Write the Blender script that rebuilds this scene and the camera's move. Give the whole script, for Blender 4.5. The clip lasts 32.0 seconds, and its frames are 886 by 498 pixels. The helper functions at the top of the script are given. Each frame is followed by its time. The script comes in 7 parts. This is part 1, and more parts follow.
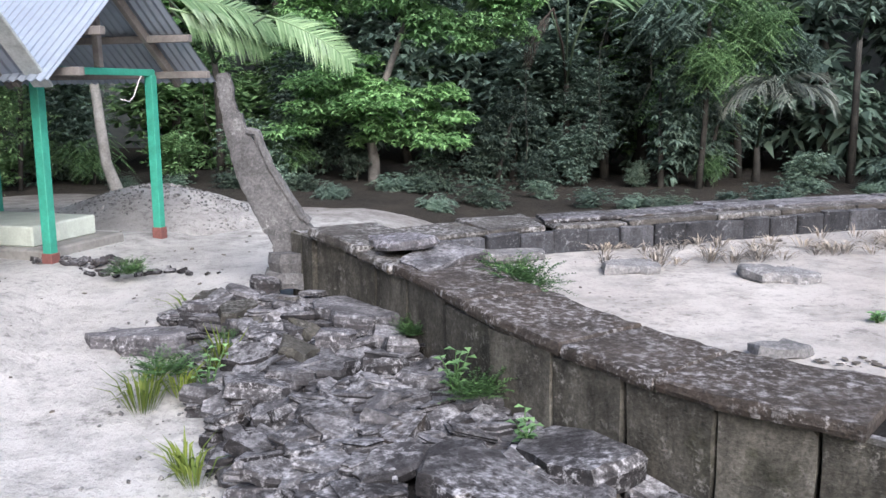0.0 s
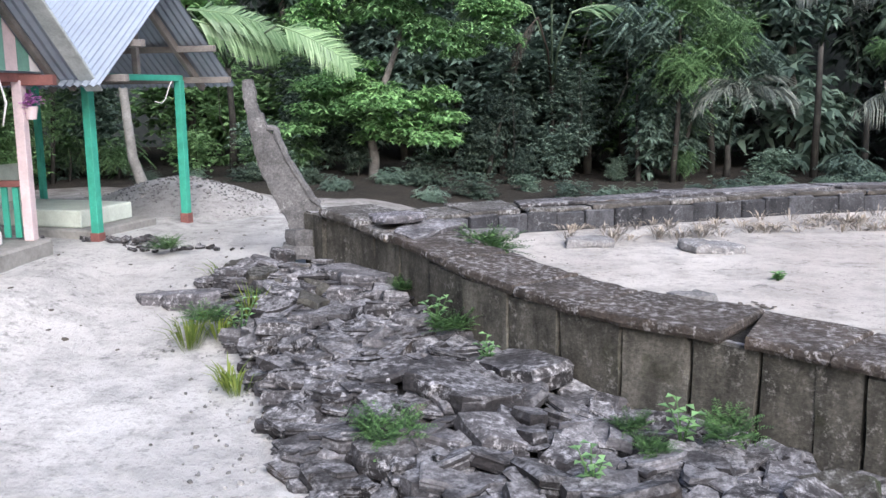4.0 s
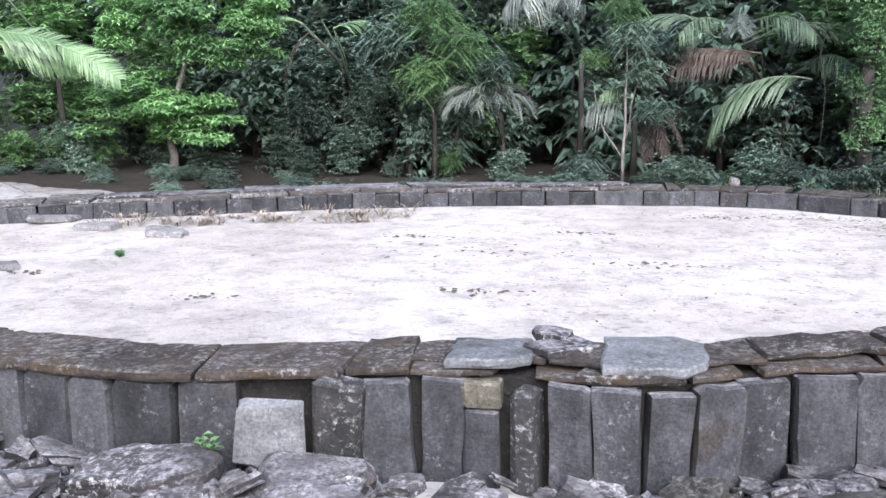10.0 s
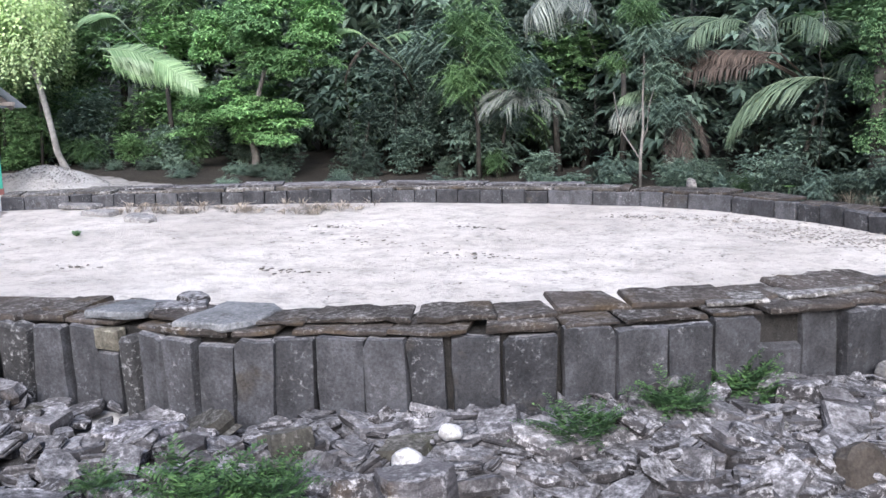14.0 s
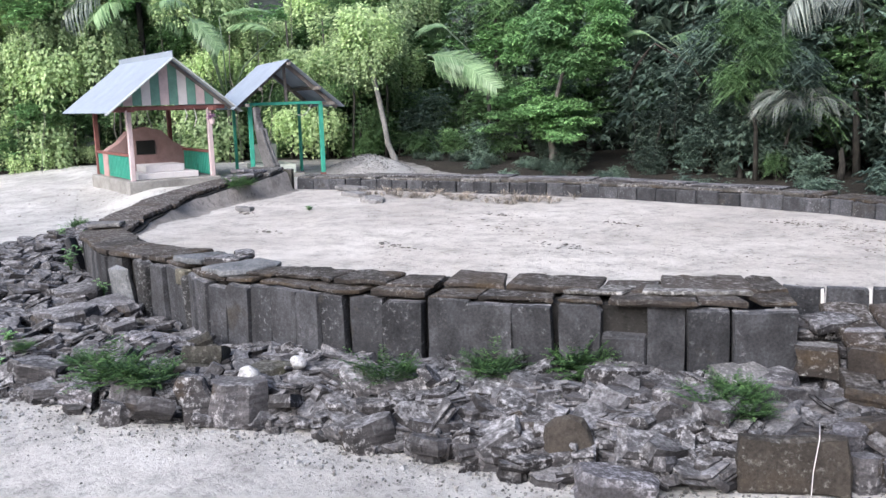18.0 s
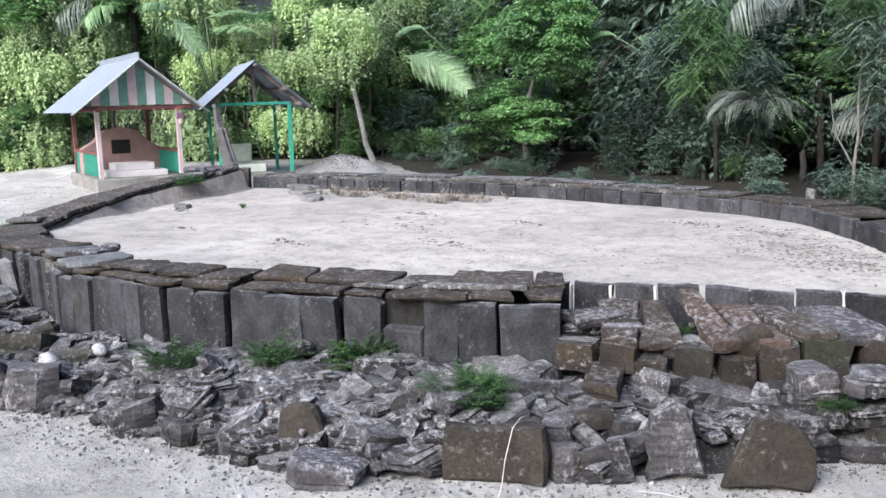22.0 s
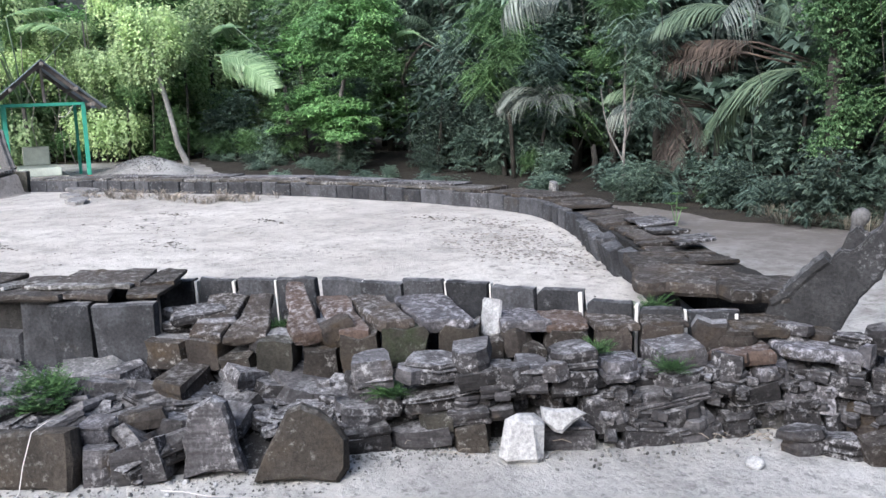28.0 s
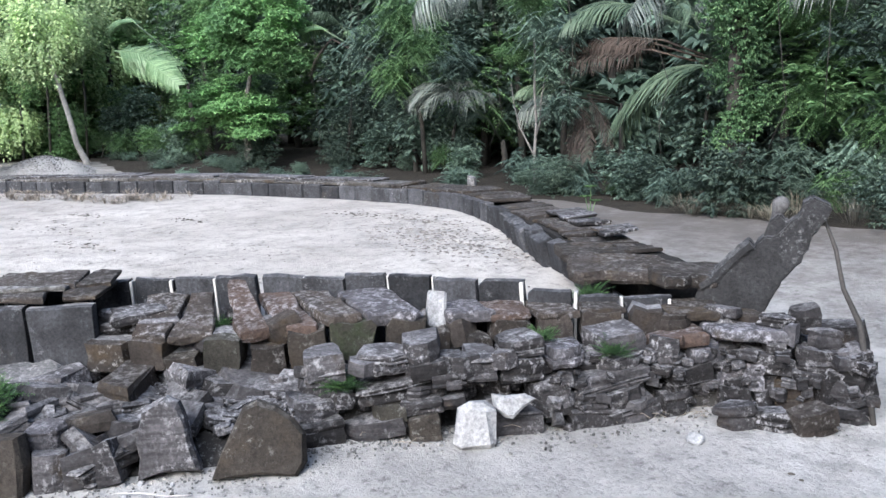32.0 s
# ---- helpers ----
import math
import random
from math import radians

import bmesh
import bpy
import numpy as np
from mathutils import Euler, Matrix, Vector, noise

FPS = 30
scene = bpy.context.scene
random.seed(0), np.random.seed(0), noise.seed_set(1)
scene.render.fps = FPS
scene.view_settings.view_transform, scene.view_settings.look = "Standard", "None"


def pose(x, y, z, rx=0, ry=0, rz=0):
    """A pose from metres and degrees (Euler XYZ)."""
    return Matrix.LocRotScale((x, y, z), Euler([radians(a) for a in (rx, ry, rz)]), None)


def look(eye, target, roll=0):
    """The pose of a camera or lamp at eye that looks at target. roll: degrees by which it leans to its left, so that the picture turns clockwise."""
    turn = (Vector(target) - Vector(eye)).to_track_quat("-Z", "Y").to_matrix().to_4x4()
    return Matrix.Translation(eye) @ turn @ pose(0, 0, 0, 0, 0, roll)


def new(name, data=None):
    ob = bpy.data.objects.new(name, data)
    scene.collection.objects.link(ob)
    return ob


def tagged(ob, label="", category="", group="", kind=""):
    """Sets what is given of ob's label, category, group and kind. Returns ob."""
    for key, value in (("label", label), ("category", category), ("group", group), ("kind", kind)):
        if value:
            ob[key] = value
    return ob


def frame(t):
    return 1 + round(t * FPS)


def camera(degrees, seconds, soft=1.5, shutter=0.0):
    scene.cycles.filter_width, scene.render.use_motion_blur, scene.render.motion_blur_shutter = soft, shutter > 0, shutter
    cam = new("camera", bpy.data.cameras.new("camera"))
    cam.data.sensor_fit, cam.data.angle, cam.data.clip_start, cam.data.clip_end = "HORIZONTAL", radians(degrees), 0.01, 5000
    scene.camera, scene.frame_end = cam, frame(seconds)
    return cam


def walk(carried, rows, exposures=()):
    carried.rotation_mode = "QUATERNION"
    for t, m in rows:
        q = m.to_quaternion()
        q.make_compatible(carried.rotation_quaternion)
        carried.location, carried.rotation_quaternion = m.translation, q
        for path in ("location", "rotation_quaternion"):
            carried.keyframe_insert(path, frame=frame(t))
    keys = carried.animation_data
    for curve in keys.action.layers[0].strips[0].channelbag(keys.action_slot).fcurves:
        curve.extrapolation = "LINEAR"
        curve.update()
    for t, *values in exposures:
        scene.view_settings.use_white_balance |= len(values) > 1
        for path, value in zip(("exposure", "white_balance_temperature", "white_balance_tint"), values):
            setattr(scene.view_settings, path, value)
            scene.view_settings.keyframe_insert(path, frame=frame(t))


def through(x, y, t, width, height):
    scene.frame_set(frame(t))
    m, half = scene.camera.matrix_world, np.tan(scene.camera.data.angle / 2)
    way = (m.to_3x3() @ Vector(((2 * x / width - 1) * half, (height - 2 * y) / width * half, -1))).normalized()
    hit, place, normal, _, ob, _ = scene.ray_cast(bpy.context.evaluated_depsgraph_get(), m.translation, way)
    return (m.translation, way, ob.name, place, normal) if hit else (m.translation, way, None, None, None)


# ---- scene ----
cam = camera(52.0, 32.0)
PATH = [
    (0, (0.248, -0.283, 1.581), (-0.009, 1.671, 1.239), -0.49),
    (0.5, (0.259, -0.489, 1.582), (0.002, 1.465, 1.241), -0.50),
    (1, (0.260, -0.785, 1.582), (0.005, 1.170, 1.242), -0.59),
    (1.5, (0.264, -0.973, 1.580), (0.008, 0.981, 1.241), -0.49),
    (2, (0.267, -1.058, 1.583), (0.011, 0.897, 1.244), -0.59),
    (2.5, (0.225, -1.136, 1.584), (-0.030, 0.818, 1.245), -0.59),
    (4.5, (0.817, -1.563, 1.613), (0.554, 0.390, 1.272), -0.51),
    (5, (1.293, -1.691, 1.644), (1.020, 0.260, 1.298), -0.33),
    (5.5, (1.869, -1.791, 1.678), (1.579, 0.157, 1.328), -0.28),
    (6, (2.499, -1.881, 1.721), (2.185, 0.062, 1.365), -0.33),
    (6.5, (3.190, -1.936, 1.745), (2.849, 0.003, 1.388), -0.50),
    (7, (3.846, -1.959, 1.756), (3.480, -0.026, 1.398), -0.46),
    (7.5, (4.449, -1.948, 1.756), (4.058, -0.019, 1.400), -0.52),
    (8, (5.012, -1.961, 1.763), (4.600, -0.036, 1.407), -0.57),
    (8.5, (5.504, -1.956, 1.762), (5.072, -0.036, 1.407), -0.62),
    (9, (5.948, -1.975, 1.769), (5.498, -0.059, 1.413), -0.67),
    (9.5, (6.328, -1.999, 1.783), (5.848, -0.090, 1.426), -0.64),
    (10, (6.690, -2.032, 1.795), (6.150, -0.140, 1.438), -0.70),
    (10.5, (7.037, -2.079, 1.808), (6.450, -0.201, 1.450), -0.92),
    (11, (7.348, -2.106, 1.811), (6.726, -0.240, 1.455), -0.92),
    (11.5, (7.675, -2.104, 1.817), (7.002, -0.254, 1.461), -1.05),
    (12, (8.121, -2.076, 1.819), (7.347, -0.266, 1.463), -1.23),
    (12.5, (8.579, -2.024, 1.814), (7.714, -0.256, 1.461), -1.28),
    (13, (9.042, -1.930, 1.806), (8.135, -0.182, 1.456), -1.30),
    (13.5, (9.528, -1.810, 1.797), (8.587, -0.080, 1.449), -1.40),
    (15.5, (11.201, -1.219, 1.793), (9.909, 0.270, 1.454), -1.29),
    (16, (11.634, -1.052, 1.807), (10.170, 0.267, 1.468), -1.50),
    (16.5, (12.078, -0.860, 1.821), (10.480, 0.295, 1.484), -1.61),
    (17, (12.418, -0.644, 1.798), (10.783, 0.460, 1.467), -1.56),
    (17.5, (12.687, -0.475, 1.799), (11.037, 0.605, 1.468), -1.62),
    (18, (12.879, -0.349, 1.788), (11.217, 0.715, 1.459), -1.57),
    (18.5, (12.969, -0.311, 1.790), (11.299, 0.741, 1.462), -1.50),
    (19, (13.002, -0.303, 1.786), (11.325, 0.737, 1.459), -1.43),
    (19.5, (13.020, -0.327, 1.795), (11.339, 0.705, 1.467), -1.45),
    (20, (13.019, -0.386, 1.793), (11.333, 0.638, 1.466), -1.47),
    (20.5, (13.083, -0.312, 1.796), (11.392, 0.704, 1.468), -1.50),
    (21, (13.261, -0.041, 1.786), (11.564, 0.967, 1.460), -1.42),
    (21.5, (13.517, 0.367, 1.764), (11.814, 1.364, 1.439), -1.35),
    (22, (13.805, 0.855, 1.731), (12.094, 1.838, 1.408), -1.48),
    (22.5, (14.092, 1.313, 1.719), (12.376, 2.287, 1.395), -1.71),
    (23, (14.332, 1.726, 1.695), (12.610, 2.691, 1.375), -1.73),
    (23.5, (14.498, 2.044, 1.677), (12.772, 3.002, 1.358), -1.75),
    (24, (14.601, 2.222, 1.665), (12.873, 3.177, 1.347), -1.76),
    (24.5, (14.629, 2.265, 1.651), (12.898, 3.215, 1.335), -1.77),
    (26.5, (14.617, 2.275, 1.631), (12.961, 3.348, 1.309), -1.74),
    (27, (14.624, 2.262, 1.630), (12.996, 3.378, 1.306), -1.82),
    (27.5, (14.616, 2.256, 1.627), (13.012, 3.404, 1.302), -1.93),
    (28, (14.619, 2.250, 1.620), (13.038, 3.431, 1.294), -1.93),
    (28.5, (14.634, 2.261, 1.616), (13.097, 3.498, 1.290), -2.06),
    (29, (14.633, 2.263, 1.612), (13.139, 3.551, 1.282), -2.10),
    (29.5, (14.626, 2.253, 1.611), (13.152, 3.564, 1.279), -2.13),
    (30, (14.626, 2.246, 1.602), (13.164, 3.570, 1.271), -2.18),
    (30.5, (14.620, 2.225, 1.614), (13.170, 3.561, 1.276), -1.94),
    (31, (14.618, 2.180, 1.605), (13.170, 3.518, 1.273), -2.14),
    (31.5, (14.553, 2.072, 1.614), (13.111, 3.416, 1.278), -2.12),
    (32, (14.542, 2.020, 1.630), (13.102, 3.366, 1.288), -2.11),
]
EXPOSURES = [(0.0, 1.0, 6250, 14), (5.0, 1.02, 6200, 14), (8.0, 1.33, 6100, 15), (13.0, 1.25, 6100, 15), (16.0, 0.96, 6300, 13), (18.0, 0.93, 6290, 13), (21.0, 0.93, 6270, 12), (24.0, 0.965, 6250, 11), (28.0, 0.975, 6150, 11), (32.0, 1.03, 6050, 10)]
walk(cam, [(t, look(eye, target, roll)) for t, eye, target, roll in PATH], EXPOSURES)

# ---- light ----
world = bpy.data.worlds.new("world")
scene.world = world
world.use_nodes = True
wn = world.node_tree
sky = wn.nodes.new("ShaderNodeTexSky")
sky.sky_type, sky.sun_disc = "NISHITA", False
sky.sun_elevation, sky.sun_rotation = radians(36), radians(158)
sky.air_density, sky.dust_density, sky.ozone_density = 1.0, 4.0, 1.0
wn.links.new(sky.outputs[0], wn.nodes["Background"].inputs[0])
wn.nodes["Background"].inputs[1].default_value = 0.13
sun = new("sun", bpy.data.lights.new("sun", "SUN"))
sun.data.energy, sun.data.angle, sun.data.color = 2.15, radians(40), (0.9, 0.95, 1.0)
SUN_AZ, SUN_EL = radians(298), radians(38)
sun.matrix_world = look((0, 0, 20), (-math.cos(SUN_AZ) * math.cos(SUN_EL), -math.sin(SUN_AZ) * math.cos(SUN_EL), 20 - math.sin(SUN_EL)))


# ---- materials ----
def nodes_of(name, rough=0.85, metal=0.0):
    m = bpy.data.materials.new(name)
    m.use_nodes = True
    t = m.node_tree
    b = t.nodes["Principled BSDF"]
    b.inputs["Roughness"].default_value, b.inputs["Metallic"].default_value = rough, metal
    b.inputs["Specular IOR Level"].default_value = 0.3
    return m, t, b


def noise_tex(t, scale, detail=4.0, rough=0.6, coords="Object", shift=True, squeeze=None):
    tc = t.nodes.new("ShaderNodeTexCoord")
    n = t.nodes.new("ShaderNodeTexNoise")
    n.inputs["Scale"].default_value, n.inputs["Detail"].default_value, n.inputs["Roughness"].default_value = scale, detail, rough
    if shift:
        info = t.nodes.new("ShaderNodeObjectInfo")
        mul = t.nodes.new("ShaderNodeVectorMath")
        mul.operation = "MULTIPLY_ADD"
        t.links.new(info.outputs["Random"], mul.inputs[0])
        mul.inputs[1].default_value = (37.0, 91.0, 53.0)
        place_at = t.nodes.new("ShaderNodeNewGeometry").outputs["Position"] if coords == "World" else tc.outputs[coords]
        if squeeze:
            sq = t.nodes.new("ShaderNodeVectorMath")
            sq.operation = "MULTIPLY"
            sq.inputs[1].default_value = squeeze
            t.links.new(place_at, sq.inputs[0])
            place_at = sq.outputs[0]
        t.links.new(place_at, mul.inputs[2])
        t.links.new(mul.outputs[0], n.inputs["Vector"])
    else:
        t.links.new(tc.outputs[coords], n.inputs["Vector"])
    return n.outputs["Fac"]


def ramp(t, fac, stops):
    r = t.nodes.new("ShaderNodeValToRGB")
    e = r.color_ramp.elements
    while len(e) < len(stops):
        e.new(0.5)
    for el, (p, c) in zip(e, stops):
        el.position, el.color = p, (*c, 1) if len(c) == 3 else c
    t.links.new(fac, r.inputs[0])
    return r.outputs[0]


def mix(t, fac, a, b, mode="MIX"):
    m = t.nodes.new("ShaderNodeMix")
    m.data_type, m.blend_type = "RGBA", mode
    for sock, v in ((m.inputs[0], fac), (m.inputs[6], a), (m.inputs[7], b)):
        if isinstance(v, (int, float)):
            sock.default_value = v
        elif isinstance(v, tuple):
            sock.default_value = (*v, 1)
        else:
            t.links.new(v, sock)
    return m.outputs[2]


def bump(t, b, height, strength=0.5, dist=0.02):
    n = t.nodes.new("ShaderNodeBump")
    n.inputs["Strength"].default_value, n.inputs["Distance"].default_value = strength, dist
    t.links.new(height, n.inputs["Height"])
    t.links.new(n.outputs[0], b.inputs["Normal"])


def stone_material(name, dark, light, lichen, amount, moss=None, moss_amount=0.0, relief=0.6, many=False, patchy=(0.44, 0.6), upward=0.06, streak=0.0, bedded=0.0):
    """Weathered limestone: base tone by piece, mottling, pale lichen crust, brown or green growth, and tops painted
    paler for light from above.
    """
    m, t, b = nodes_of(name, 0.92)
    info = t.nodes.new("ShaderNodeObjectInfo")
    pick = t.nodes.new("ShaderNodeNewGeometry").outputs["Random Per Island"] if many else info.outputs["Random"]
    base = ramp(t, pick, [(0.0, dark), (0.6, tuple(0.62 * a + 0.38 * b for a, b in zip(dark, light))), (1.0, light)])
    mott = ramp(t, noise_tex(t, 5.0, 5.0, 0.65, "World"), [(0.32, (0.5, 0.5, 0.5)), (0.68, (1.25, 1.25, 1.25))])
    col = mix(t, 1.0, base, mott, "MULTIPLY")
    if moss:
        col = mix(t, ramp(t, noise_tex(t, 3.0, 4.0, 0.6, "World"), [(0.62 - moss_amount, (0, 0, 0)), (0.72 - moss_amount, (1, 1, 1))]), col, moss)
    if streak:           # rain streaks running down the face
        run = ramp(t, noise_tex(t, 9.0, 5.0, 0.6, "World", squeeze=(1.0, 1.0, 0.3)), [(0.35, (1 - streak,) * 3), (0.66, (1 + streak * 0.5,) * 3)])
        col = mix(t, 1.0, col, run, "MULTIPLY")
    if bedded:           # thin level beds showing on broken edges
        beds = noise_tex(t, 7.0, 4.0, 0.6, "World", squeeze=(0.7, 0.7, 7.0))
        col = mix(t, 1.0, col, ramp(t, beds, [(0.36, (1 - bedded,) * 3), (0.64, (1 + bedded * 0.5,) * 3)]), "MULTIPLY")
    crust = noise_tex(t, 26.0, 6.0, 0.75, "World")
    spots = ramp(t, crust, [(0.605 - amount, (0, 0, 0)), (0.725 - amount, (0.85, 0.85, 0.85))])
    patch = ramp(t, noise_tex(t, 2.6, 3.0, 0.6, "World"), [(patchy[0], (0, 0, 0)), (patchy[1], (1, 1, 1))])
    col = mix(t, mix(t, 1.0, spots, patch, "MULTIPLY"), col, lichen)
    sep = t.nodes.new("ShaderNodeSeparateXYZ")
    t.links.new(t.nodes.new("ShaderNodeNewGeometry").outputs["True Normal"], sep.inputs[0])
    # up-facing faces painted paler: dust and lichen, and light from above
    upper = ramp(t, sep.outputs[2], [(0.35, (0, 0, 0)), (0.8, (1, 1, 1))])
    toplit_dust = ramp(t, crust, [(0.5 - upward, (0, 0, 0)), (0.72 - upward, (0.62, 0.62, 0.62))])
    toplit_patch = ramp(t, noise_tex(t, 4.5, 5.0, 0.6, "World"), [(0.4, (0.12, 0.12, 0.12)), (0.62, (1, 1, 1))])
    col = mix(t, mix(t, 1.0, mix(t, 1.0, toplit_dust, toplit_patch, "MULTIPLY"), upper, "MULTIPLY"), col, lichen)
    fine = noise_tex(t, 60.0, 4.0, 0.7, "World")
    col = mix(t, 0.75, col, ramp(t, fine, [(0.3, (0.4, 0.4, 0.4)), (0.7, (1.4, 1.4, 1.4))]), "MULTIPLY")
    t.links.new(col, b.inputs["Base Color"])
    h = mix(t, 0.45, crust, fine)
    if bedded:
        h = mix(t, 0.45, h, beds)
    bump(t, b, h, relief, 0.02)
    return m


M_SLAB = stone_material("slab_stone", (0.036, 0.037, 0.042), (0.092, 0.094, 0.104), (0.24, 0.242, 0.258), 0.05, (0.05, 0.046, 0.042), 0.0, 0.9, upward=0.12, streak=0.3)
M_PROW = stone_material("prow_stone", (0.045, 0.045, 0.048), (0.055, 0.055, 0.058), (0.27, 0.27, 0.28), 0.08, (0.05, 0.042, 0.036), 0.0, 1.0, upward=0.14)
M_CAP = stone_material("coping_stone", (0.06, 0.054, 0.048), (0.135, 0.13, 0.125), (0.42, 0.415, 0.415), 0.13, (0.065, 0.05, 0.036), 0.03, 0.9)
M_CAPB = stone_material("brown_coping", (0.036, 0.031, 0.028), (0.068, 0.057, 0.051), (0.36, 0.35, 0.345), 0.06, (0.06, 0.045, 0.031), 0.08, 0.9)
M_CRUST = stone_material("crusted_coping", (0.06, 0.05, 0.043), (0.08, 0.066, 0.058), (0.42, 0.405, 0.41), 0.085, (0.055, 0.042, 0.034), 0.08, 1.0, False, (0.4, 0.58))
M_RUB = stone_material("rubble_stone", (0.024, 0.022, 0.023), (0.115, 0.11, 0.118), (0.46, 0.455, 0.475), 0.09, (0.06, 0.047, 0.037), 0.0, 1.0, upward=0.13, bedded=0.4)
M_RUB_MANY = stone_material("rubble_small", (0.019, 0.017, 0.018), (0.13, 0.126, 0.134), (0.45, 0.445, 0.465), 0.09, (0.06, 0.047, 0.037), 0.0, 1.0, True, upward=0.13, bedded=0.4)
M_MOSSY = stone_material("mossy_stone", (0.045, 0.042, 0.036), (0.06, 0.056, 0.046), (0.3, 0.3, 0.29), 0.06, (0.035, 0.046, 0.024), 0.06, 0.9)
M_RUST = stone_material("rusty_coping", (0.085, 0.06, 0.05), (0.12, 0.085, 0.07), (0.42, 0.4, 0.41), 0.1, (0.07, 0.05, 0.04), 0.04, 0.9)
M_PALECRUST = stone_material("pale_crusted_stone", (0.09, 0.086, 0.094), (0.13, 0.126, 0.138), (0.44, 0.43, 0.47), 0.12, (0.08, 0.07, 0.062), 0.03, 0.9, False, (0.35, 0.5))
M_GRIT = stone_material("gravel_bits", (0.1, 0.098, 0.096), (0.36, 0.352, 0.345), (0.45, 0.45, 0.45), 0.06, None, 0.0, 0.6, True)
M_PALE = stone_material("pale_stone", (0.24, 0.245, 0.255), (0.36, 0.365, 0.38), (0.55, 0.55, 0.56), 0.12)
M_BROWN = stone_material("brown_stone", (0.05, 0.043, 0.037), (0.072, 0.062, 0.053), (0.32, 0.315, 0.305), 0.055, (0.055, 0.045, 0.036), 0.05, 1.0)
M_CARVED = stone_material("carved_stone", (0.12, 0.118, 0.12), (0.15, 0.147, 0.15), (0.3, 0.3, 0.305), 0.05, None, 0.0, 0.5)
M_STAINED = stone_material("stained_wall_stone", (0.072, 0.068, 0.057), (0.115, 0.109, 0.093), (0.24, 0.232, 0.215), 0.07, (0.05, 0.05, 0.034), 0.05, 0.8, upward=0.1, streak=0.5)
M_SLATE = stone_material("smooth_slab", (0.14, 0.148, 0.16), (0.2, 0.208, 0.22), (0.36, 0.365, 0.375), 0.03)
M_CHALK = stone_material("white_stone", (0.38, 0.38, 0.39), (0.44, 0.44, 0.45), (0.6, 0.6, 0.61), 0.12, (0.2, 0.19, 0.185), 0.0)
M_WORN = stone_material("worn_arris", (0.16, 0.158, 0.165), (0.26, 0.258, 0.268), (0.45, 0.445, 0.46), 0.12)
M_FLAT = stone_material("court_stone", (0.16, 0.158, 0.16), (0.22, 0.216, 0.218), (0.42, 0.41, 0.41), 0.1)
M_LICHEN = stone_material("spotted_stone", (0.04, 0.04, 0.042), (0.05, 0.05, 0.052), (0.34, 0.34, 0.35), 0.07)
M_YELLOW = stone_material("yellowed_stone", (0.085, 0.08, 0.064), (0.1, 0.094, 0.076), (0.25, 0.24, 0.2), 0.04)


def sand_material(name, pale, grey, speck, shade_litter=None):
    m, t, b = nodes_of(name, 0.95)
    big = noise_tex(t, 0.55, 5.0, 0.6, shift=False)
    mid = noise_tex(t, 3.2, 7.0, 0.75, shift=False)
    fine = noise_tex(t, 38.0, 5.0, 0.75, shift=False)
    col = mix(t, ramp(t, big, [(0.36, (0, 0, 0)), (0.64, (1, 1, 1))]), pale, grey)
    col = mix(t, ramp(t, mid, [(0.46, (0, 0, 0)), (0.68, (0.85, 0.85, 0.85))]), col, tuple(0.7 * c for c in grey))
    col = mix(t, ramp(t, fine, [(0.55, (0, 0, 0)), (0.68, (0.7, 0.7, 0.7))]), col, speck)
    where = ramp(t, noise_tex(t, 2.2, 5.0, 0.7, shift=False), [(0.4, (0, 0, 0)), (0.6, (1, 1, 1))])
    crumbs = ramp(t, noise_tex(t, 15.0, 6.0, 0.7, shift=False), [(0.53, (0, 0, 0)), (0.63, (0.8, 0.8, 0.8))])
    col = mix(t, mix(t, 1.0, crumbs, where, "MULTIPLY"), col, tuple(0.42 * c for c in grey))
    if shade_litter:             # tree shade painted in with leaf litter, darker towards the forest
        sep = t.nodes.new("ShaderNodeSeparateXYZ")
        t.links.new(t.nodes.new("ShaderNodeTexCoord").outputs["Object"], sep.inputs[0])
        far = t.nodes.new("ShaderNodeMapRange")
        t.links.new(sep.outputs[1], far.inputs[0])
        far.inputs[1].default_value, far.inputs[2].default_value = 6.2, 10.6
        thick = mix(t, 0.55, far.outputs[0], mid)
        col = mix(t, ramp(t, thick, [(0.36, (0, 0, 0)), (0.72, (0.92, 0.92, 0.92))]), col, shade_litter)
    t.links.new(col, b.inputs["Base Color"])
    bump(t, b, mix(t, 0.28, mid, fine), 0.9, 0.06)
    return m


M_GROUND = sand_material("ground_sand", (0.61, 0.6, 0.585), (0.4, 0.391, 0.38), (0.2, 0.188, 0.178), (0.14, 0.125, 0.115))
M_SAND = sand_material("court_sand", (0.62, 0.59, 0.555), (0.45, 0.42, 0.392), (0.28, 0.25, 0.23))
# earth tone, darkened further for the shade between the rubble stones
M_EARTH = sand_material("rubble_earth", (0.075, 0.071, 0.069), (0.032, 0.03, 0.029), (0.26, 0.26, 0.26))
# near-black colour stands in for shade in open joints and voids
M_CORE = sand_material("gap_shade_core", (0.035, 0.033, 0.032), (0.02, 0.019, 0.018), (0.07, 0.07, 0.07))
M_SANDY = sand_material("sandy_earth", (0.4, 0.365, 0.34), (0.25, 0.225, 0.21), (0.14, 0.125, 0.115))
# litter brown taken very dark to stand in for the forest shade
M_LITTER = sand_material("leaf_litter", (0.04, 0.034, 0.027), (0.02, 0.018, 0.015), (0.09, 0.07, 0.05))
M_GRAVEL = sand_material("gravel_heap", (0.46, 0.45, 0.44), (0.3, 0.29, 0.285), (0.12, 0.115, 0.11))


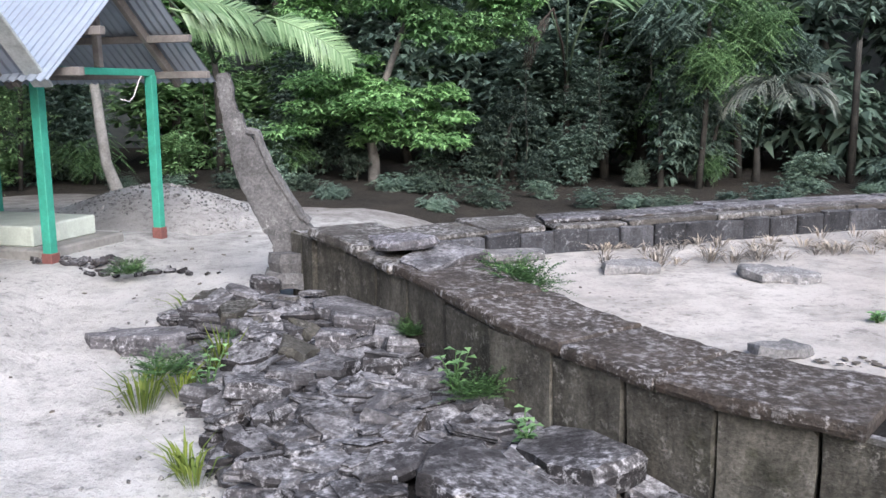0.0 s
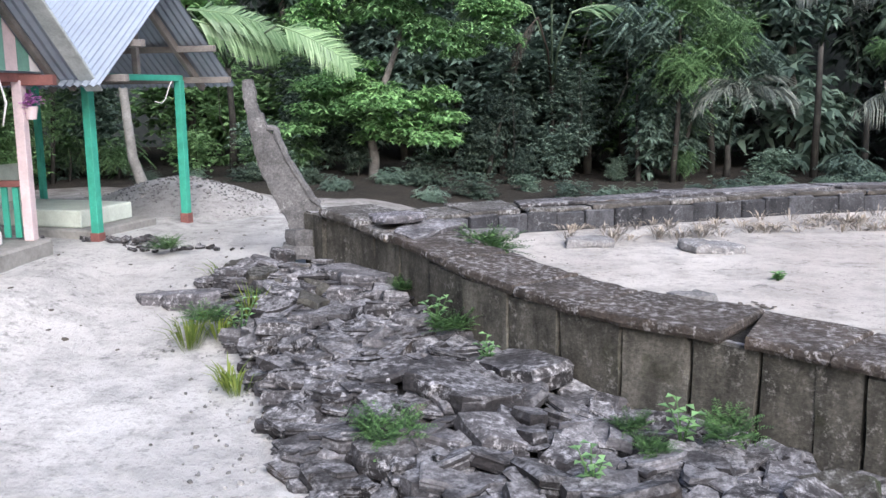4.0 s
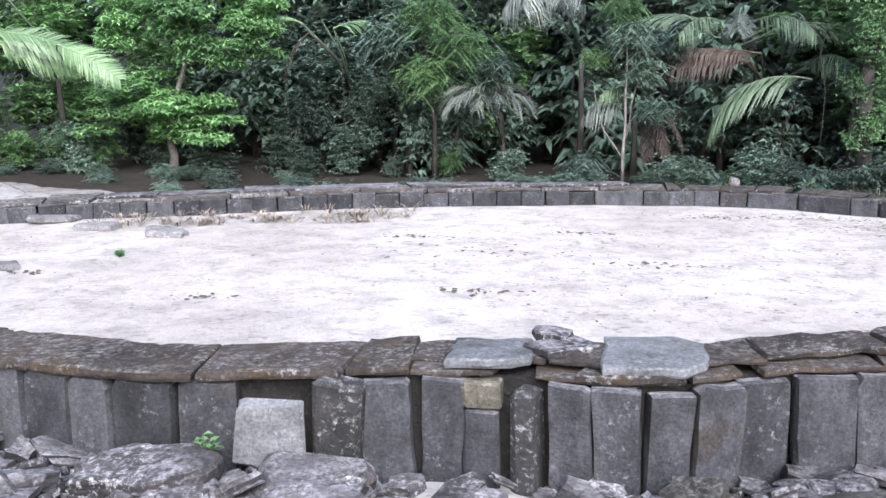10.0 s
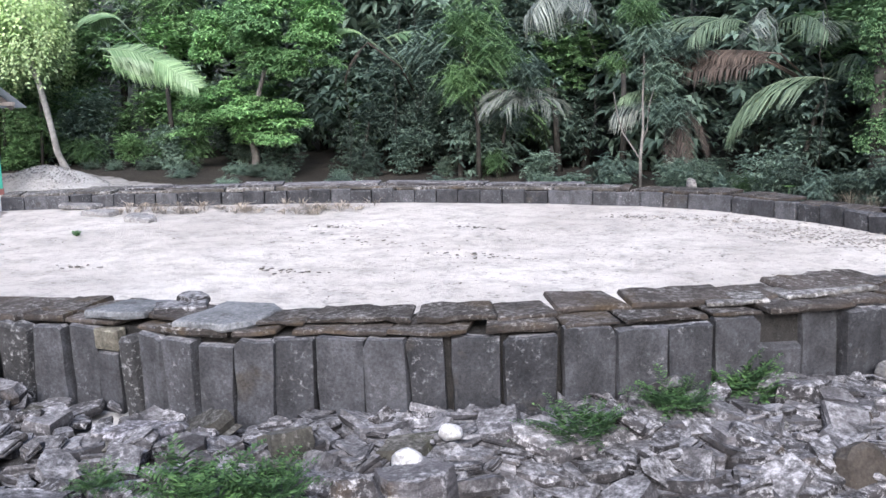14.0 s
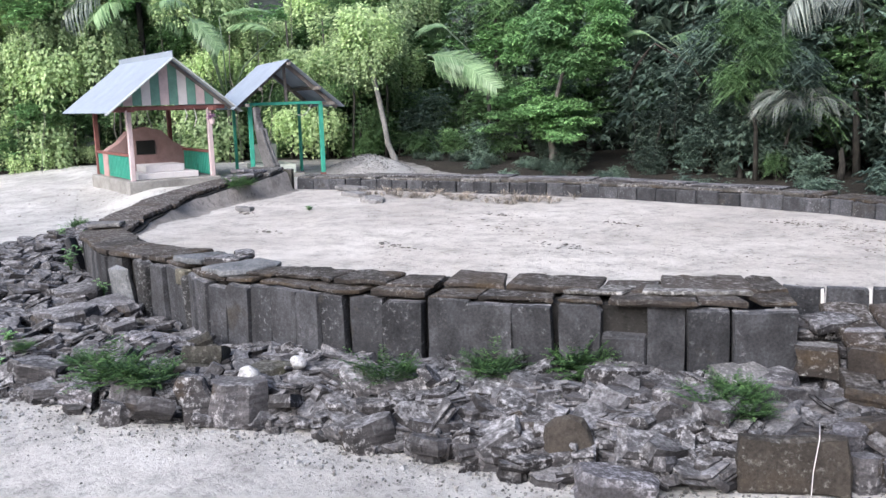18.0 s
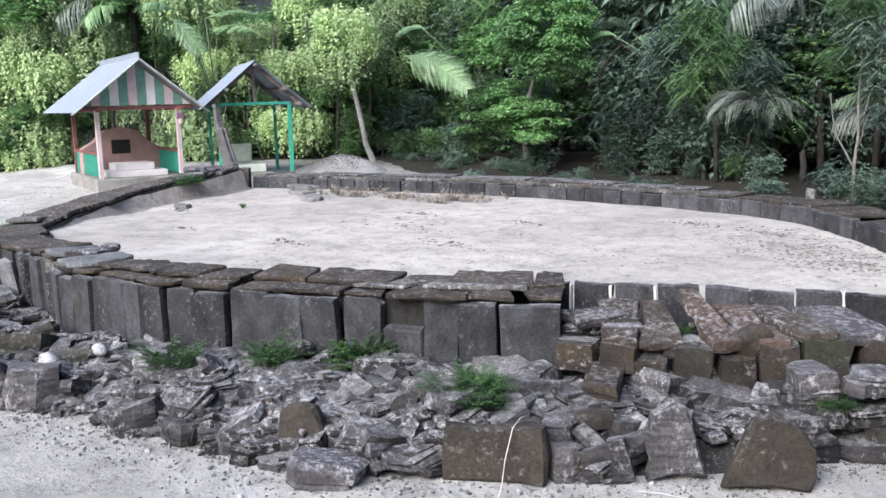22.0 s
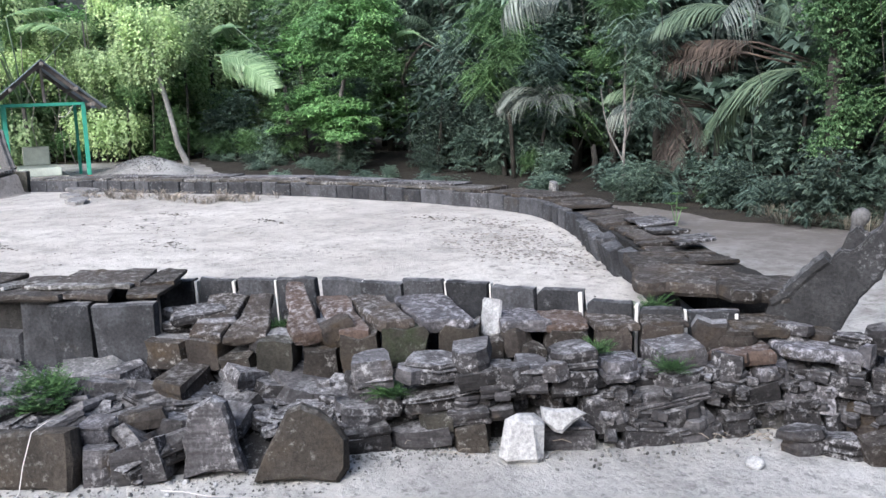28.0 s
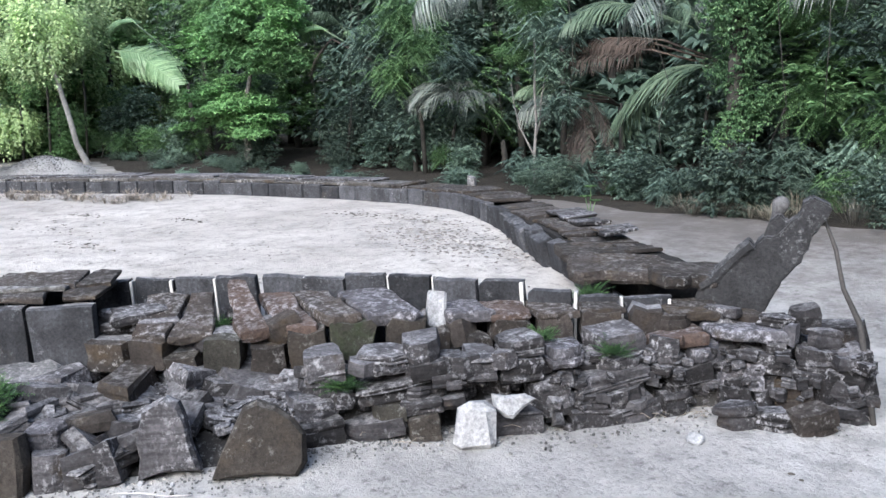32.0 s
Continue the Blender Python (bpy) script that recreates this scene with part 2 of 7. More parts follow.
def leaf_material(name, dark, light, shine=0.45, through=0.3):
    m, t, b = nodes_of(name, shine)
    geo = t.nodes.new("ShaderNodeNewGeometry")
    info = t.nodes.new("ShaderNodeObjectInfo")
    col = ramp(t, geo.outputs["Random Per Island"], [(0.0, dark), (0.75, light), (1.0, tuple(min(1, c * 1.25) for c in light))])
    col = mix(t, 1.0, col, ramp(t, info.outputs["Random"], [(0.0, (0.62, 0.62, 0.62)), (1.0, (1.25, 1.2, 1.1))]), "MULTIPLY")
    t.links.new(col, b.inputs["Base Color"])
    tr = t.nodes.new("ShaderNodeBsdfTranslucent")
    t.links.new(col, tr.inputs[0])
    ms = t.nodes.new("ShaderNodeMixShader")
    ms.inputs[0].default_value = through
    t.links.new(b.outputs[0], ms.inputs[1])
    t.links.new(tr.outputs[0], ms.inputs[2])
    t.links.new(ms.outputs[0], t.nodes["Material Output"].inputs[0])
    return m


# leaf greens step from pale to dim, putting sun, haze and shade into colour
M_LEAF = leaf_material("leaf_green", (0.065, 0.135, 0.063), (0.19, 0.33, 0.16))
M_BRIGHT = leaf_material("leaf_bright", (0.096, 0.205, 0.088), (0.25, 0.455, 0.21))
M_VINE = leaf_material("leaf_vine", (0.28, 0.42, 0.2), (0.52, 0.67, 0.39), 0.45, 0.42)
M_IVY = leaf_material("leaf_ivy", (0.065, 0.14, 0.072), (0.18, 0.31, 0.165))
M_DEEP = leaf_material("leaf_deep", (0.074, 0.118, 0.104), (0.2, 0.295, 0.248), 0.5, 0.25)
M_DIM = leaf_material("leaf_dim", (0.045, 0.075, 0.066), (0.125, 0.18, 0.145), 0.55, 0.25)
M_PALM = leaf_material("palm_leaf", (0.13, 0.24, 0.12), (0.3, 0.45, 0.26), 0.35, 0.2)
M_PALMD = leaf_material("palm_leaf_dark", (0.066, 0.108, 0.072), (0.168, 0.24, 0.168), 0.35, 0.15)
M_PALMG = leaf_material("palm_leaf_grey", (0.096, 0.12, 0.12), (0.24, 0.282, 0.27), 0.4, 0.1)
M_DEAD = leaf_material("palm_leaf_dead", (0.05, 0.041, 0.037), (0.105, 0.084, 0.075), 0.7, 0.1)
M_GRASS = leaf_material("grass_blade", (0.1, 0.17, 0.03), (0.26, 0.33, 0.07), 0.5, 0.3)
M_FERN = leaf_material("fern_leaf", (0.034, 0.08, 0.03), (0.09, 0.18, 0.068), 0.5, 0.2)
M_STRAW = leaf_material("dry_straw", (0.17, 0.15, 0.13), (0.33, 0.3, 0.27), 0.8, 0.1)
M_DRYGREEN = leaf_material("dry_grass", (0.12, 0.12, 0.1), (0.27, 0.26, 0.225), 0.8, 0.15)


def plain_material(name, col, rough=0.7, metal=0.0, vary=0.25, scale=6.0, relief=0.15):
    m, t, b = nodes_of(name, rough, metal)
    f = noise_tex(t, scale, 5.0, 0.65)
    f2 = noise_tex(t, scale * 9, 3.0, 0.6)
    c = mix(t, 1.0, col, ramp(t, f, [(0.3, (1 - vary,) * 3), (0.7, (1 + vary * 0.5,) * 3)]), "MULTIPLY")
    c = mix(t, 0.5, c, ramp(t, f2, [(0.3, (1 - vary,) * 3), (0.7, (1 + vary * 0.4,) * 3)]), "MULTIPLY")
    t.links.new(c, b.inputs["Base Color"])
    bump(t, b, f2, relief, 0.01)
    return m


M_BARK = plain_material("bark", (0.06, 0.057, 0.051), 0.9, 0, 0.5, 5.0, 0.6)
M_PALEBARK = plain_material("pale_bark", (0.31, 0.3, 0.285), 0.9, 0, 0.5, 5.0, 0.5)
M_GREYBARK = plain_material("grey_bark", (0.19, 0.182, 0.172), 0.9, 0, 0.5, 5.0, 0.5)
M_ZINC = plain_material("zinc_sheet", (0.3, 0.345, 0.41), 0.5, 0.25, 0.12, 2.0)
M_GREEN = plain_material("green_paint", (0.05, 0.33, 0.24), 0.5, 0, 0.25)
M_PINKWALL = plain_material("pink_render", (0.4, 0.26, 0.25), 0.85, 0, 0.2)
M_BLUSH = plain_material("pale_pink_paint", (0.62, 0.5, 0.51), 0.6, 0, 0.2)
M_BOARD = plain_material("weathered_board", (0.46, 0.5, 0.5), 0.75, 0, 0.35)
M_MINT = plain_material("faded_green_paint", (0.17, 0.34, 0.28), 0.6, 0, 0.25)
M_WHITE = plain_material("white_paint", (0.74, 0.7, 0.7), 0.6, 0, 0.12)
M_WOOD = plain_material("grey_wood", (0.2, 0.183, 0.172), 0.85, 0, 0.4)
M_STICK = plain_material("weathered_stick", (0.075, 0.07, 0.067), 0.9, 0, 0.4, 8.0, 0.5)
M_REDWOOD = plain_material("red_wood", (0.2, 0.085, 0.075), 0.8, 0, 0.3)
M_CONC = plain_material("concrete", (0.28, 0.272, 0.258), 0.9, 0, 0.35, 3.0, 0.3)
M_TILE = plain_material("pale_green_tile", (0.58, 0.63, 0.56), 0.5, 0, 0.2)
M_BLACK = plain_material("niche_shade", (0.02, 0.02, 0.02), 0.9, 0, 0.1)
M_STRIP = plain_material("white_mortar", (0.68, 0.66, 0.64), 0.95, 0, 0.15)
M_PURPLE = leaf_material("purple_petal", (0.3, 0.1, 0.38), (0.55, 0.25, 0.6), 0.6, 0.2)
# grey raised to put haze into the gaps between the trees
M_BACK = plain_material("far_woods", (0.15, 0.17, 0.165), 1.0, 0, 0.5, 0.8, 0.0)


# ---- building helpers ----
def mesh_of(name, verts, faces, mat, smooth=False):
    me = bpy.data.meshes.new(name)
    me.from_pydata([tuple(v) for v in verts], [], faces)
    me.materials.append(mat)
    if smooth:
        me.polygons.foreach_set("use_smooth", [True] * len(me.polygons))
    me.update()
    return me


def place(name, me, parent=None, m=None, label=""):
    ob = new(name, me)
    if parent:
        ob.parent = parent
    if m is not None:
        ob.matrix_basis = m
    return tagged(ob, label) if label else ob


def bm_mesh(name, bm, mat, smooth=False):
    me = bpy.data.meshes.new(name)
    bm.to_mesh(me)
    bm.free()
    me.materials.append(mat)
    if smooth:
        me.polygons.foreach_set("use_smooth", [True] * len(me.polygons))
    return me


def part(name, bm, mat, parent, label="", m=None, smooth=False):
    return place(name, bm_mesh(name, bm, mat, smooth), parent, m, label)


def thing(name, label, category, m=None, group="", kind=""):
    ob = new(name)
    ob.empty_display_size = 0.2
    if m is not None:
        ob.matrix_basis = m
    return tagged(ob, label, category, group, kind)


def box(bm, x0, x1, y0, y1, z0, z1):
    r = bmesh.ops.create_cube(bm, size=1.0, matrix=Matrix.Translation(((x0 + x1) / 2, (y0 + y1) / 2, (z0 + z1) / 2)) @ Matrix.Diagonal((x1 - x0, y1 - y0, z1 - z0, 1)))
    return r["verts"]


def bevelled(bm, width=0.008):
    bmesh.ops.bevel(bm, geom=list(bm.edges), offset=width, segments=1, affect="EDGES")
    return bm


def box_bm(x0, x1, y0, y1, z0, z1, bev=0.008):
    bm = bmesh.new()
    box(bm, x0, x1, y0, y1, z0, z1)
    return bevelled(bm, bev) if bev else bm


def beam_bm(a, b, w, h, bev=0.004):
    """A squared timber from a to b."""
    a, b = Vector(a), Vector(b)
    bm = box_bm(-w / 2, w / 2, -h / 2, h / 2, 0, (b - a).length, bev)
    bmesh.ops.transform(bm, matrix=Matrix.Translation(a) @ (b - a).to_track_quat("Z", "Y").to_matrix().to_4x4(), verts=bm.verts)
    return bm


def tube(points, radii, sides=8, wobble=0.0, rng=None):
    """Verts and faces of a tapered round limb along points."""
    vs, fs = [], []
    for i, p in enumerate(points):
        p = Vector(p)
        d = (Vector(points[min(i + 1, len(points) - 1)]) - Vector(points[max(i - 1, 0)])).normalized()
        u = d.orthogonal().normalized() if i == 0 else (u - d * u.dot(d)).normalized()
        w = d.cross(u)
        for k in range(sides):
            a = 2 * math.pi * k / sides
            r = radii[i] * (1 + (rng.uniform(-wobble, wobble) if rng else 0))
            vs.append(p + (u * math.cos(a) + w * math.sin(a)) * r)
    for i in range(len(points) - 1):
        for k in range(sides):
            a, b = i * sides + k, i * sides + (k + 1) % sides
            fs.append((a, b, b + sides, a + sides))
    fs.append(tuple(range(sides))[::-1])
    fs.append(tuple(range(len(vs) - sides, len(vs))))
    return vs, fs


def chip_mesh(name, w, d, h, mat, rng, jit=0.012, bev=0.014, taper=0.0):
    """A hand-cut slab, w along x, d along y, h up from z = 0, with worn edges."""
    bm = bmesh.new()
    box(bm, -w / 2, w / 2, -d / 2, d / 2, 0, h)
    for v in bm.verts:
        v.co += Vector((rng.uniform(-jit, jit), rng.uniform(-jit, jit) * 0.6, rng.uniform(-jit, jit)))
        if v.co.z > h / 2:
            v.co.x *= 1 - taper
    bmesh.ops.bevel(bm, geom=list(bm.edges), offset=bev, segments=1, affect="EDGES")
    for v in bm.verts:
        v.co += Vector((rng.uniform(-1, 1), rng.uniform(-1, 1), rng.uniform(-1, 1))) * jit * 0.35
    return bm_mesh(name, bm, mat)


def rock_mesh(name, w, d, h, mat, rng, sides=8):
    """A broken stone: uneven outline, three rings, flat-ish top and bottom, centred on the origin."""
    ang = sorted(2 * math.pi * (k + rng.uniform(-0.32, 0.32)) / sides for k in range(sides))
    rad = [rng.uniform(0.72, 1.08) for _ in ang]
    vs, fs = [], []
    for z, s in ((-0.5, 0.88), (-0.1, 1.0), (0.34, 0.97), (0.5, 0.86)):
        ox, oy = rng.uniform(-0.07, 0.07), rng.uniform(-0.07, 0.07)
        for a, r in zip(ang, rad):
            q = r * s * rng.uniform(0.93, 1.05)
            vs.append(((math.cos(a) * q + ox) * w / 2, (math.sin(a) * q + oy) * d / 2, (z + rng.uniform(-0.09, 0.09)) * h))
    for i in range(3):
        for k in range(sides):
            a, b = i * sides + k, i * sides + (k + 1) % sides
            fs.append((a, b, b + sides, a + sides))
    fs.append(tuple(range(sides))[::-1])
    fs.append(tuple(range(3 * sides, 4 * sides)))
    return mesh_of(name, vs, fs, mat)


def boulder_mesh(name, w, d, h, mat, rng):
    """A worn lump: a faceted ball pushed about by noise, with a few flattened sides."""
    bm = bmesh.new()
    bmesh.ops.create_icosphere(bm, subdivisions=3, radius=1.0)
    o = Vector((rng.uniform(0, 50), rng.uniform(0, 50), 0))
    cuts = [(Vector((rng.gauss(0, 1), rng.gauss(0, 1), rng.gauss(0, 1))).normalized(), rng.uniform(0.62, 0.85)) for _ in range(7)]
    for v in bm.verts:
        for n, k in cuts:
            v.co -= n * max(0.0, v.co.dot(n) - k) * 0.85
        v.co *= 1 + 0.1 * noise.noise(v.co * 1.7 + o) + 0.04 * noise.noise(v.co * 5 + o)
    bmesh.ops.scale(bm, vec=(w * 0.56, d * 0.56, h * 0.56), verts=bm.verts)
    return bm_mesh(name, bm, mat, True)


def flake_mesh(name, outline, h, mat, rng, jag=0.012, inset=0.012, z0=0.0, worn=0.0):
    """A broken flat stone: an uneven outline, given in the plane, extruded h upwards with chipped edges."""
    n = len(outline)
    cx, cy = sum(p[0] for p in outline) / n, sum(p[1] for p in outline) / n
    pts = [(x + rng.uniform(-jag, jag), y + rng.uniform(-jag, jag)) for x, y in outline]
    vs, fs = [], []
    for f, k in ((0.0, 0.8), (0.35, 0.0), (0.82, 0.25), (1.0, 1.0)):
        for x, y in pts:
            d = math.hypot(x - cx, y - cy) + 1e-6
            q = 1 - min(0.6, inset * (k + rng.uniform(0, 0.7)) / d)
            vs.append((cx + (x - cx) * q, cy + (y - cy) * q, z0 + h * f + (rng.uniform(-0.5, 0.5) * jag * 0.5 if 0 < f < 1 else rng.uniform(-0.25, 0.25) * jag)))
    for i in range(3):
        for k in range(n):
            a, b = i * n + k, i * n + (k + 1) % n
            fs.append((a, b, b + n, a + n))
    fs.append(tuple(range(n))[::-1])
    fs.append(tuple(range(3 * n, 4 * n)))
    me = mesh_of(name, vs, fs, mat)
    me.materials.append(M_WORN)
    for k in range(2 * n, 3 * n):      # rubbed pale stretches of the upper arris
        if rng.random() < worn:
            me.polygons[k].material_index = 1
    return me


def ledge_rock(name, w, d, h, mat, rng, tiers=2, boxy=False, firm=False):
    """A broken piece of bedded stone: a ragged polygon in one to three ledges, centred on the origin."""
    k = rng.choice((4, 4, 5, 5, 6, 7))
    ang = [2 * math.pi * (j + rng.uniform(-0.28, 0.28)) / k for j in range(k)]
    cor = [(math.cos(a) * rng.uniform(0.86, 1.12), math.sin(a) * rng.uniform(0.86, 1.12)) for a in ang]
    base = []
    for p, q in zip(cor, cor[1:] + cor[:1]):
        base += [p, (p[0] + (q[0] - p[0]) * rng.uniform(0.35, 0.65), p[1] + (q[1] - p[1]) * rng.uniform(0.35, 0.65))]
    if boxy:
        base = rect_outline(2, 2, rng, 0.3 if firm else 0.8, 0.7)
        sk = rng.uniform(-0.22, 0.22)
        base = [(x * (1 + sk * y) + 0.5 * sk * y, y) for x, y in base]
    mx, my = max(abs(p[0]) for p in base), max(abs(p[1]) for p in base)
    base = [(p[0] / mx, p[1] / my) for p in base]
    n, vs, fs = len(base), [], []
    cuts = sorted(rng.uniform(0.25, 0.8) for _ in range(tiers - 1))
    zs = [0.0] + cuts + [1.0]
    tip = (rng.uniform(-0.1, 0.1), rng.uniform(-0.1, 0.1))
    for i in range(tiers):
        q = 1.0 if tiers == 1 else rng.uniform(0.94 if firm else 0.84, 1.0)
        ox, oy = (rng.uniform(-0.06, 0.06), rng.uniform(-0.06, 0.06)) if tiers > 1 else (0, 0)
        ring = [(x * q * rng.uniform(0.93, 1.05) + ox, y * q * rng.uniform(0.93, 1.05) + oy) for x, y in base]
        for z, g in ((zs[i], rng.uniform(0.93, 1.0)), (zs[i] + (zs[i + 1] - zs[i]) * rng.uniform(0.3, 0.7), 1.02), (zs[i + 1], rng.uniform(0.92, 0.99) if firm else rng.uniform(0.82, 0.96))):
            for x, y in ring:
                e = g * rng.uniform(0.97, 1.03)
                lift = (x * tip[0] + y * tip[1] if z > 0.99 else 0) + rng.uniform(-0.03, 0.03)
                vs.append((x * e * w / 2, y * e * d / 2, (z - 0.5 + lift) * h))
    for i in range(3 * tiers - 1):
        for j in range(n):
            a, b = i * n + j, i * n + (j + 1) % n
            fs.append((a, b, b + n, a + n))
    fs += [tuple(range(n))[::-1], tuple(range(len(vs) - n, len(vs)))]
    return mesh_of(name, vs, fs, mat)


def rect_outline(w, d, rng, chip=0.3, step=0.09):
    """An oblong outline with some corners broken off."""
    pts, c = [], [(-w / 2, -d / 2), (w / 2, -d / 2), (w / 2, d / 2), (-w / 2, d / 2)]
    for i, (a, b) in enumerate(zip(c, c[1:] + c[:1])):
        k = max(2, min(6, round(math.hypot(b[0] - a[0], b[1] - a[1]) / step)))
        first = rng.uniform(0.12, 0.3) if rng.random() < chip else 0.02
        for j in range(k):
            f = first + (1 - 1.3 * first) * j / k
            pts.append((a[0] + (b[0] - a[0]) * f, a[1] + (b[1] - a[1]) * f))
    return pts


def slab_mesh(name, w, d, h, mat, rng, chip=0.35, jag=0.007, taper=0.0):
    """An upright slab, w along x, d along y, h up from z = 0, with a broken outline and chipped arrises."""
    ring = []
    for cx, cy in ((-1, -1), (1, -1), (1, 1), (-1, 1)):
        e = rng.uniform(0.012, 0.04) if rng.random() < chip else 0.004
        k = rng.uniform(0.5, 1.5)
        pair = [(cx * w / 2, cy * (h / 2 - e * k)), (cx * (w / 2 - e), cy * h / 2)]
        ring += pair if cx * cy > 0 else pair[::-1]
    full = []
    for p, q in zip(ring, ring[1:] + ring[:1]):
        n = max(1, min(5, round(math.hypot(q[0] - p[0], q[1] - p[1]) / 0.09)))
        full += [(p[0] + (q[0] - p[0]) * k / n, p[1] + (q[1] - p[1]) * k / n) for k in range(n)]
    area = sum(p[0] * q[1] - q[0] * p[1] for p, q in zip(full, full[1:] + full[:1]))
    full = full if area > 0 else full[::-1]
    ring = [(x * (1 - taper * (y / h + 0.5)), y) for x, y in full]
    me = flake_mesh(name, ring, d, mat, rng, jag, 0.009, -d / 2, 0.0)
    for k in range(len(ring), 3 * len(ring)):
        p = me.polygons[k]
        if p.center.y > h / 2 - 0.02 and rng.random() < 0.6:
            p.material_index = 1
    for v in me.vertices:
        v.co = (v.co.x, -v.co.z, v.co.y + h / 2)
    return me


def smooth01(a, b, x):
    t = min(1.0, max(0.0, (x - a) / (b - a)))
    return t * t * (3 - 2 * t)


# ---- the plan ----
NEAR = [(-1.28, 5.12), (-1.02, 4.88), (-0.78, 4.6), (-0.55, 4.3), (-0.3, 3.95), (-0.05, 3.58), (0.23, 3.26), (0.49, 2.99), (0.77, 2.75),
        (1.07, 2.6), (1.33, 2.44), (1.54, 2.3), (1.7, 2.18), (1.9, 2.04), (2.2, 1.91), (2.41, 1.81), (2.63, 1.7), (2.85, 1.58),
        (3.04, 1.53), (3.25, 1.52), (3.51, 1.52), (3.8, 1.47), (4.06, 1.44), (4.38, 1.45), (4.67, 1.52), (4.99, 1.6), (5.26, 1.62),
        (5.5, 1.67), (5.7, 1.7), (5.88, 1.71), (6.1, 1.7), (6.29, 1.67), (6.5, 1.68), (6.69, 1.75), (6.89, 1.84), (7.12, 1.92),
        (7.38, 2.0), (7.62, 2.06), (7.8, 2.16), (8.03, 2.28), (8.27, 2.45), (8.5, 2.62), (8.73, 2.8), (8.92, 2.95), (9.12, 3.1),
        (9.33, 3.27), (9.49, 3.42), (9.65, 3.6), (9.87, 3.88)]
FAR = [(-0.95, 5.7), (-0.45, 6.2), (0.2, 6.6), (0.95, 6.95), (1.85, 7.45), (2.7, 7.97), (4.3, 8.47), (5.4, 8.77), (6.6, 8.93), (7.4, 8.85),
       (7.95, 8.65), (8.6, 8.25), (9.4, 7.8), (10.4, 7.1), (11.0, 6.7), (11.4, 6.4)]
INNER = [(8.7, 3.55), (9.15, 4.05), (9.68, 4.53), (10.27, 5.03), (10.66, 5.3), (11.1, 5.55), (11.5, 5.8), (11.9, 6.15)]
FRONT = [(9.9, 3.75), (10.3, 4.02), (10.58, 4.33), (10.95, 4.82), (11.5, 5.5), (11.85, 5.85), (12.2, 6.15)]
STACK = [(11.05, 4.2), (11.25, 4.5), (11.5, 4.72), (11.68, 4.95), (11.85, 5.2), (12.0, 5.45), (12.12, 5.68), (12.3, 5.95), (12.5, 6.1), (12.75, 6.2), (12.93, 6.24)]
EDGE = [(-1.28, 5.12, -2.3, 4.9), (-0.5, 4.25, -1.75, 4.2), (0.0, 3.55, -1.2, 3.2), (0.49, 3.02, -0.85, 2.5), (1.07, 2.61, -0.5, 1.8),
        (1.7, 2.18, 0.2, 0.9), (2.4, 1.77, 1.2, 0.25), (3.5, 1.52, 3.0, -0.05), (5.0, 1.6, 5.0, -0.1), (6.5, 1.68, 6.75, 0.25),
        (7.38, 2.0, 7.66, 0.74), (8.03, 2.28, 8.32, 1.42), (8.73, 2.8, 9.1, 1.84), (9.33, 3.27, 9.9, 2.3), (9.87, 3.88, 10.5, 2.95),
        (10.4, 4.5, 11.02, 3.85), (11.0, 5.0, 11.3, 4.74), (11.5, 5.6, 11.74, 5.4), (12.0, 6.0, 12.15, 5.9), (12.3, 6.5, 12.62, 6.3), (12.2, 6.8, 12.55, 6.9)]
SAND_Z = 0.36


def wall_top(x):
    return float(np.interp(x, [-1.3, -0.6, 0.0, 0.5, 1.1, 1.6, 2.0, 2.5, 3.0, 4.4, 6.4, 8.0, 9.5], [0.70, 0.63, 0.57, 0.53, 0.51, 0.495, 0.48, 0.455, 0.445, 0.475, 0.525, 0.575, 0.605]))


def resample(pts, step):
    """Points at even steps along a polyline."""
    p = np.array(pts, float)
    s = np.concatenate(([0], np.cumsum(np.hypot(*np.diff(p, axis=0).T))))
    q = np.linspace(0, s[-1], max(2, round(s[-1] / step) + 1))
    return [(float(a), float(b)) for a, b in zip(np.interp(q, s, p[:, 0]), np.interp(q, s, p[:, 1]))]


def along(line, s, inward=0.0):
    """Point at s metres along a polyline, moved inwards (to the left of its run), and the unit tangent there."""
    for k, (a, b) in enumerate(zip(line, line[1:])):
        n = math.hypot(b[0] - a[0], b[1] - a[1])
        if s <= n or k == len(line) - 2:
            t = Vector(((b[0] - a[0]) / n, (b[1] - a[1]) / n, 0))
            return Vector((a[0], a[1], 0)) + t * s + Vector((-t.y, t.x, 0)) * inward, t
        s -= n


def ground_z(x, y):
    """Height of the natural ground: level before the boat, rising to the shelters and gently behind."""
    rise = 0.30 * smooth01(3.2, 6.0, y + 0.25 * max(0, -x - 3)) * smooth01(-0.3, -2.0, x)
    back = 0.12 * smooth01(6.5, 10.0, y)
    west = 0.22 * smooth01(-3.0, -6.5, x) * smooth01(0.5, 3.5, y)
    plinth = 0.345 * smooth01(-2.2, -3.4, x) * smooth01(2.7, 4.2, y)
    return max(rise, back, west, plinth) + 0.025 * noise.noise((x * 0.7, y * 0.7, 0)) + 0.008 * noise.noise((x * 4, y * 4, 3))


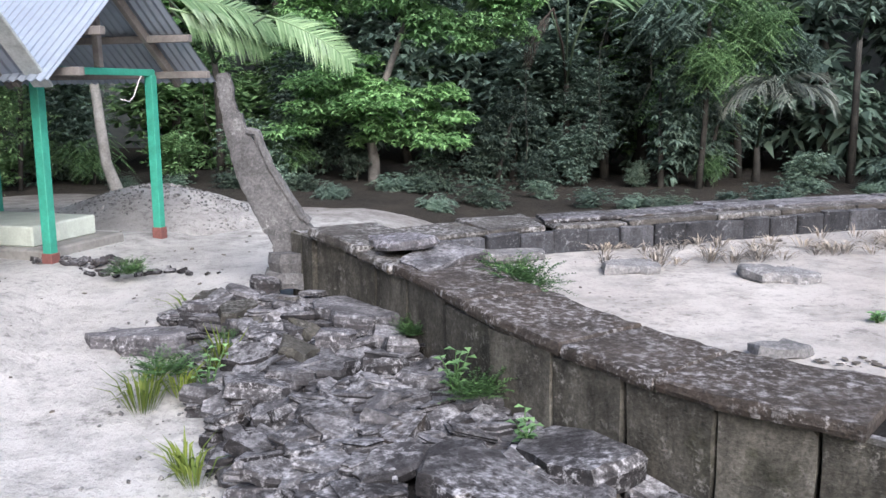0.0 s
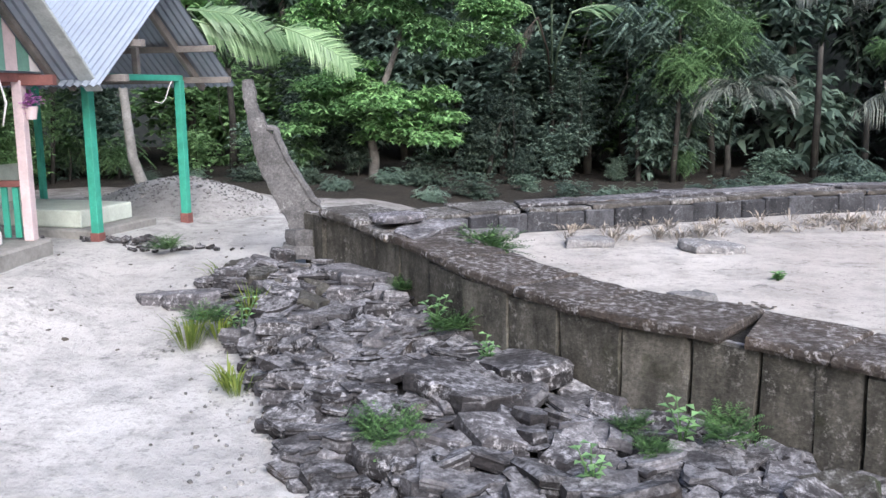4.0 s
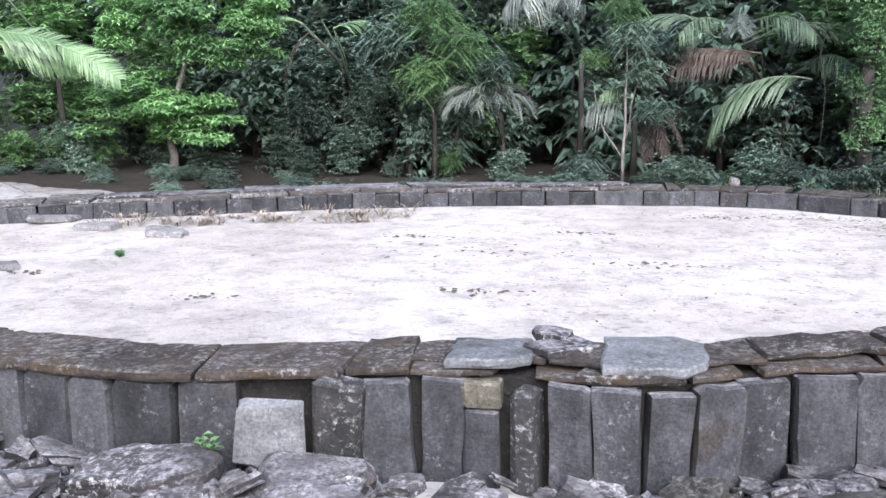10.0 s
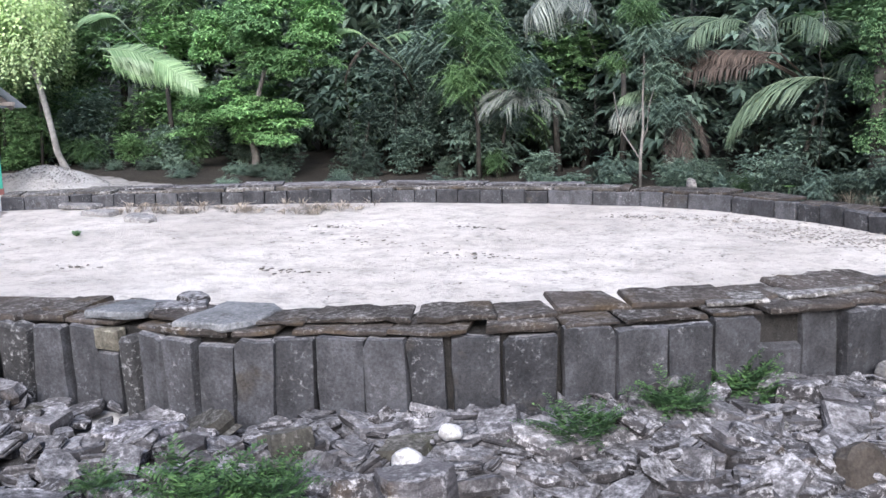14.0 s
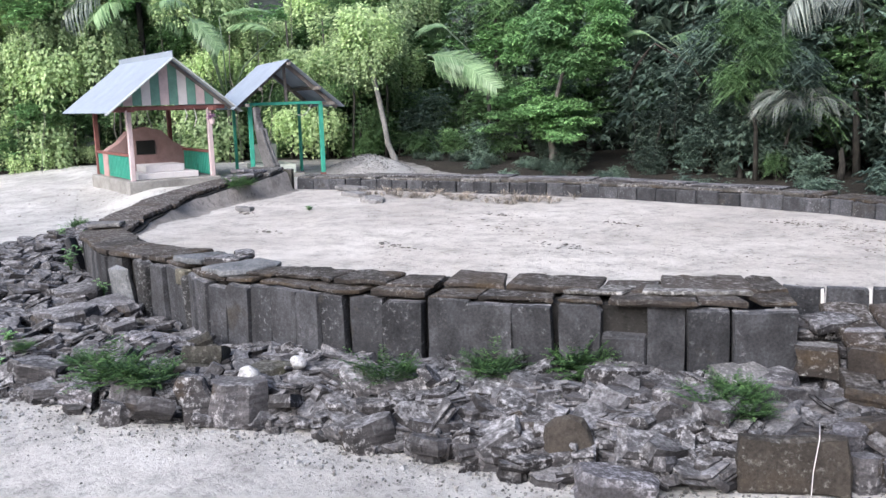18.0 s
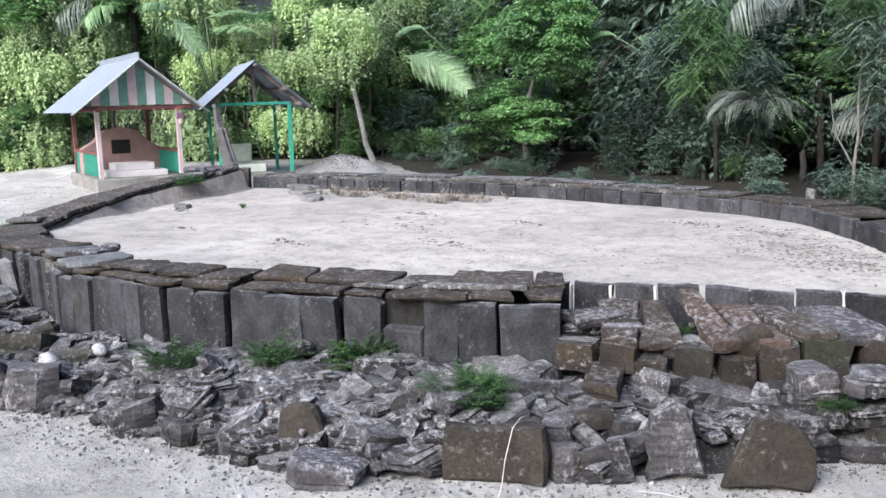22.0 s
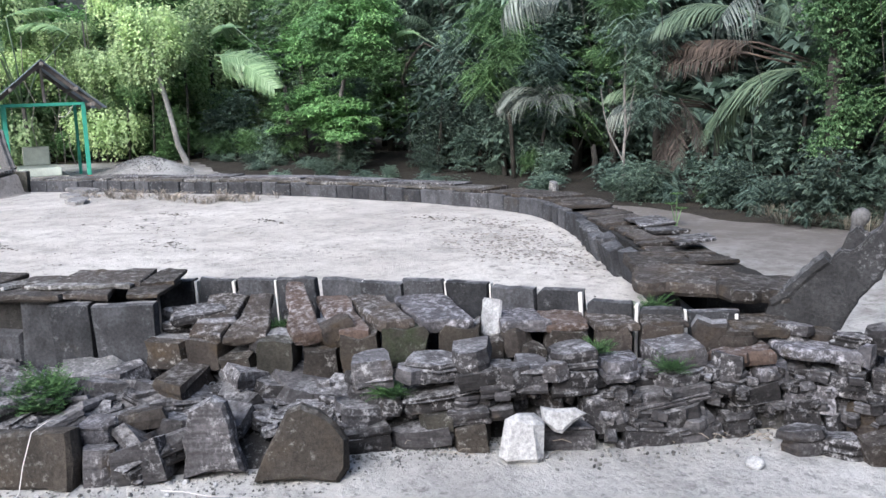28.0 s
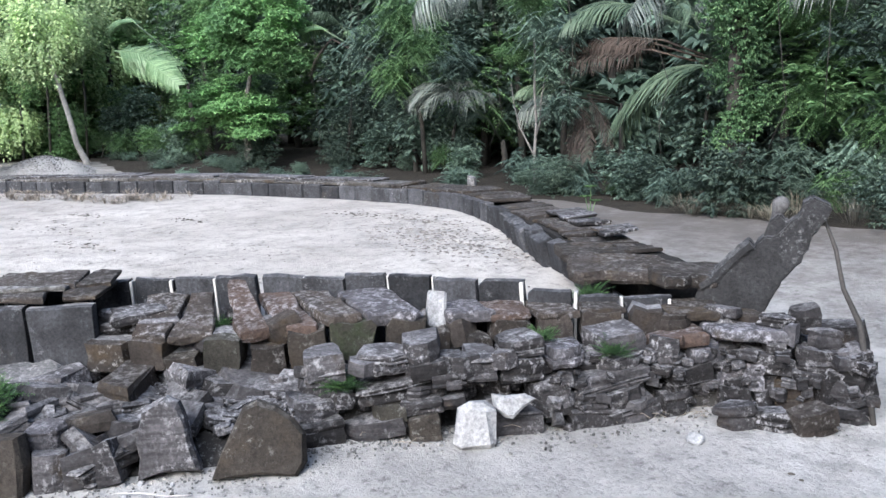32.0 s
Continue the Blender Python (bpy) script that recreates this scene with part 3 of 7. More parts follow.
def bank(u, v):
    """Place on the rubble bank: u along it (0 to 1), v from the wall (0) to its foot (1)."""
    k = u * (len(EDGE) - 1)
    i = min(int(k), len(EDGE) - 2)
    f = k - i
    e = [a + (b - a) * f for a, b in zip(EDGE[i], EDGE[i + 1])]
    x, y = e[0] + (e[2] - e[0]) * v, e[1] + (e[3] - e[1]) * v
    foot = float(np.interp(k, [0, 1, 2, 3, 4, 5, 8, 9, 10, 11, 12, 13, 14, 15, 16, 18, 20], [0.32, 0.3, 0.19, 0.11, 0.05, 0.03, 0.01, 0.03, 0.09, 0.15, 0.19, 0.21, 0.17, 0.15, 0.24, 0.26, 0.25]))
    crest = float(np.interp(k, [0, 2, 4, 5, 8, 13, 14, 15, 16, 18, 20], [0.32, 0.2, 0.15, 0.12, 0.11, 0.2, 0.16, 0.15, 0.24, 0.26, 0.25]))
    steep = float(np.interp(k, [0, 3, 6, 13, 15, 20], [5, 5, 2.6, 2.6, 4.0, 3.0]))
    rise = smooth01(0.0, 0.4, v)
    return x, y, (foot * (1 - rise) + crest * rise) * (1 - v ** steep) + 0.03 * noise.noise((x * 3, y * 3, 7)) * min(1.0, 0.3 + v)


# ---- ground ----
def graded(lo, hi, fine_lo, fine_hi, step, grow=1.35):
    mid = list(np.arange(fine_lo, fine_hi + 1e-6, step))
    a, s = [fine_lo], step
    while a[-1] > lo:
        s *= grow
        a.append(a[-1] - s)
    b, s = [fine_hi], step
    while b[-1] < hi:
        s *= grow
        b.append(b[-1] + s)
    return a[:0:-1] + mid + b[1:]


def build_ground():
    xs, ys = graded(-220, 220, -9, 16, 0.16), graded(-220, 220, -4, 13, 0.16)
    vs = [(x, y, ground_z(x, y)) for y in ys for x in xs]
    n = len(xs)
    fs = [(j * n + i, j * n + i + 1, (j + 1) * n + i + 1, (j + 1) * n + i) for j in range(len(ys) - 1) for i in range(n - 1)]
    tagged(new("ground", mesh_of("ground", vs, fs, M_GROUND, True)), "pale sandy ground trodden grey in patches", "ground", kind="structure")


def oval():
    """Outline of the sand court inside the walls, anticlockwise."""
    near = [(x + 0.08, y + 0.3) for x, y in resample(NEAR[2:42], 0.3)]
    return near + [(x, y) for x, y in resample(INNER, 0.3)] + [(x + 0.02, y + 0.06) for x, y in reversed(resample(FAR, 0.3))]


def build_court():
    ring = [Vector((x, y, 0)) for x, y in oval()]
    c = Vector((5.4, 5.3, 0))
    vs, fs, n, m = [], [], len(ring), 26
    for k in range(1, m + 1):
        for p in ring:
            q = c.lerp(p, k / m)
            z = SAND_Z + 0.07 * smooth01(3.6, 1.6, q.y) * smooth01(10, 8, q.x) + 0.014 * noise.noise((q.x * 1.3, q.y * 1.3, 5)) + 0.006 * noise.noise((q.x * 6, q.y * 6, 2))
            vs.append((q.x, q.y, z))
    vs.append((c.x, c.y, SAND_Z))
    for k in range(m - 1):
        for i in range(n):
            a, b = k * n + i, k * n + (i + 1) % n
            fs.append((a, a + n, b + n, b))
    fs += [(len(vs) - 1, i, (i + 1) % n) for i in range(n)]
    tagged(new("court_floor", mesh_of("court_floor", vs, fs, M_SAND, True)), "raised court of white sand inside the stone boat", "sand floor", kind="structure")


build_ground()
build_court()


# ---- the stone boat ----
def frame_of(a, b, z, lean=0.0, out=0.0, twist=0.0):
    """Pose of a slab between a and b: x along the wall, y to its outer side, leaning outwards by lean degrees."""
    t = Vector((b[0] - a[0], b[1] - a[1], 0)).normalized()
    o = Vector((t.y, -t.x, 0))
    m = Matrix.Identity(4)
    m.col[0][:3], m.col[1][:3], m.col[2][:3] = -t, o, (0, 0, 1)
    m.translation = Vector(((a[0] + b[0]) / 2, (a[1] + b[1]) / 2, z)) + o * out
    return m @ pose(0, 0, 0, -lean, twist, 0)


boat = thing("stone_boat", "ancient boat-shaped enclosure of dark upright limestone slabs with flat coping stones", "stone boat")
rng = random.Random(4)


def near_wall():
    for i, (a, b) in enumerate(zip(NEAR, NEAR[1:])):
        w = math.hypot(b[0] - a[0], b[1] - a[1])
        x = (a[0] + b[0]) / 2
        top = wall_top(x) + rng.uniform(-0.012, 0.008)
        gap = 0.003 if x < 2.3 else rng.choice((0.003, 0.006, 0.009, 0.016))
        d = rng.uniform(0.07, 0.1)
        wild = 1.0 if x < 4.5 else 2.0
        out, lean, twist = -d / 2 + rng.uniform(-0.015, 0.012) * wild, rng.uniform(-2, 2) * wild, rng.uniform(-1.5, 1.5) * wild
        if i == 24:       # the slab here has dropped forward
            me = chip_mesh("slab", 0.31, 0.07, 0.34, M_SLATE, rng, 0.03)
            place("slab", me, boat, frame_of(a, b, 0.09, 12, 0.05, -6), "pale slab leaning loose out of the wall")
            place("slab", chip_mesh("slab", w, 0.08, top + 0.02, M_SLAB, rng), boat, frame_of(a, b, -0.12, 0, -0.3))
            continue
        if i == 16:
            place("slab", chip_mesh("slab", 0.25, 0.06, 0.46, M_SLAB, rng), boat, frame_of(a, b, -0.02, 16, 0.09, 6) @ pose(0.04, 0, 0), "slab leaning forward out of the wall")
            place("slab", chip_mesh("slab", w, 0.08, top + 0.05, M_SLAB, rng), boat, frame_of(a, b, -0.12, 0, -0.14))
            continue
        if i == 29:       # rough narrow stone in a dark gap
            place("slab", chip_mesh("slab", 0.12, 0.16, 0.5, M_LICHEN, rng, 0.025, 0.025, 0.1), boat, frame_of(a, b, -0.02, 3, -0.05), "rough narrow boulder wedged between slabs")
            continue
        if i == 25:
            place("slab", chip_mesh("slab", w - 0.03, 0.12, top + 0.13, M_LICHEN, rng, 0.02, 0.02), boat, frame_of(a, b, -0.12, 5, -0.03, -5), "dark slab spotted with pale lichen")
            continue
        if i == 28:
            place("slab", chip_mesh("slab", w - 0.012, d, top - 0.02, M_SLAB, rng), boat, frame_of(a, b, -0.12, 1, out))
            place("slab", chip_mesh("slab", w - 0.012, d, 0.13, M_YELLOW, rng), boat, frame_of(a, b, top - 0.136, 1, out + 0.006), "small yellowed block above a slab")
            continue
        if i == 44:
            place("slab", chip_mesh("slab", w - 0.01, d, top - 0.06, M_SLAB, rng), boat, frame_of(a, b, -0.12, 3, -0.1))
            continue
        if i == 32:
            top -= 0.035
        place("slab", slab_mesh("slab", w - gap, d, top + 0.12, M_STAINED if x < 2.3 else M_SLAB, rng, 0.1 if x < 2.3 else 0.4, 0.003 if x < 2.3 else 0.005, 0.0 if x < 2.3 else rng.uniform(-0.02, 0.04)), boat, frame_of(a, b, -0.12, lean, out, twist))


def coping(line, first, last, wmin, wmax, depth, over, mat, zfun, thick=(0.045, 0.075), tilt=3.0, flip=1, jag=0.014, joint=0.004, skip=0.0):
    """Flat stones laid along a wall top from its outer edge inwards, each following the curve of the wall."""
    pts = resample(line, 0.02)
    s, n = first, len(pts)
    while s < n - 5 and s < last:
        e = min(n - 1, s + int(rng.uniform(wmin, wmax) / 0.02))
        if last - e < 9:
            e = min(last, n - 1)
        a, b = pts[s], pts[e]
        d = depth * rng.uniform(0.9, 1.1)
        m = frame_of(a, b, zfun((a[0] + b[0]) / 2) + 0.002, rng.uniform(-tilt, tilt), rng.uniform(-0.012, 0.012) * min(1, tilt), rng.uniform(-tilt, tilt) * 0.6)
        flat = frame_of(a, b, 0.0).inverted()
        k = max(3, (e - s) // 4)
        outer, inner = [], []
        for j in range(k + 1):
            i = s + round((e - s) * j / k)
            p, q = pts[max(0, i - 4)], pts[min(n - 1, i + 4)]
            t = Vector((q[0] - p[0], q[1] - p[1], 0)).normalized()
            o = Vector((t.y, -t.x, 0)) * flip
            c = Vector((*pts[i], 0)) + t * (joint if j == 0 else -joint if j == k else 0)
            sk = rng.uniform(-jag, jag) * 0.4 if j in (0, k) else 0
            outer.append(flat @ (c + o * (over + rng.uniform(-jag, jag) * 0.5)))
            inner.append(flat @ (c + o * (over - d * rng.uniform(0.94, 1.03)) + t * sk))
        for row in (outer, inner):
            if rng.random() < jag * 7:
                row.pop(rng.choice((0, len(row) - 1)))
        ring = [(p.x, p.y) for p in outer] + [(p.x, p.y) for p in inner[::-1]]
        area = sum(p[0] * q[1] - q[0] * p[1] for p, q in zip(ring, ring[1:] + ring[:1]))
        if rng.random() >= skip:
            me = flake_mesh("coping_stone", ring if area > 0 else ring[::-1], rng.uniform(*thick), mat, rng, jag * 0.5, 0.012)
            slope = (zfun(b[0]) - zfun(a[0])) / max(0.05, math.hypot(b[0] - a[0], b[1] - a[1]))
            for v in me.vertices:
                v.co.z -= slope * v.co.x
            place("coping_stone", me, boat, m)
        s = e


near_wall()
for a, b in (((-1.52, 5.46), (-1.4, 5.29)), ((-1.4, 5.29), (-1.28, 5.12))):
    place("slab", slab_mesh("slab", 0.2, 0.1, 0.74, M_STAINED, rng, 0.2), boat, frame_of(a, b, -0.05, 0, -0.05))
place("slab", slab_mesh("slab", 0.42, 0.1, 0.74, M_STAINED, rng, 0.2), boat, frame_of((-1.2, 5.78), (-1.52, 5.46), -0.05, 0, -0.05))


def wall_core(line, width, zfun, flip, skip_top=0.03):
    """Rubble and earth filling behind the facing slabs, painted dark for the shade in the gaps."""
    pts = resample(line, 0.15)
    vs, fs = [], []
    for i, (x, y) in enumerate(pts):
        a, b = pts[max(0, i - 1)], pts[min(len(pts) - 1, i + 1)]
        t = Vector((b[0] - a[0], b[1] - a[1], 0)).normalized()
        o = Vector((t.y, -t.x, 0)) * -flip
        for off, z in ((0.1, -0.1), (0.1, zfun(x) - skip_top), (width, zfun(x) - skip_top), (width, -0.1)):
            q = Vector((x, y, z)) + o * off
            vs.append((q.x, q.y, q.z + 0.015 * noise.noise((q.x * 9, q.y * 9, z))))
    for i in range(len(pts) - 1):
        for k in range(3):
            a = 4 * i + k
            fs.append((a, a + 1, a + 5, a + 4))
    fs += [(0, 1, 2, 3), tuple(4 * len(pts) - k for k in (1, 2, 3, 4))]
    place("wall_core", mesh_of("wall_core", vs, fs, M_CORE), boat, None, "earth and rubble core of the wall, painted dark for the shade in the gaps")


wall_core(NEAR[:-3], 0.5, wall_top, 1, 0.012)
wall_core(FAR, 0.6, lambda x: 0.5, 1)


def inner_bank():
    """Sandy earth banked up against the court side of the near wall."""
    pts = resample(NEAR[:-8], 0.12)
    vs, fs = [], []
    for i, (x, y) in enumerate(pts):
        a, b = pts[max(0, i - 2)], pts[min(len(pts) - 1, i + 2)]
        t = Vector((b[0] - a[0], b[1] - a[1], 0)).normalized()
        o = Vector((-t.y, t.x, 0))
        for off, z in ((0.49, wall_top(x) - 0.02), (0.53, wall_top(x) - 0.05), (0.6, SAND_Z + 0.03), (0.8, SAND_Z - 0.012)):
            q = Vector((x, y, z)) + o * (off + 0.03 * noise.noise((x * 3, y * 3, off * 5)))
            vs.append((q.x, q.y, q.z + 0.012 * noise.noise((q.x * 7, q.y * 7, z))))
    for i in range(len(pts) - 1):
        for k in range(3):
            a = 4 * i + k
            fs.append((a, a + 1, a + 5, a + 4))
    place("inner_bank", mesh_of("inner_bank", vs, fs, M_SANDY, True), boat, None, "sandy earth banked against the inner side")


inner_bank()
LN = len(resample(NEAR, 0.02))
coping(NEAR, 0, 30, 0.4, 0.6, 0.5, 0.05, M_CAP, wall_top, (0.05, 0.08), 3)
coping(NEAR, 30, 50, 0.3, 0.5, 0.5, 0.05, M_CAP, lambda x: wall_top(x) - 0.01, (0.04, 0.06), 2)
coping(NEAR, 50, 265, 0.45, 0.8, 0.52, 0.03, M_CRUST, lambda x: wall_top(x) - 0.004, (0.052, 0.055), 0.1, joint=0.0015, jag=0.008)
coping(NEAR, 263, 395, 0.7, 1.15, 0.5, 0.032, M_CAPB, wall_top, (0.044, 0.05), 0.3, jag=0.014, joint=0.002)
coping(NEAR, 395, 560, 0.25, 0.55, 0.46, -0.025, M_CAPB, wall_top, (0.025, 0.045), 2.5, jag=0.03)
coping(NEAR, 395, 560, 0.4, 0.7, 0.3, -0.12, M_CAPB, lambda x: wall_top(x) + 0.04, (0.02, 0.035), 3, jag=0.035, skip=0.3)
coping(NEAR, 560, LN, 0.22, 0.55, 0.34, -0.02, M_CAPB, wall_top, (0.022, 0.04), 2.5, jag=0.03)
coping(NEAR, 560, LN, 0.3, 0.6, 0.34, -0.24, M_CAPB, lambda x: wall_top(x) + 0.005, (0.025, 0.045), 4, jag=0.03)
coping(NEAR, 600, LN, 0.35, 0.7, 0.26, -0.14, M_CAP, lambda x: wall_top(x) + 0.04, (0.02, 0.03), 4, jag=0.03, skip=0.4)
for x, y, z, w, d, yaw, mat in ((5.79, 1.93, 0.545, 0.4, 0.42, 8, M_SLATE), (6.52, 1.98, 0.565, 0.46, 0.5, 4, M_SLATE), (6.1, 2.0, 0.57, 0.3, 0.25, 40, M_RUB), (6.02, 2.16, 0.585, 0.2, 0.16, -15, M_RUB), (2.66, 1.86, 0.505, 0.36, 0.34, -22, M_FLAT)):
    place("coping_stone", flake_mesh("coping_stone", rect_outline(w, d, rng), 0.045, mat, rng, 0.012), boat, pose(x, y, z, rng.uniform(-3, 3), rng.uniform(-3, 3), yaw))
for x, y, z, w, d, yaw in ((11.42, 6.32, 0.54, 0.56, 0.5, 38), (11.84, 6.42, 0.535, 0.5, 0.46, 46), (11.95, 6.2, 0.4, 0.34, 0.2, 45), (12.2, 6.34, 0.36, 0.24, 0.2, 40), (11.0, 6.62, 0.53, 0.5, 0.4, -40)):
    place("coping_stone", flake_mesh("coping_stone", rect_outline(w, d, rng, 0.5), 0.07, M_CAPB, rng, 0.025, 0.02), boat, pose(x, y, z, rng.uniform(-4, 4), rng.uniform(-4, 4), yaw))


def far_wall():
    pts = resample(FAR, 0.29)
    for i, (a, b) in enumerate(zip(pts, pts[1:])):
        w = math.hypot(b[0] - a[0], b[1] - a[1])
        east = smooth01(8.2, 10.0, a[0])
        top = 0.53 + rng.uniform(-0.015, 0.015) + 0.06 * east
        place("slab", chip_mesh("slab", w - rng.choice((0.006, 0.012)) - 0.02 * east, 0.08 + 0.04 * east, top + 0.05 + rng.uniform(-0.03, 0.02) * east, M_SLAB, rng, 0.01 + 0.012 * east, 0.01 + 0.008 * east), boat,
              frame_of(b, a, -0.05, (-14 + rng.uniform(-4, 4)) * east + rng.uniform(-1, 1), rng.uniform(-0.02, 0.02) * east, rng.uniform(-1, 1) * (1 + 2 * east) + 3 * east))


def far_top(x):
    return 0.535 + 0.03 * smooth01(8.5, 10.5, x)


far_wall()
coping(FAR[::-1], 40, 190, 0.2, 0.45, 0.42, -0.12, M_CAPB, lambda x: far_top(x) - 0.085, (0.025, 0.04), 4, -1, jag=0.035, skip=0.15)
coping(FAR[::-1], 60, 180, 0.25, 0.5, 0.3, -0.3, M_RUB, lambda x: far_top(x) - 0.045, (0.02, 0.035), 4, -1, jag=0.035, skip=0.4)
coping(FAR[::-1], 190, 290, 0.28, 0.42, 0.5, -0.02, M_CAPB, lambda x: far_top(x) - 0.02, (0.03, 0.045), 2, -1, jag=0.03)
coping(FAR[::-1], 290, 9999, 0.45, 0.95, 0.55, 0.0, M_CAP, lambda x: far_top(x) - 0.01, (0.03, 0.05), 1.5, -1)
coping(FAR[::-1], 310, 620, 0.5, 1.5, 0.42, -0.14, M_RUB, lambda x: far_top(x) + 0.03, (0.02, 0.045), 2.0, -1)


def inner_wall():
    pts = resample(INNER, 0.262)
    for k, (a, b) in enumerate(zip(pts, pts[1:])):
        w = math.hypot(b[0] - a[0], b[1] - a[1])
        x = (a[0] + b[0]) / 2
        top = 0.615 - 0.1 * smooth01(11.0, 11.8, x) + rng.uniform(-0.012, 0.012)
        place("slab", slab_mesh("slab", w - rng.choice((0.006, 0.012, 0.02)), 0.07, top, M_SLAB, rng, 0.3, 0.006), boat, frame_of(a, b, 0.0, rng.uniform(0, 4), 0.0, rng.uniform(-1.5, 1.5)))
        if k % 5 != 1:
            place("mortar_strip", chip_mesh("mortar_strip", rng.uniform(0.01, 0.018), 0.05, top - 0.01, M_STRIP, rng, 0.003, 0.003), boat, frame_of(b, (2 * b[0] - a[0], 2 * b[1] - a[1]), 0.0, 3, 0.0) @ pose(w / 2, 0, 0, 0, rng.uniform(-2, 2), 0), "white sand-filled joint")


inner_wall()

# the fallen stretch beside the prow: facing blocks that have slid forward, and coping slabs tipped over them
def fallen_block(s0, s1, top, base, mat, lean):
    a, b = along(FRONT, s0)[0], along(FRONT, s1)[0]
    d, h = rng.uniform(0.16, 0.24), top - base
    me = slab_mesh("fallen_block", s1 - s0 - 0.008, d, h, mat, rng, 0.5, 0.012, rng.uniform(-0.03, 0.05))
    place("fallen_block", me, boat, frame_of(a, b, base, lean, -d / 2, rng.uniform(-3, 3)))


for s0, s1, top, base, mat in ((0.02, 0.26, 0.415, 0.25, M_CAPB), (0.27, 0.485, 0.44, 0.27, M_CAPB), (0.475, 0.66, 0.368, 0.235, M_BROWN), (0.675, 0.875, 0.45, 0.2, M_MOSSY),
                               (0.895, 1.095, 0.385, 0.225, M_CAPB), (1.105, 1.315, 0.46, 0.25, M_BROWN), (1.318, 1.57, 0.49, 0.27, M_MOSSY), (1.59, 1.82, 0.49, 0.28, M_BROWN),
                               (1.83, 1.95, 0.42, 0.28, M_CAPB), (2.15, 2.38, 0.462, 0.31, M_CAPB), (2.39, 2.605, 0.46, 0.3, M_CAPB), (2.625, 2.85, 0.475, 0.32, M_CAPB), (2.87, 3.08, 0.486, 0.33, M_CAPB)):
    fallen_block(s0, s1, top, base, mat, rng.uniform(-2, 6))


def tipped_slab(f0, f1, fz, r0, r1, rz, thick, mat, depth=0.5):
    """A coping slab lying outwards and down: its front edge at fz over the blocks, its rear edge at rz near the inner wall."""
    c = [along(FRONT, f0, 0.0)[0] + Vector((0, 0, fz)), along(FRONT, f1, 0.0)[0] + Vector((0, 0, fz)), along(FRONT, r1, depth)[0] + Vector((0, 0, rz)), along(FRONT, r0, depth)[0] + Vector((0, 0, rz))]
    mid = sum(c, Vector()) / 4
    ex = (c[1] - c[0]).normalized()
    n = ex.cross(((c[2] + c[3]) / 2 - (c[0] + c[1]) / 2).normalized()).normalized()
    ey = n.cross(ex)
    flat = [((p - mid).dot(ex), (p - mid).dot(ey)) for p in c]
    ring = []
    for p, q in zip(flat, flat[1:] + flat[:1]):
        ring += [(p[0] + (q[0] - p[0]) * f, p[1] + (q[1] - p[1]) * f) for f in (0.04, 0.3, 0.55, 0.8)]
    m = Matrix.Identity(4)
    m.col[0][:3], m.col[1][:3], m.col[2][:3], m.translation = ex, ey, n, mid
    place("coping_stone", flake_mesh("coping_stone", ring, thick, mat, rng, 0.014, 0.012, -thick), boat, m, "tipped coping slab crusted with pale lichen")


for f0, f1, fz, r0, r1, rz, thick, mat in ((0.29, 0.495, 0.455, 0.133, 0.385, 0.575, 0.05, M_CRUST), (0.5, 0.74, 0.45, 0.398, 0.656, 0.58, 0.05, M_CRUST), (0.85, 1.03, 0.465, 0.705, 0.835, 0.64, 0.07, M_RUST),
                                           (1.09, 1.29, 0.475, 0.878, 1.1, 0.565, 0.06, M_RUST), (1.3, 1.49, 0.52, 1.105, 1.32, 0.555, 0.06, M_CRUST), (1.5, 1.81, 0.515, 1.35, 1.65, 0.55, 0.07, M_PALECRUST)):
    tipped_slab(f0, f1, fz, r0, r1, rz, thick, mat)
tipped_slab(1.93, 2.19, 0.5, 1.88, 2.12, 0.49, 0.06, M_PALECRUST, 0.36)
tipped_slab(2.16, 2.38, 0.475, 2.12, 2.36, 0.49, 0.04, M_RUST, 0.3)
tipped_slab(2.4, 2.62, 0.475, 2.36, 2.6, 0.485, 0.04, M_CRUST, 0.3)
tipped_slab(2.64, 2.86, 0.485, 2.6, 2.84, 0.49, 0.035, M_CAPB, 0.3)
tipped_slab(3.06, 3.34, 0.46, 3.02, 3.3, 0.475, 0.05, M_CAPB, 0.28)
for s, inward, z, w, d, h, yaw in ((1.02, 0.16, 0.44, 0.16, 0.12, 0.1, 30), (1.08, 0.1, 0.45, 0.2, 0.16, 0.12, 60), (0.8, 0.3, 0.5, 0.12, 0.1, 0.07, 10), (1.28, 0.2, 0.46, 0.14, 0.1, 0.1, 80), (1.33, 0.3, 0.5, 0.16, 0.14, 0.08, 20),
                                   (1.87, 0.2, 0.42, 0.2, 0.14, 0.1, 45), (2.0, 0.05, 0.38, 0.16, 0.14, 0.14, 0), (2.08, 0.02, 0.33, 0.14, 0.12, 0.1, 50), (0.06, 0.3, 0.48, 0.2, 0.16, 0.06, 10), (0.7, 0.06, 0.4, 0.12, 0.1, 0.08, 70)):
    p, t = along(FRONT, s, inward)
    place("filling_stone", flake_mesh("filling_stone", rect_outline(w, d, rng, 0.6), h, M_RUB if rng.random() < 0.5 else M_CAPB, rng, 0.02, 0.015, -h / 2), boat, pose(p.x, p.y, z, rng.gauss(0, 8), rng.gauss(0, 8), yaw))
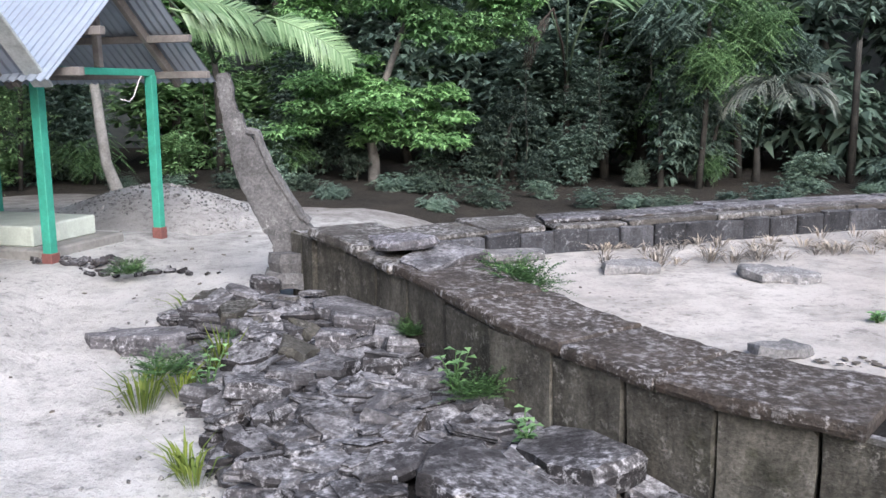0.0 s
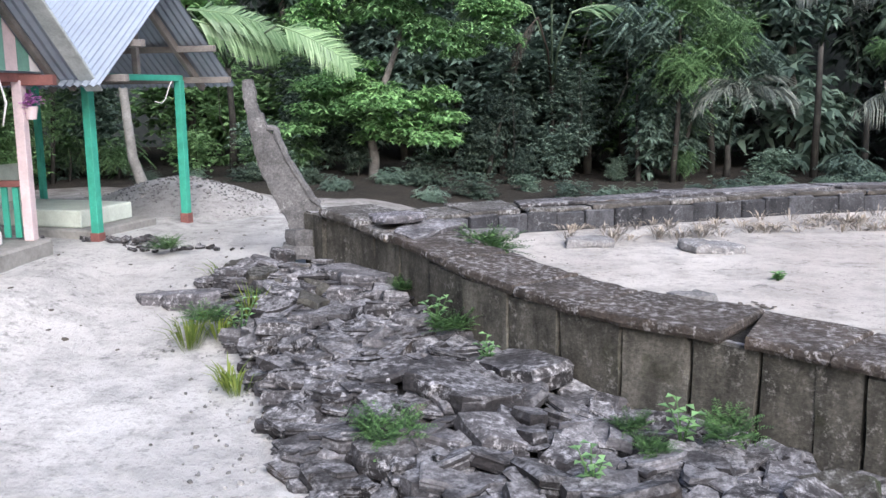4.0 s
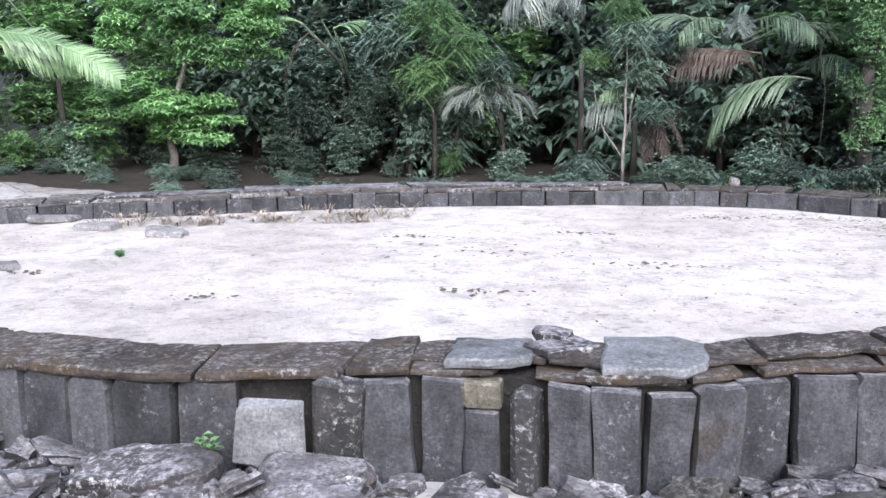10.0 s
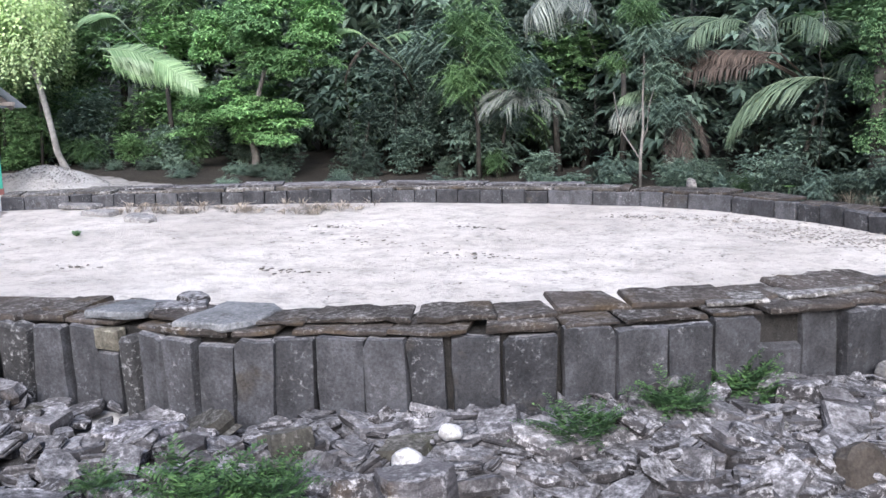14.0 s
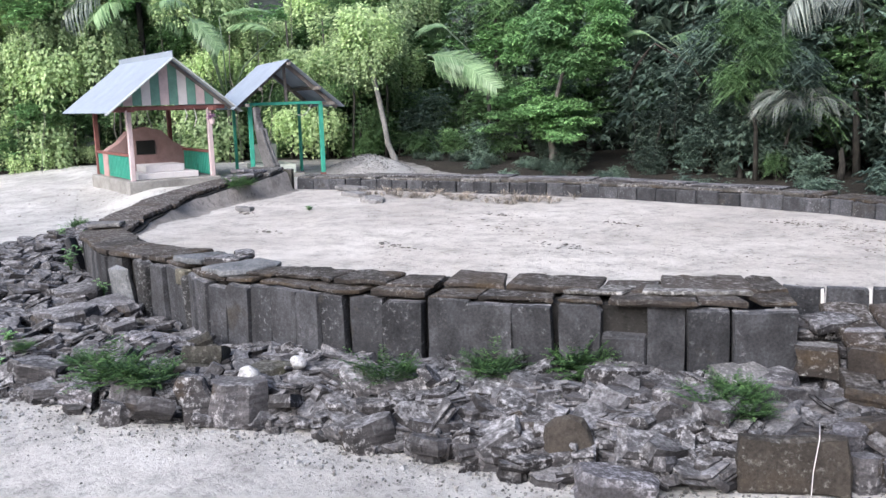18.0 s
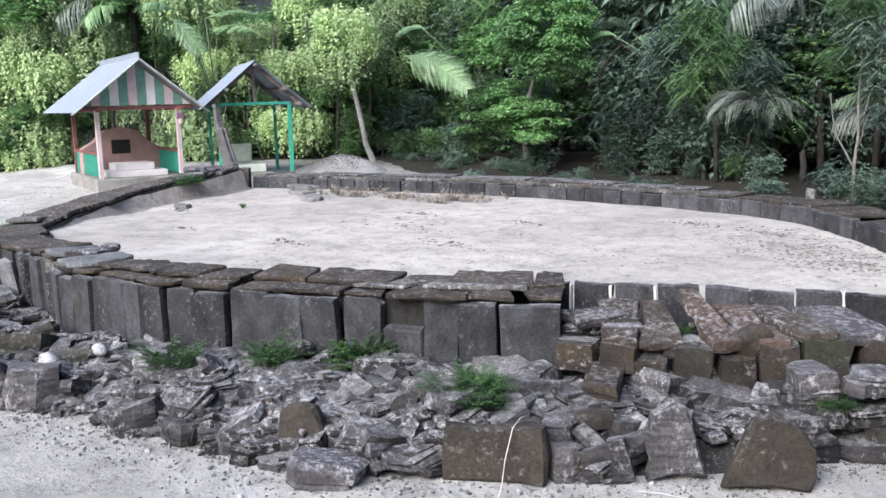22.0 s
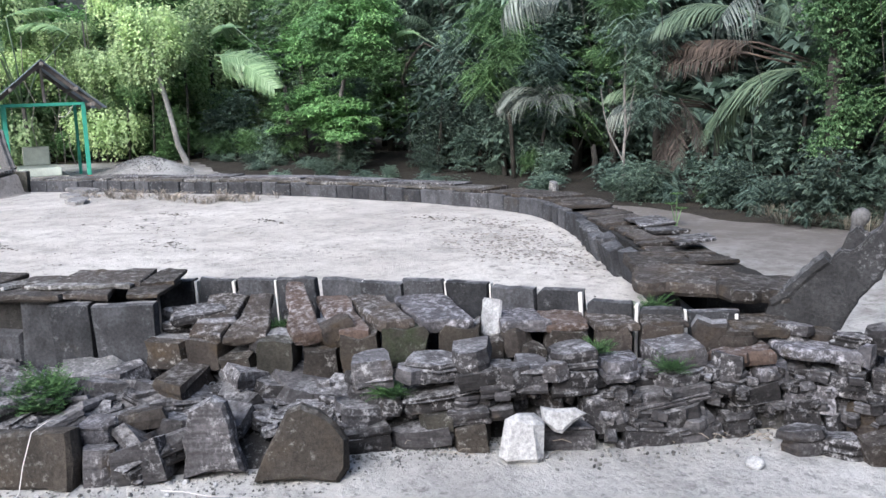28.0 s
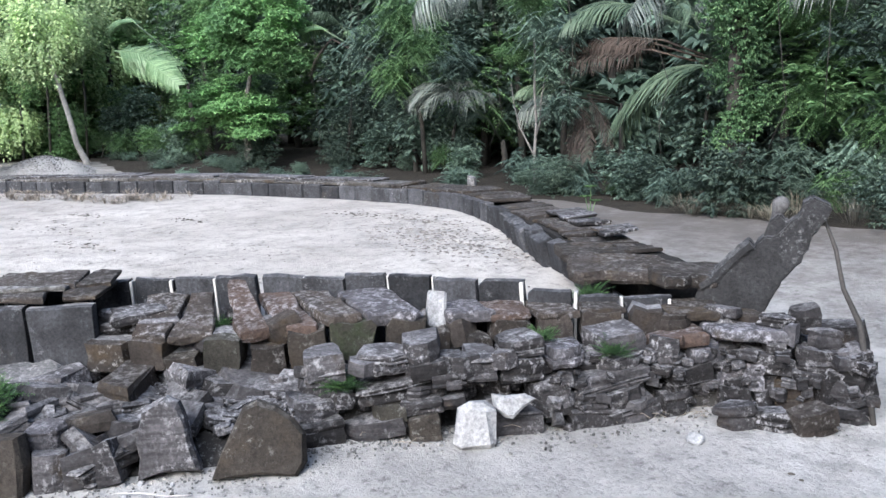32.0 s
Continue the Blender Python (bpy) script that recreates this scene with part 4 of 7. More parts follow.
# small stones stacked in the void where the standing wall breaks off
for x, y, z, w, d in ((10.02, 4.1, 0.2, 0.3, 0.22), (10.06, 4.06, 0.27, 0.22, 0.2), (9.98, 4.14, 0.33, 0.26, 0.2), (10.06, 4.16, 0.385, 0.2, 0.16), (10.14, 4.22, 0.3, 0.18, 0.2), (9.94, 4.2, 0.42, 0.26, 0.24), (9.9, 4.0, 0.2, 0.24, 0.2), (9.86, 4.02, 0.27, 0.28, 0.2), (9.93, 4.03, 0.34, 0.22, 0.18), (9.85, 4.06, 0.41, 0.28, 0.22), (9.92, 4.08, 0.48, 0.3, 0.24), (10.08, 4.14, 0.45, 0.22, 0.18)):
    place("filling_stone", flake_mesh("filling_stone", rect_outline(w, d, rng, 0.6), 0.055, M_RUB, rng, 0.02, 0.02), boat, pose(x, y, z, rng.uniform(-5, 5), rng.uniform(-5, 5), 48 + rng.uniform(-20, 20)))


def plate(name, outlines, thicks, axis, origin, mat, label, category, rims=()):
    """A carved upright plate: layers of given thickness with outlines in (along, height) from the origin, and rounded rims along an edge."""
    ax = Vector((*axis, 0)).normalized()
    nn = Vector((-ax.y, ax.x, 0))
    o = Vector(origin)
    bm = bmesh.new()
    for outline, thick in zip(outlines, thicks):
        fine = []
        for (a, z0), (c, z1) in zip(outline, outline[1:] + outline[:1]):
            n = max(1, round(math.hypot(c - a, z1 - z0) / 0.035))
            for k in range(n):
                fine.append((a + (c - a) * k / n + rng.uniform(-0.006, 0.006), z0 + (z1 - z0) * k / n + rng.uniform(-0.006, 0.006)))
        lay = bmesh.new()
        f = lay.faces.new([lay.verts.new(o + ax * s + Vector((0, 0, z)) - nn * thick / 2) for s, z in fine])
        r = bmesh.ops.extrude_face_region(lay, geom=[f])
        bmesh.ops.translate(lay, vec=nn * thick, verts=[v for v in r["geom"] if isinstance(v, bmesh.types.BMVert)])
        bmesh.ops.recalc_face_normals(lay, faces=lay.faces)
        bmesh.ops.bevel(lay, geom=[e for e in lay.edges if e.calc_face_angle(0) > 0.9], offset=0.01, segments=2, affect="EDGES")
        bmesh.ops.triangulate(lay, faces=lay.faces)
        me = bpy.data.meshes.new("layer")
        lay.to_mesh(me)
        lay.free()
        bm.from_mesh(me)
        bpy.data.meshes.remove(me)
    for pts, width, side in rims:
        path = []
        for (a, z0), (c, z1) in zip(pts, pts[1:]):
            path += [(a + (c - a) * k / 3, z0 + (z1 - z0) * k / 3) for k in range(3)]
        v, f = tube([o + ax * s + nn * side + Vector((0, 0, z - width * 0.3)) for s, z in path + [pts[-1]]], [width] * (len(path) + 1), 7, 0.12, rng)
        vs = [bm.verts.new(p) for p in v]
        for q in f:
            bm.faces.new([vs[k] for k in q])
    return tagged(new(name, bm_mesh(name, bm, mat)), label, category)


plate("stern_carving", [((0.524, 1.002), (0.448, 1.009), (0.427, 0.909), (0.406, 0.76), (0.378, 0.747), (0.349, 0.645), (0.25, 0.5), (0.2, 0.4), (0.14, 0.29), (0.06, 0.165), (0.0, 0.06), (-0.06, 0.0), (-0.11, -0.06), (-0.13, -0.2),
                          (0.17, -0.2), (0.214, -0.15), (0.22, -0.084), (0.271, -0.019), (0.309, 0.066), (0.348, 0.15), (0.405, 0.276), (0.441, 0.401), (0.475, 0.545), (0.5, 0.708), (0.521, 0.87))], [0.1],
      (-0.976, -0.217), (-1.45, 5.55, 0.70), M_CARVED, "tall curved grey stone stern post with a grooved edge", "carved stone",
      [([(0.349, 0.645), (0.289, 0.632), (0.263, 0.542), (0.215, 0.418), (0.157, 0.314), (0.079, 0.187), (0.019, 0.081), (-0.033, 0.038)], 0.026, y) for y in (-0.037, 0.037)])
plate("prow_carving", [((0.158, -0.19), (0.253, -0.017), (0.343, 0.091), (0.399, 0.225), (0.438, 0.284), (0.482, 0.349), (0.486, 0.386), (0.38, 0.435), (0.346, 0.394), (0.336, 0.353), (0.315, 0.324), (0.283, 0.3),
                         (0.218, 0.219), (0.157, 0.227), (0.11, 0.169), (-0.018, 0.053), (-0.099, -0.03), (-0.169, -0.07), (-0.2, -0.15), (-0.097, -0.19), (0.019, -0.19)),
                        ((0.15, 0.2), (0.157, 0.227), (0.191, 0.293), (0.232, 0.338), (0.267, 0.306), (0.3, 0.31), (0.26, 0.21))], [0.15, 0.07], (0.89, 0.45), (12.1, 6.43, 0.6), M_PROW,
      "carved dark stone prow with a forked head leaning outwards", "carved stone",
      [([(-0.16, -0.05), (-0.085, -0.005), (-0.02, 0.07), (0.05, 0.14), (0.1, 0.182)], 0.034, y) for y in (-0.055, 0.055)])
v, f = tube([(0, 0, -0.16), (0, 0, -0.02), (0, 0, 0.02), (0.002, 0, 0.05), (0.004, 0, 0.085), (0.0, 0, 0.11), (0, 0, 0.12)], [0.05, 0.04, 0.048, 0.06, 0.058, 0.035, 0.01], 10, 0.06, rng)
knob = place("carved_knob", mesh_of("carved_knob", v, f, M_CARVED, True), None, pose(12.255, 6.62, 0.92, 0, 12, 25) @ Matrix.Diagonal((0.75, 0.75, 0.8, 1)))
tagged(knob, "rounded grey stone knob behind the prow", "carved stone")


def stick():
    pts = [(12.93, 6.28, -0.02), (12.86, 6.36, 0.2), (12.77, 6.47, 0.42), (12.66, 6.52, 0.58), (12.58, 6.6, 0.76), (12.5, 6.64, 0.9)]
    v, f = tube(pts, [0.017, 0.016, 0.015, 0.013, 0.012, 0.008], 8, 0.2, rng)
    tagged(new("stick", mesh_of("stick", v, f, M_STICK, True)), "crooked weathered stick leaning on the prow", "stick")


stick()


# ---- rubble bank ----
rubble = thing("rubble_bank", "long heap of broken grey limestone slabs against the boat wall", "rubble")
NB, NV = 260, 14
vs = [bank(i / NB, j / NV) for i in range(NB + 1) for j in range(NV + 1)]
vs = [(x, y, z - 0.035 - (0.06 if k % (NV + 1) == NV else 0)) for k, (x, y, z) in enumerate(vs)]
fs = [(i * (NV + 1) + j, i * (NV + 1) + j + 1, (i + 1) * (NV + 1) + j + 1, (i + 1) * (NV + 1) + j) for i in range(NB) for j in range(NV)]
place("earth_bed", mesh_of("earth_bed", vs, fs, M_EARTH, True), rubble, None, "gritty earth between the stones, darkened for the shade in the gaps")
ROCKS = [rock_mesh("stone", 1, 1, 1, M_RUB, rng, rng.choice((5, 6, 7, 8))) for _ in range(18)]


BIG = ((10.47, 3.03, 0.3), (10.62, 3.12, 0.2), (10.33, 2.88, 0.2), (11.17, 4.0, 0.28), (11.25, 3.9, 0.25), (10.9, 3.68, 0.2), (10.03, 2.36, 0.26), (0.42, 2.66, 0.24))


def clear(x, y):
    return all(math.hypot(x - a, y - b) > r for a, b, r in BIG)


PLATES = [ledge_rock("stone", 1, 1, 1, M_CAPB if k in (3, 11, 19) else M_MOSSY if k in (7, 23) else M_PALECRUST if k == 16 else M_STAINED if k in (5, 27) else M_RUB, rng, rng.choice((1, 1, 2, 2, 3))) for k in range(30)]
for i in range(60):
    for j in range(5):
        u, v = (i + rng.uniform(0.05, 0.95)) / 60, 0.09 + 0.91 * ((j + rng.uniform(0.1, 0.95)) / 5) ** 0.9
        x, y, z = bank(u, v)
        if 0.735 < u < 0.885 and v > 0.45 or u > 0.885 and v > 0.55 or not clear(x, y):
            continue
        w = rng.choice((0.2, 0.24, 0.3, 0.36, 0.46)) * rng.uniform(0.8, 1.15) * (0.8 if v > 0.85 else 1.0) * (0.65 if u > 0.86 else 1.0)
        h = w * rng.choice((0.1, 0.13, 0.17, 0.22, 0.28)) if u < 0.3 else w * rng.uniform(0.13, 0.34)
        tilt = 9 if u < 0.3 else 13
        place("stone", rng.choice(PLATES if rng.random() < 0.8 else ROCKS), rubble, pose(x, y, z + h * 0.35, rng.gauss(0, tilt), rng.gauss(0, tilt), rng.uniform(0, 360)) @ Matrix.Diagonal((w, w * rng.uniform(0.55, 0.9), h, 1)))


def scatter(name, count, spot, size, mats, label, parent=None, category="", flat=(0.3, 0.7), pool=None, tumble=20):
    """Many small loose stones in one mesh."""
    vs, fs = [], []
    for _ in range(count):
        x, y, z = spot()
        w = rng.uniform(*size)
        m = pose(x, y, z, rng.gauss(0, tumble), rng.gauss(0, tumble), rng.uniform(0, 360)) @ Matrix.Diagonal((w, w * rng.uniform(0.45, 0.85), w * rng.uniform(*flat), 1))
        o, me = len(vs), rng.choice(pool or ROCKS)
        vs += [tuple(m @ v.co) for v in me.vertices]
        fs += [tuple(o + k for k in p.vertices) for p in me.polygons]
    return tagged(place(name, mesh_of(name, vs, fs, mats), parent, None, label), category=category, kind="stuff")


def bank_spot():
    u, v = rng.random(), rng.random() ** 0.9
    if 0.735 < u < 0.885:
        v *= 0.75
    elif u > 0.885:
        v *= 0.5
    x, y, z = bank(u, v)
    return (x, y, z + 0.01) if clear(x, y) else bank_spot()


def west_spot():
    x, y, z = bank(0.36 * rng.random(), rng.random() ** 0.8 * 0.97)
    return x, y, z + 0.03 + 0.03 * rng.random()


def mid_spot():
    x, y, z = bank(rng.uniform(0.32, 0.74), rng.random() ** 0.9 * 0.96)
    return x, y, z + 0.02 + 0.035 * rng.random()


scatter("plate_rest", 620, mid_spot, (0.14, 0.36), M_RUB_MANY, "thin broken plates strewn over the heap", rubble, flat=(0.12, 0.3), pool=PLATES, tumble=15)
scatter("rubble_rest", 2300, bank_spot, (0.08, 0.24), M_RUB_MANY, "broken stones filling the heap", rubble, flat=(0.16, 0.4), pool=PLATES, tumble=11)
scatter("plate_rest", 420, west_spot, (0.16, 0.36), M_RUB_MANY, "thin broken plates layered over the heap", rubble, flat=(0.1, 0.24), pool=PLATES, tumble=10)
scatter("gravel_fill", 1700, bank_spot, (0.02, 0.07), M_RUB_MANY, "small grey stone chips", rubble)


for i in range(60):      # tumbled plates at the end of the heap beside the prow
    x, y, z = bank(rng.uniform(0.875, 0.995), 0.6 * rng.random())
    w = rng.choice((0.12, 0.16, 0.2, 0.27)) * rng.uniform(0.85, 1.15)
    h = w * rng.uniform(0.2, 0.45)
    place("stone", rng.choice(PLATES), rubble, pose(x, y, z + 0.02, rng.gauss(0, 16), rng.gauss(0, 16), rng.uniform(0, 360)) @ Matrix.Diagonal((w, w * rng.uniform(0.55, 0.95), h, 1)))


def edge_spot():
    x, y, z = bank(rng.random(), 1 + abs(rng.gauss(0, 0.16)))
    return x, y, ground_z(x, y) + 0.005


scatter("gravel_spill", 620, edge_spot, (0.008, 0.036), M_GRIT, "stone crumbs strewn along the foot of the heap", rubble)



def grit_spot():
    x, y, z = bank(0.3 + 0.52 * rng.random(), 0.97 + abs(rng.gauss(0, 0.26)))
    return x, y, ground_z(x, y) + 0.002


scatter("grit", 3200, grit_spot, (0.006, 0.02), M_GRIT, "fine grey grit trodden into the sand below the heap", rubble, pool=ROCKS[:6])
scatter("pale_grit", 90, grit_spot, (0.015, 0.05), M_PALE, "pale stone chips strewn below the heap", rubble)

# the dry-stacked face below the prow: courses of long flat stones
stack = thing("stacked_wall", "dry-stacked face of flat weathered stones below the prow", "stone wall")
def stacked_stone(s0, s1, top, base, mat, lean=0.0, roll=0.0):
    """One stone of the face: its run along the foot line, its top and base heights, tilt along the face in degrees."""
    p, t = along(STACK, (s0 + s1) / 2, 0.3 * max(0.0, top - 0.05))
    w, h, d = s1 - s0, top - base, rng.uniform(0.2, 0.3)
    yaw = math.degrees(math.atan2(t.y, t.x))
    place("stone", ledge_rock("stone", w * 1.07, d, h * 1.08, mat, rng, rng.choice((1, 2, 2, 3)), True, True), stack, pose(p.x, p.y, (top + base) / 2, roll, -lean, yaw) @ pose(0, d / 2 - 0.03, 0))


for s0, s1, top, base, mat, lean in ((0.12, 0.32, 0.4, 0.27, M_RUB, 4), (0.35, 0.6, 0.4, 0.31, M_RUB, -2), (0.6, 0.79, 0.45, 0.36, M_RUB, 6), (0.63, 0.89, 0.36, 0.3, M_RUB, 10), (0.34, 0.74, 0.27, 0.19, M_RUB, 10),
                                     (0.73, 0.88, 0.31, 0.25, M_RUB, 4), (0.575, 0.735, 0.25, 0.18, M_RUB, -4), (0.785, 0.885, 0.28, 0.235, M_RUB, 0), (0.57, 0.76, 0.2, 0.13, M_RUB, 6), (0.76, 0.88, 0.195, 0.15, M_RUB, 0),
                                     (0.42, 0.59, 0.17, 0.09, M_MOSSY, 8), (0.28, 0.58, 0.1, 0.02, M_RUB, 9), (0.58, 0.755, 0.13, -0.03, M_BROWN, 4), (0.9, 1.045, 0.37, 0.265, M_RUB, -4), (1.07, 1.28, 0.355, 0.24, M_RUB, -2)):
    stacked_stone(s0, s1, top, base, mat, lean)
for s0, s1, top, base, mat, lean in ((1.075, 1.29, 0.43, 0.36, M_RUB, 4), (1.23, 1.41, 0.22, 0.07, M_RUB, 0), (0.96, 1.24, 0.12, 0.0, M_RUB, -3), (1.3, 1.545, 0.37, 0.29, M_PALECRUST, 0), (1.61, 1.845, 0.415, 0.33, M_RUB, 5),
                                     (1.575, 1.835, 0.32, 0.25, M_RUB, 3), (1.435, 1.83, 0.25, 0.165, M_RUB, 8), (1.44, 1.605, 0.16, 0.065, M_RUB, -3), (1.39, 1.61, 0.085, 0.0, M_RUB, -6), (1.6, 1.815, 0.16, 0.08, M_RUB, 6),
                                     (1.61, 1.865, 0.09, -0.02, M_RUB, 8), (0.02, 0.3, 0.2, 0.1, M_RUB, -4), (0.05, 0.3, 0.11, -0.02, M_RUB, 3)):
    stacked_stone(s0, s1, top, base, mat, lean)
for s0, s1, top, base, mat, lean in ((2.05, 2.25, 0.32, 0.23, M_PALECRUST, 4), (2.26, 2.53, 0.285, 0.2, M_RUB, -12), (2.35, 2.48, 0.345, 0.29, M_RUB, -6), (1.85, 2.05, 0.295, 0.215, M_RUB, -3), (1.94, 2.16, 0.225, 0.11, M_RUB, 5),
                                     (2.16, 2.41, 0.23, 0.115, M_PALECRUST, -4), (2.48, 2.72, 0.21, 0.165, M_RUB, -5), (2.53, 2.72, 0.31, 0.21, M_RUB, 0), (2.66, 2.84, 0.16, 0.06, M_RUB, -24), (2.43, 2.61, 0.15, -0.02, M_CAPB, 4),
                                     (2.17, 2.33, 0.12, 0.0, M_RUB, 6), (1.88, 2.03, 0.11, -0.02, M_RUB, 0), (2.62, 2.84, 0.07, -0.03, M_RUB, -4), (2.33, 2.45, 0.11, -0.02, M_RUB, 8), (2.7, 2.84, 0.25, 0.16, M_RUB, -8)):
    stacked_stone(s0, s1, top, base, mat, lean)
for s, inward, z, w, d, h, mat in ((2.65, 0.16, 0.36, 0.16, 0.15, 0.11, M_RUB), (2.49, 0.13, 0.38, 0.08, 0.1, 0.12, M_PALECRUST), (2.55, 0.28, 0.43, 0.16, 0.16, 0.15, M_RUB), (2.42, 0.22, 0.42, 0.18, 0.14, 0.07, M_RUB), (2.22, 0.3, 0.43, 0.18, 0.16, 0.1, M_RUB),
                                   (2.05, 0.3, 0.41, 0.22, 0.16, 0.1, M_CAPB), (2.76, 0.2, 0.25, 0.18, 0.2, 0.16, M_RUB), (2.16, -0.2, 0.06, 0.22, 0.17, 0.13, M_RUB), (2.38, -0.18, 0.04, 0.26, 0.18, 0.11, M_RUB), (2.62, -0.2, 0.06, 0.24, 0.2, 0.15, M_CAPB)):
    p, t = along(STACK, s, inward)
    place("stone", ledge_rock("stone", w * 1.1, d * 1.1, h * 0.85, mat, rng, rng.choice((2, 2, 3))), stack, pose(p.x, p.y, z, rng.gauss(0, 6), rng.gauss(0, 6), math.degrees(math.atan2(t.y, t.x)) + rng.uniform(-15, 15)))
def chinks():
    p, t = along(STACK, rng.uniform(1.3, 2.85), rng.uniform(0.0, 0.22))
    return p.x, p.y, 0.01 + 0.3 * rng.random()


scatter("chink_stones", 260, chinks, (0.04, 0.13), M_RUB_MANY, "small stones filling the chinks of the face", stack, flat=(0.25, 0.5), pool=PLATES, tumble=12)
for k in range(50):      # small stones packed behind and between
    p, t = along(STACK, rng.uniform(0.0, 2.8), rng.uniform(0.08, 0.22))
    w = rng.uniform(0.1, 0.22)
    place("stone", ledge_rock("stone", w, w * 0.8, w * rng.uniform(0.25, 0.5), M_RUB, rng, 1), stack, pose(p.x, p.y, rng.uniform(0.03, 0.36), rng.gauss(0, 8), rng.gauss(0, 8), rng.uniform(0, 360)))
# stones that stand out, each a loose stone of its own
LOOSE = [  # x, y, z, width, depth, height, tilt x, tilt y, turn, material, label
    (10.47, 3.03, 0.125, 0.49, 0.13, 0.29, -9, 0, 47.5, M_BROWN, "broad brown slab leaning upright against the heap"),
    (11.17, 4.0, 0.15, 0.44, 0.12, 0.34, -16, 2, 52, M_BROWN, "broad dark brown slab leaning upright against the heap"),
    (10.87, 3.72, 0.17, 0.26, 0.14, 0.36, -12, -6, 55, M_RUB, "grey upright block leaning against the heap"),
    (12.3, 6.2, 0.365, 0.4, 0.3, 0.06, -4, 3, 44, M_PALECRUST, "flat slab with a pale blue-grey crust below the prow"),
    (12.06, 5.93, 0.345, 0.28, 0.26, 0.075, -6, -4, 50, M_RUST, "flat rusty brown slab below the prow"),
    (12.43, 5.53, 0.02, 0.08, 0.07, 0.06, 0, 0, 10, M_PALE, "small white stone on the sand"),
    (10.03, 2.36, 0.04, 0.46, 0.3, 0.13, -6, 4, 55, M_PALECRUST, "pale-topped grey boulder at the foot of the heap"),
    (9.68, 2.38, 0.14, 0.25, 0.11, 0.29, -18, -10, 55, M_BROWN, "brown slab leaning upright in the heap"),
    (9.84, 2.88, 0.14, 0.25, 0.16, 0.26, -16, -4, 58, M_RUB, "dark upright block leaning in the heap"),
]
LOOSE += [
    (9.8, 3.52, 0.27, 0.34, 0.26, 0.05, 12, 4, 46, M_FLAT, "pale flat slab lying at the foot of the wall"),
    (8.04, 1.71, 0.265, 0.1, 0.085, 0.08, 8, 0, 20, M_CHALK, "white stone lying in the heap"),
    (7.99, 1.42, 0.23, 0.13, 0.11, 0.11, 10, 0, 60, M_CHALK, "white stone lying in the heap"),
    (5.3, 0.95, 0.15, 0.5, 0.4, 0.12, 6, -4, 10, M_RUB, "flat block lying before the boat wall"),
    (5.15, 1.3, 0.13, 0.55, 0.35, 0.13, 4, 3, 5, M_RUB, "layered flat boulder before the boat wall"),
    (4.45, 1.18, 0.16, 0.6, 0.35, 0.1, 4, -3, 8, M_RUB, "flat boulder before the boat wall"),
    (8.45, 2.0, 0.22, 0.42, 0.3, 0.08, 16, 3, 40, M_RUB, "smooth grey slab lying on the heap"),
    (0.05, 2.6, 0.24, 0.6, 0.4, 0.09, 5, -5, 140, M_RUB, "broad grey slab lying on the heap"),
    (0.3, 2.95, 0.22, 0.55, 0.32, 0.12, -10, 6, 120, M_RUB, "tilted grey slab against the boat wall"),
    (-0.85, 4.6, 0.36, 0.7, 0.5, 0.08, 3, 2, 130, M_RUB, "broad flat slab beside the stern"),
]
LOOSE += [
    (-1.65, 4.75, 0.26, 0.75, 0.5, 0.1, 3, 2, 150, M_RUB, "broad flat stone beside the stern"),
    (-2.15, 4.6, 0.16, 0.7, 0.45, 0.12, 4, 6, 160, M_RUB, "broad low stone at the edge of the heap"),
    (0.71, 5.92, 0.385, 0.42, 0.28, 0.07, 0, 2, 10, M_FLAT, "flat grey stone on the court sand"),
    (1.66, 5.7, 0.39, 0.5, 0.3, 0.08, 0, 3, -10, M_FLAT, "flat grey stone on the court sand"),
    (1.27, 3.95, 0.385, 0.3, 0.2, 0.06, 0, 2, 20, M_FLAT, "small flat stone on the court sand"),
    (-0.4, 4.52, 0.69, 0.52, 0.3, 0.045, 4, -5, 54, M_RUB, "thin dark broken slab tipped on the wall top"),
    (-0.66, 4.78, 0.735, 0.6, 0.34, 0.05, -2, 5, 112, M_PALECRUST, "thin pale broken slab lying on the wall top"),
    (-0.12, 6.3, 0.4, 0.55, 0.36, 0.06, 2, 3, 40, M_FLAT, "flat slab half sunk in the court sand"),
    (7.08, 9.5, 0.59, 0.13, 0.11, 0.1, 8, 6, 0, M_FLAT, "pale grey stone lying on the far wall"),
    (-1.47, 5.42, 0.44, 0.48, 0.3, 0.22, 0, 2, 12, M_CARVED, "squared block at the foot of the stern"),
]
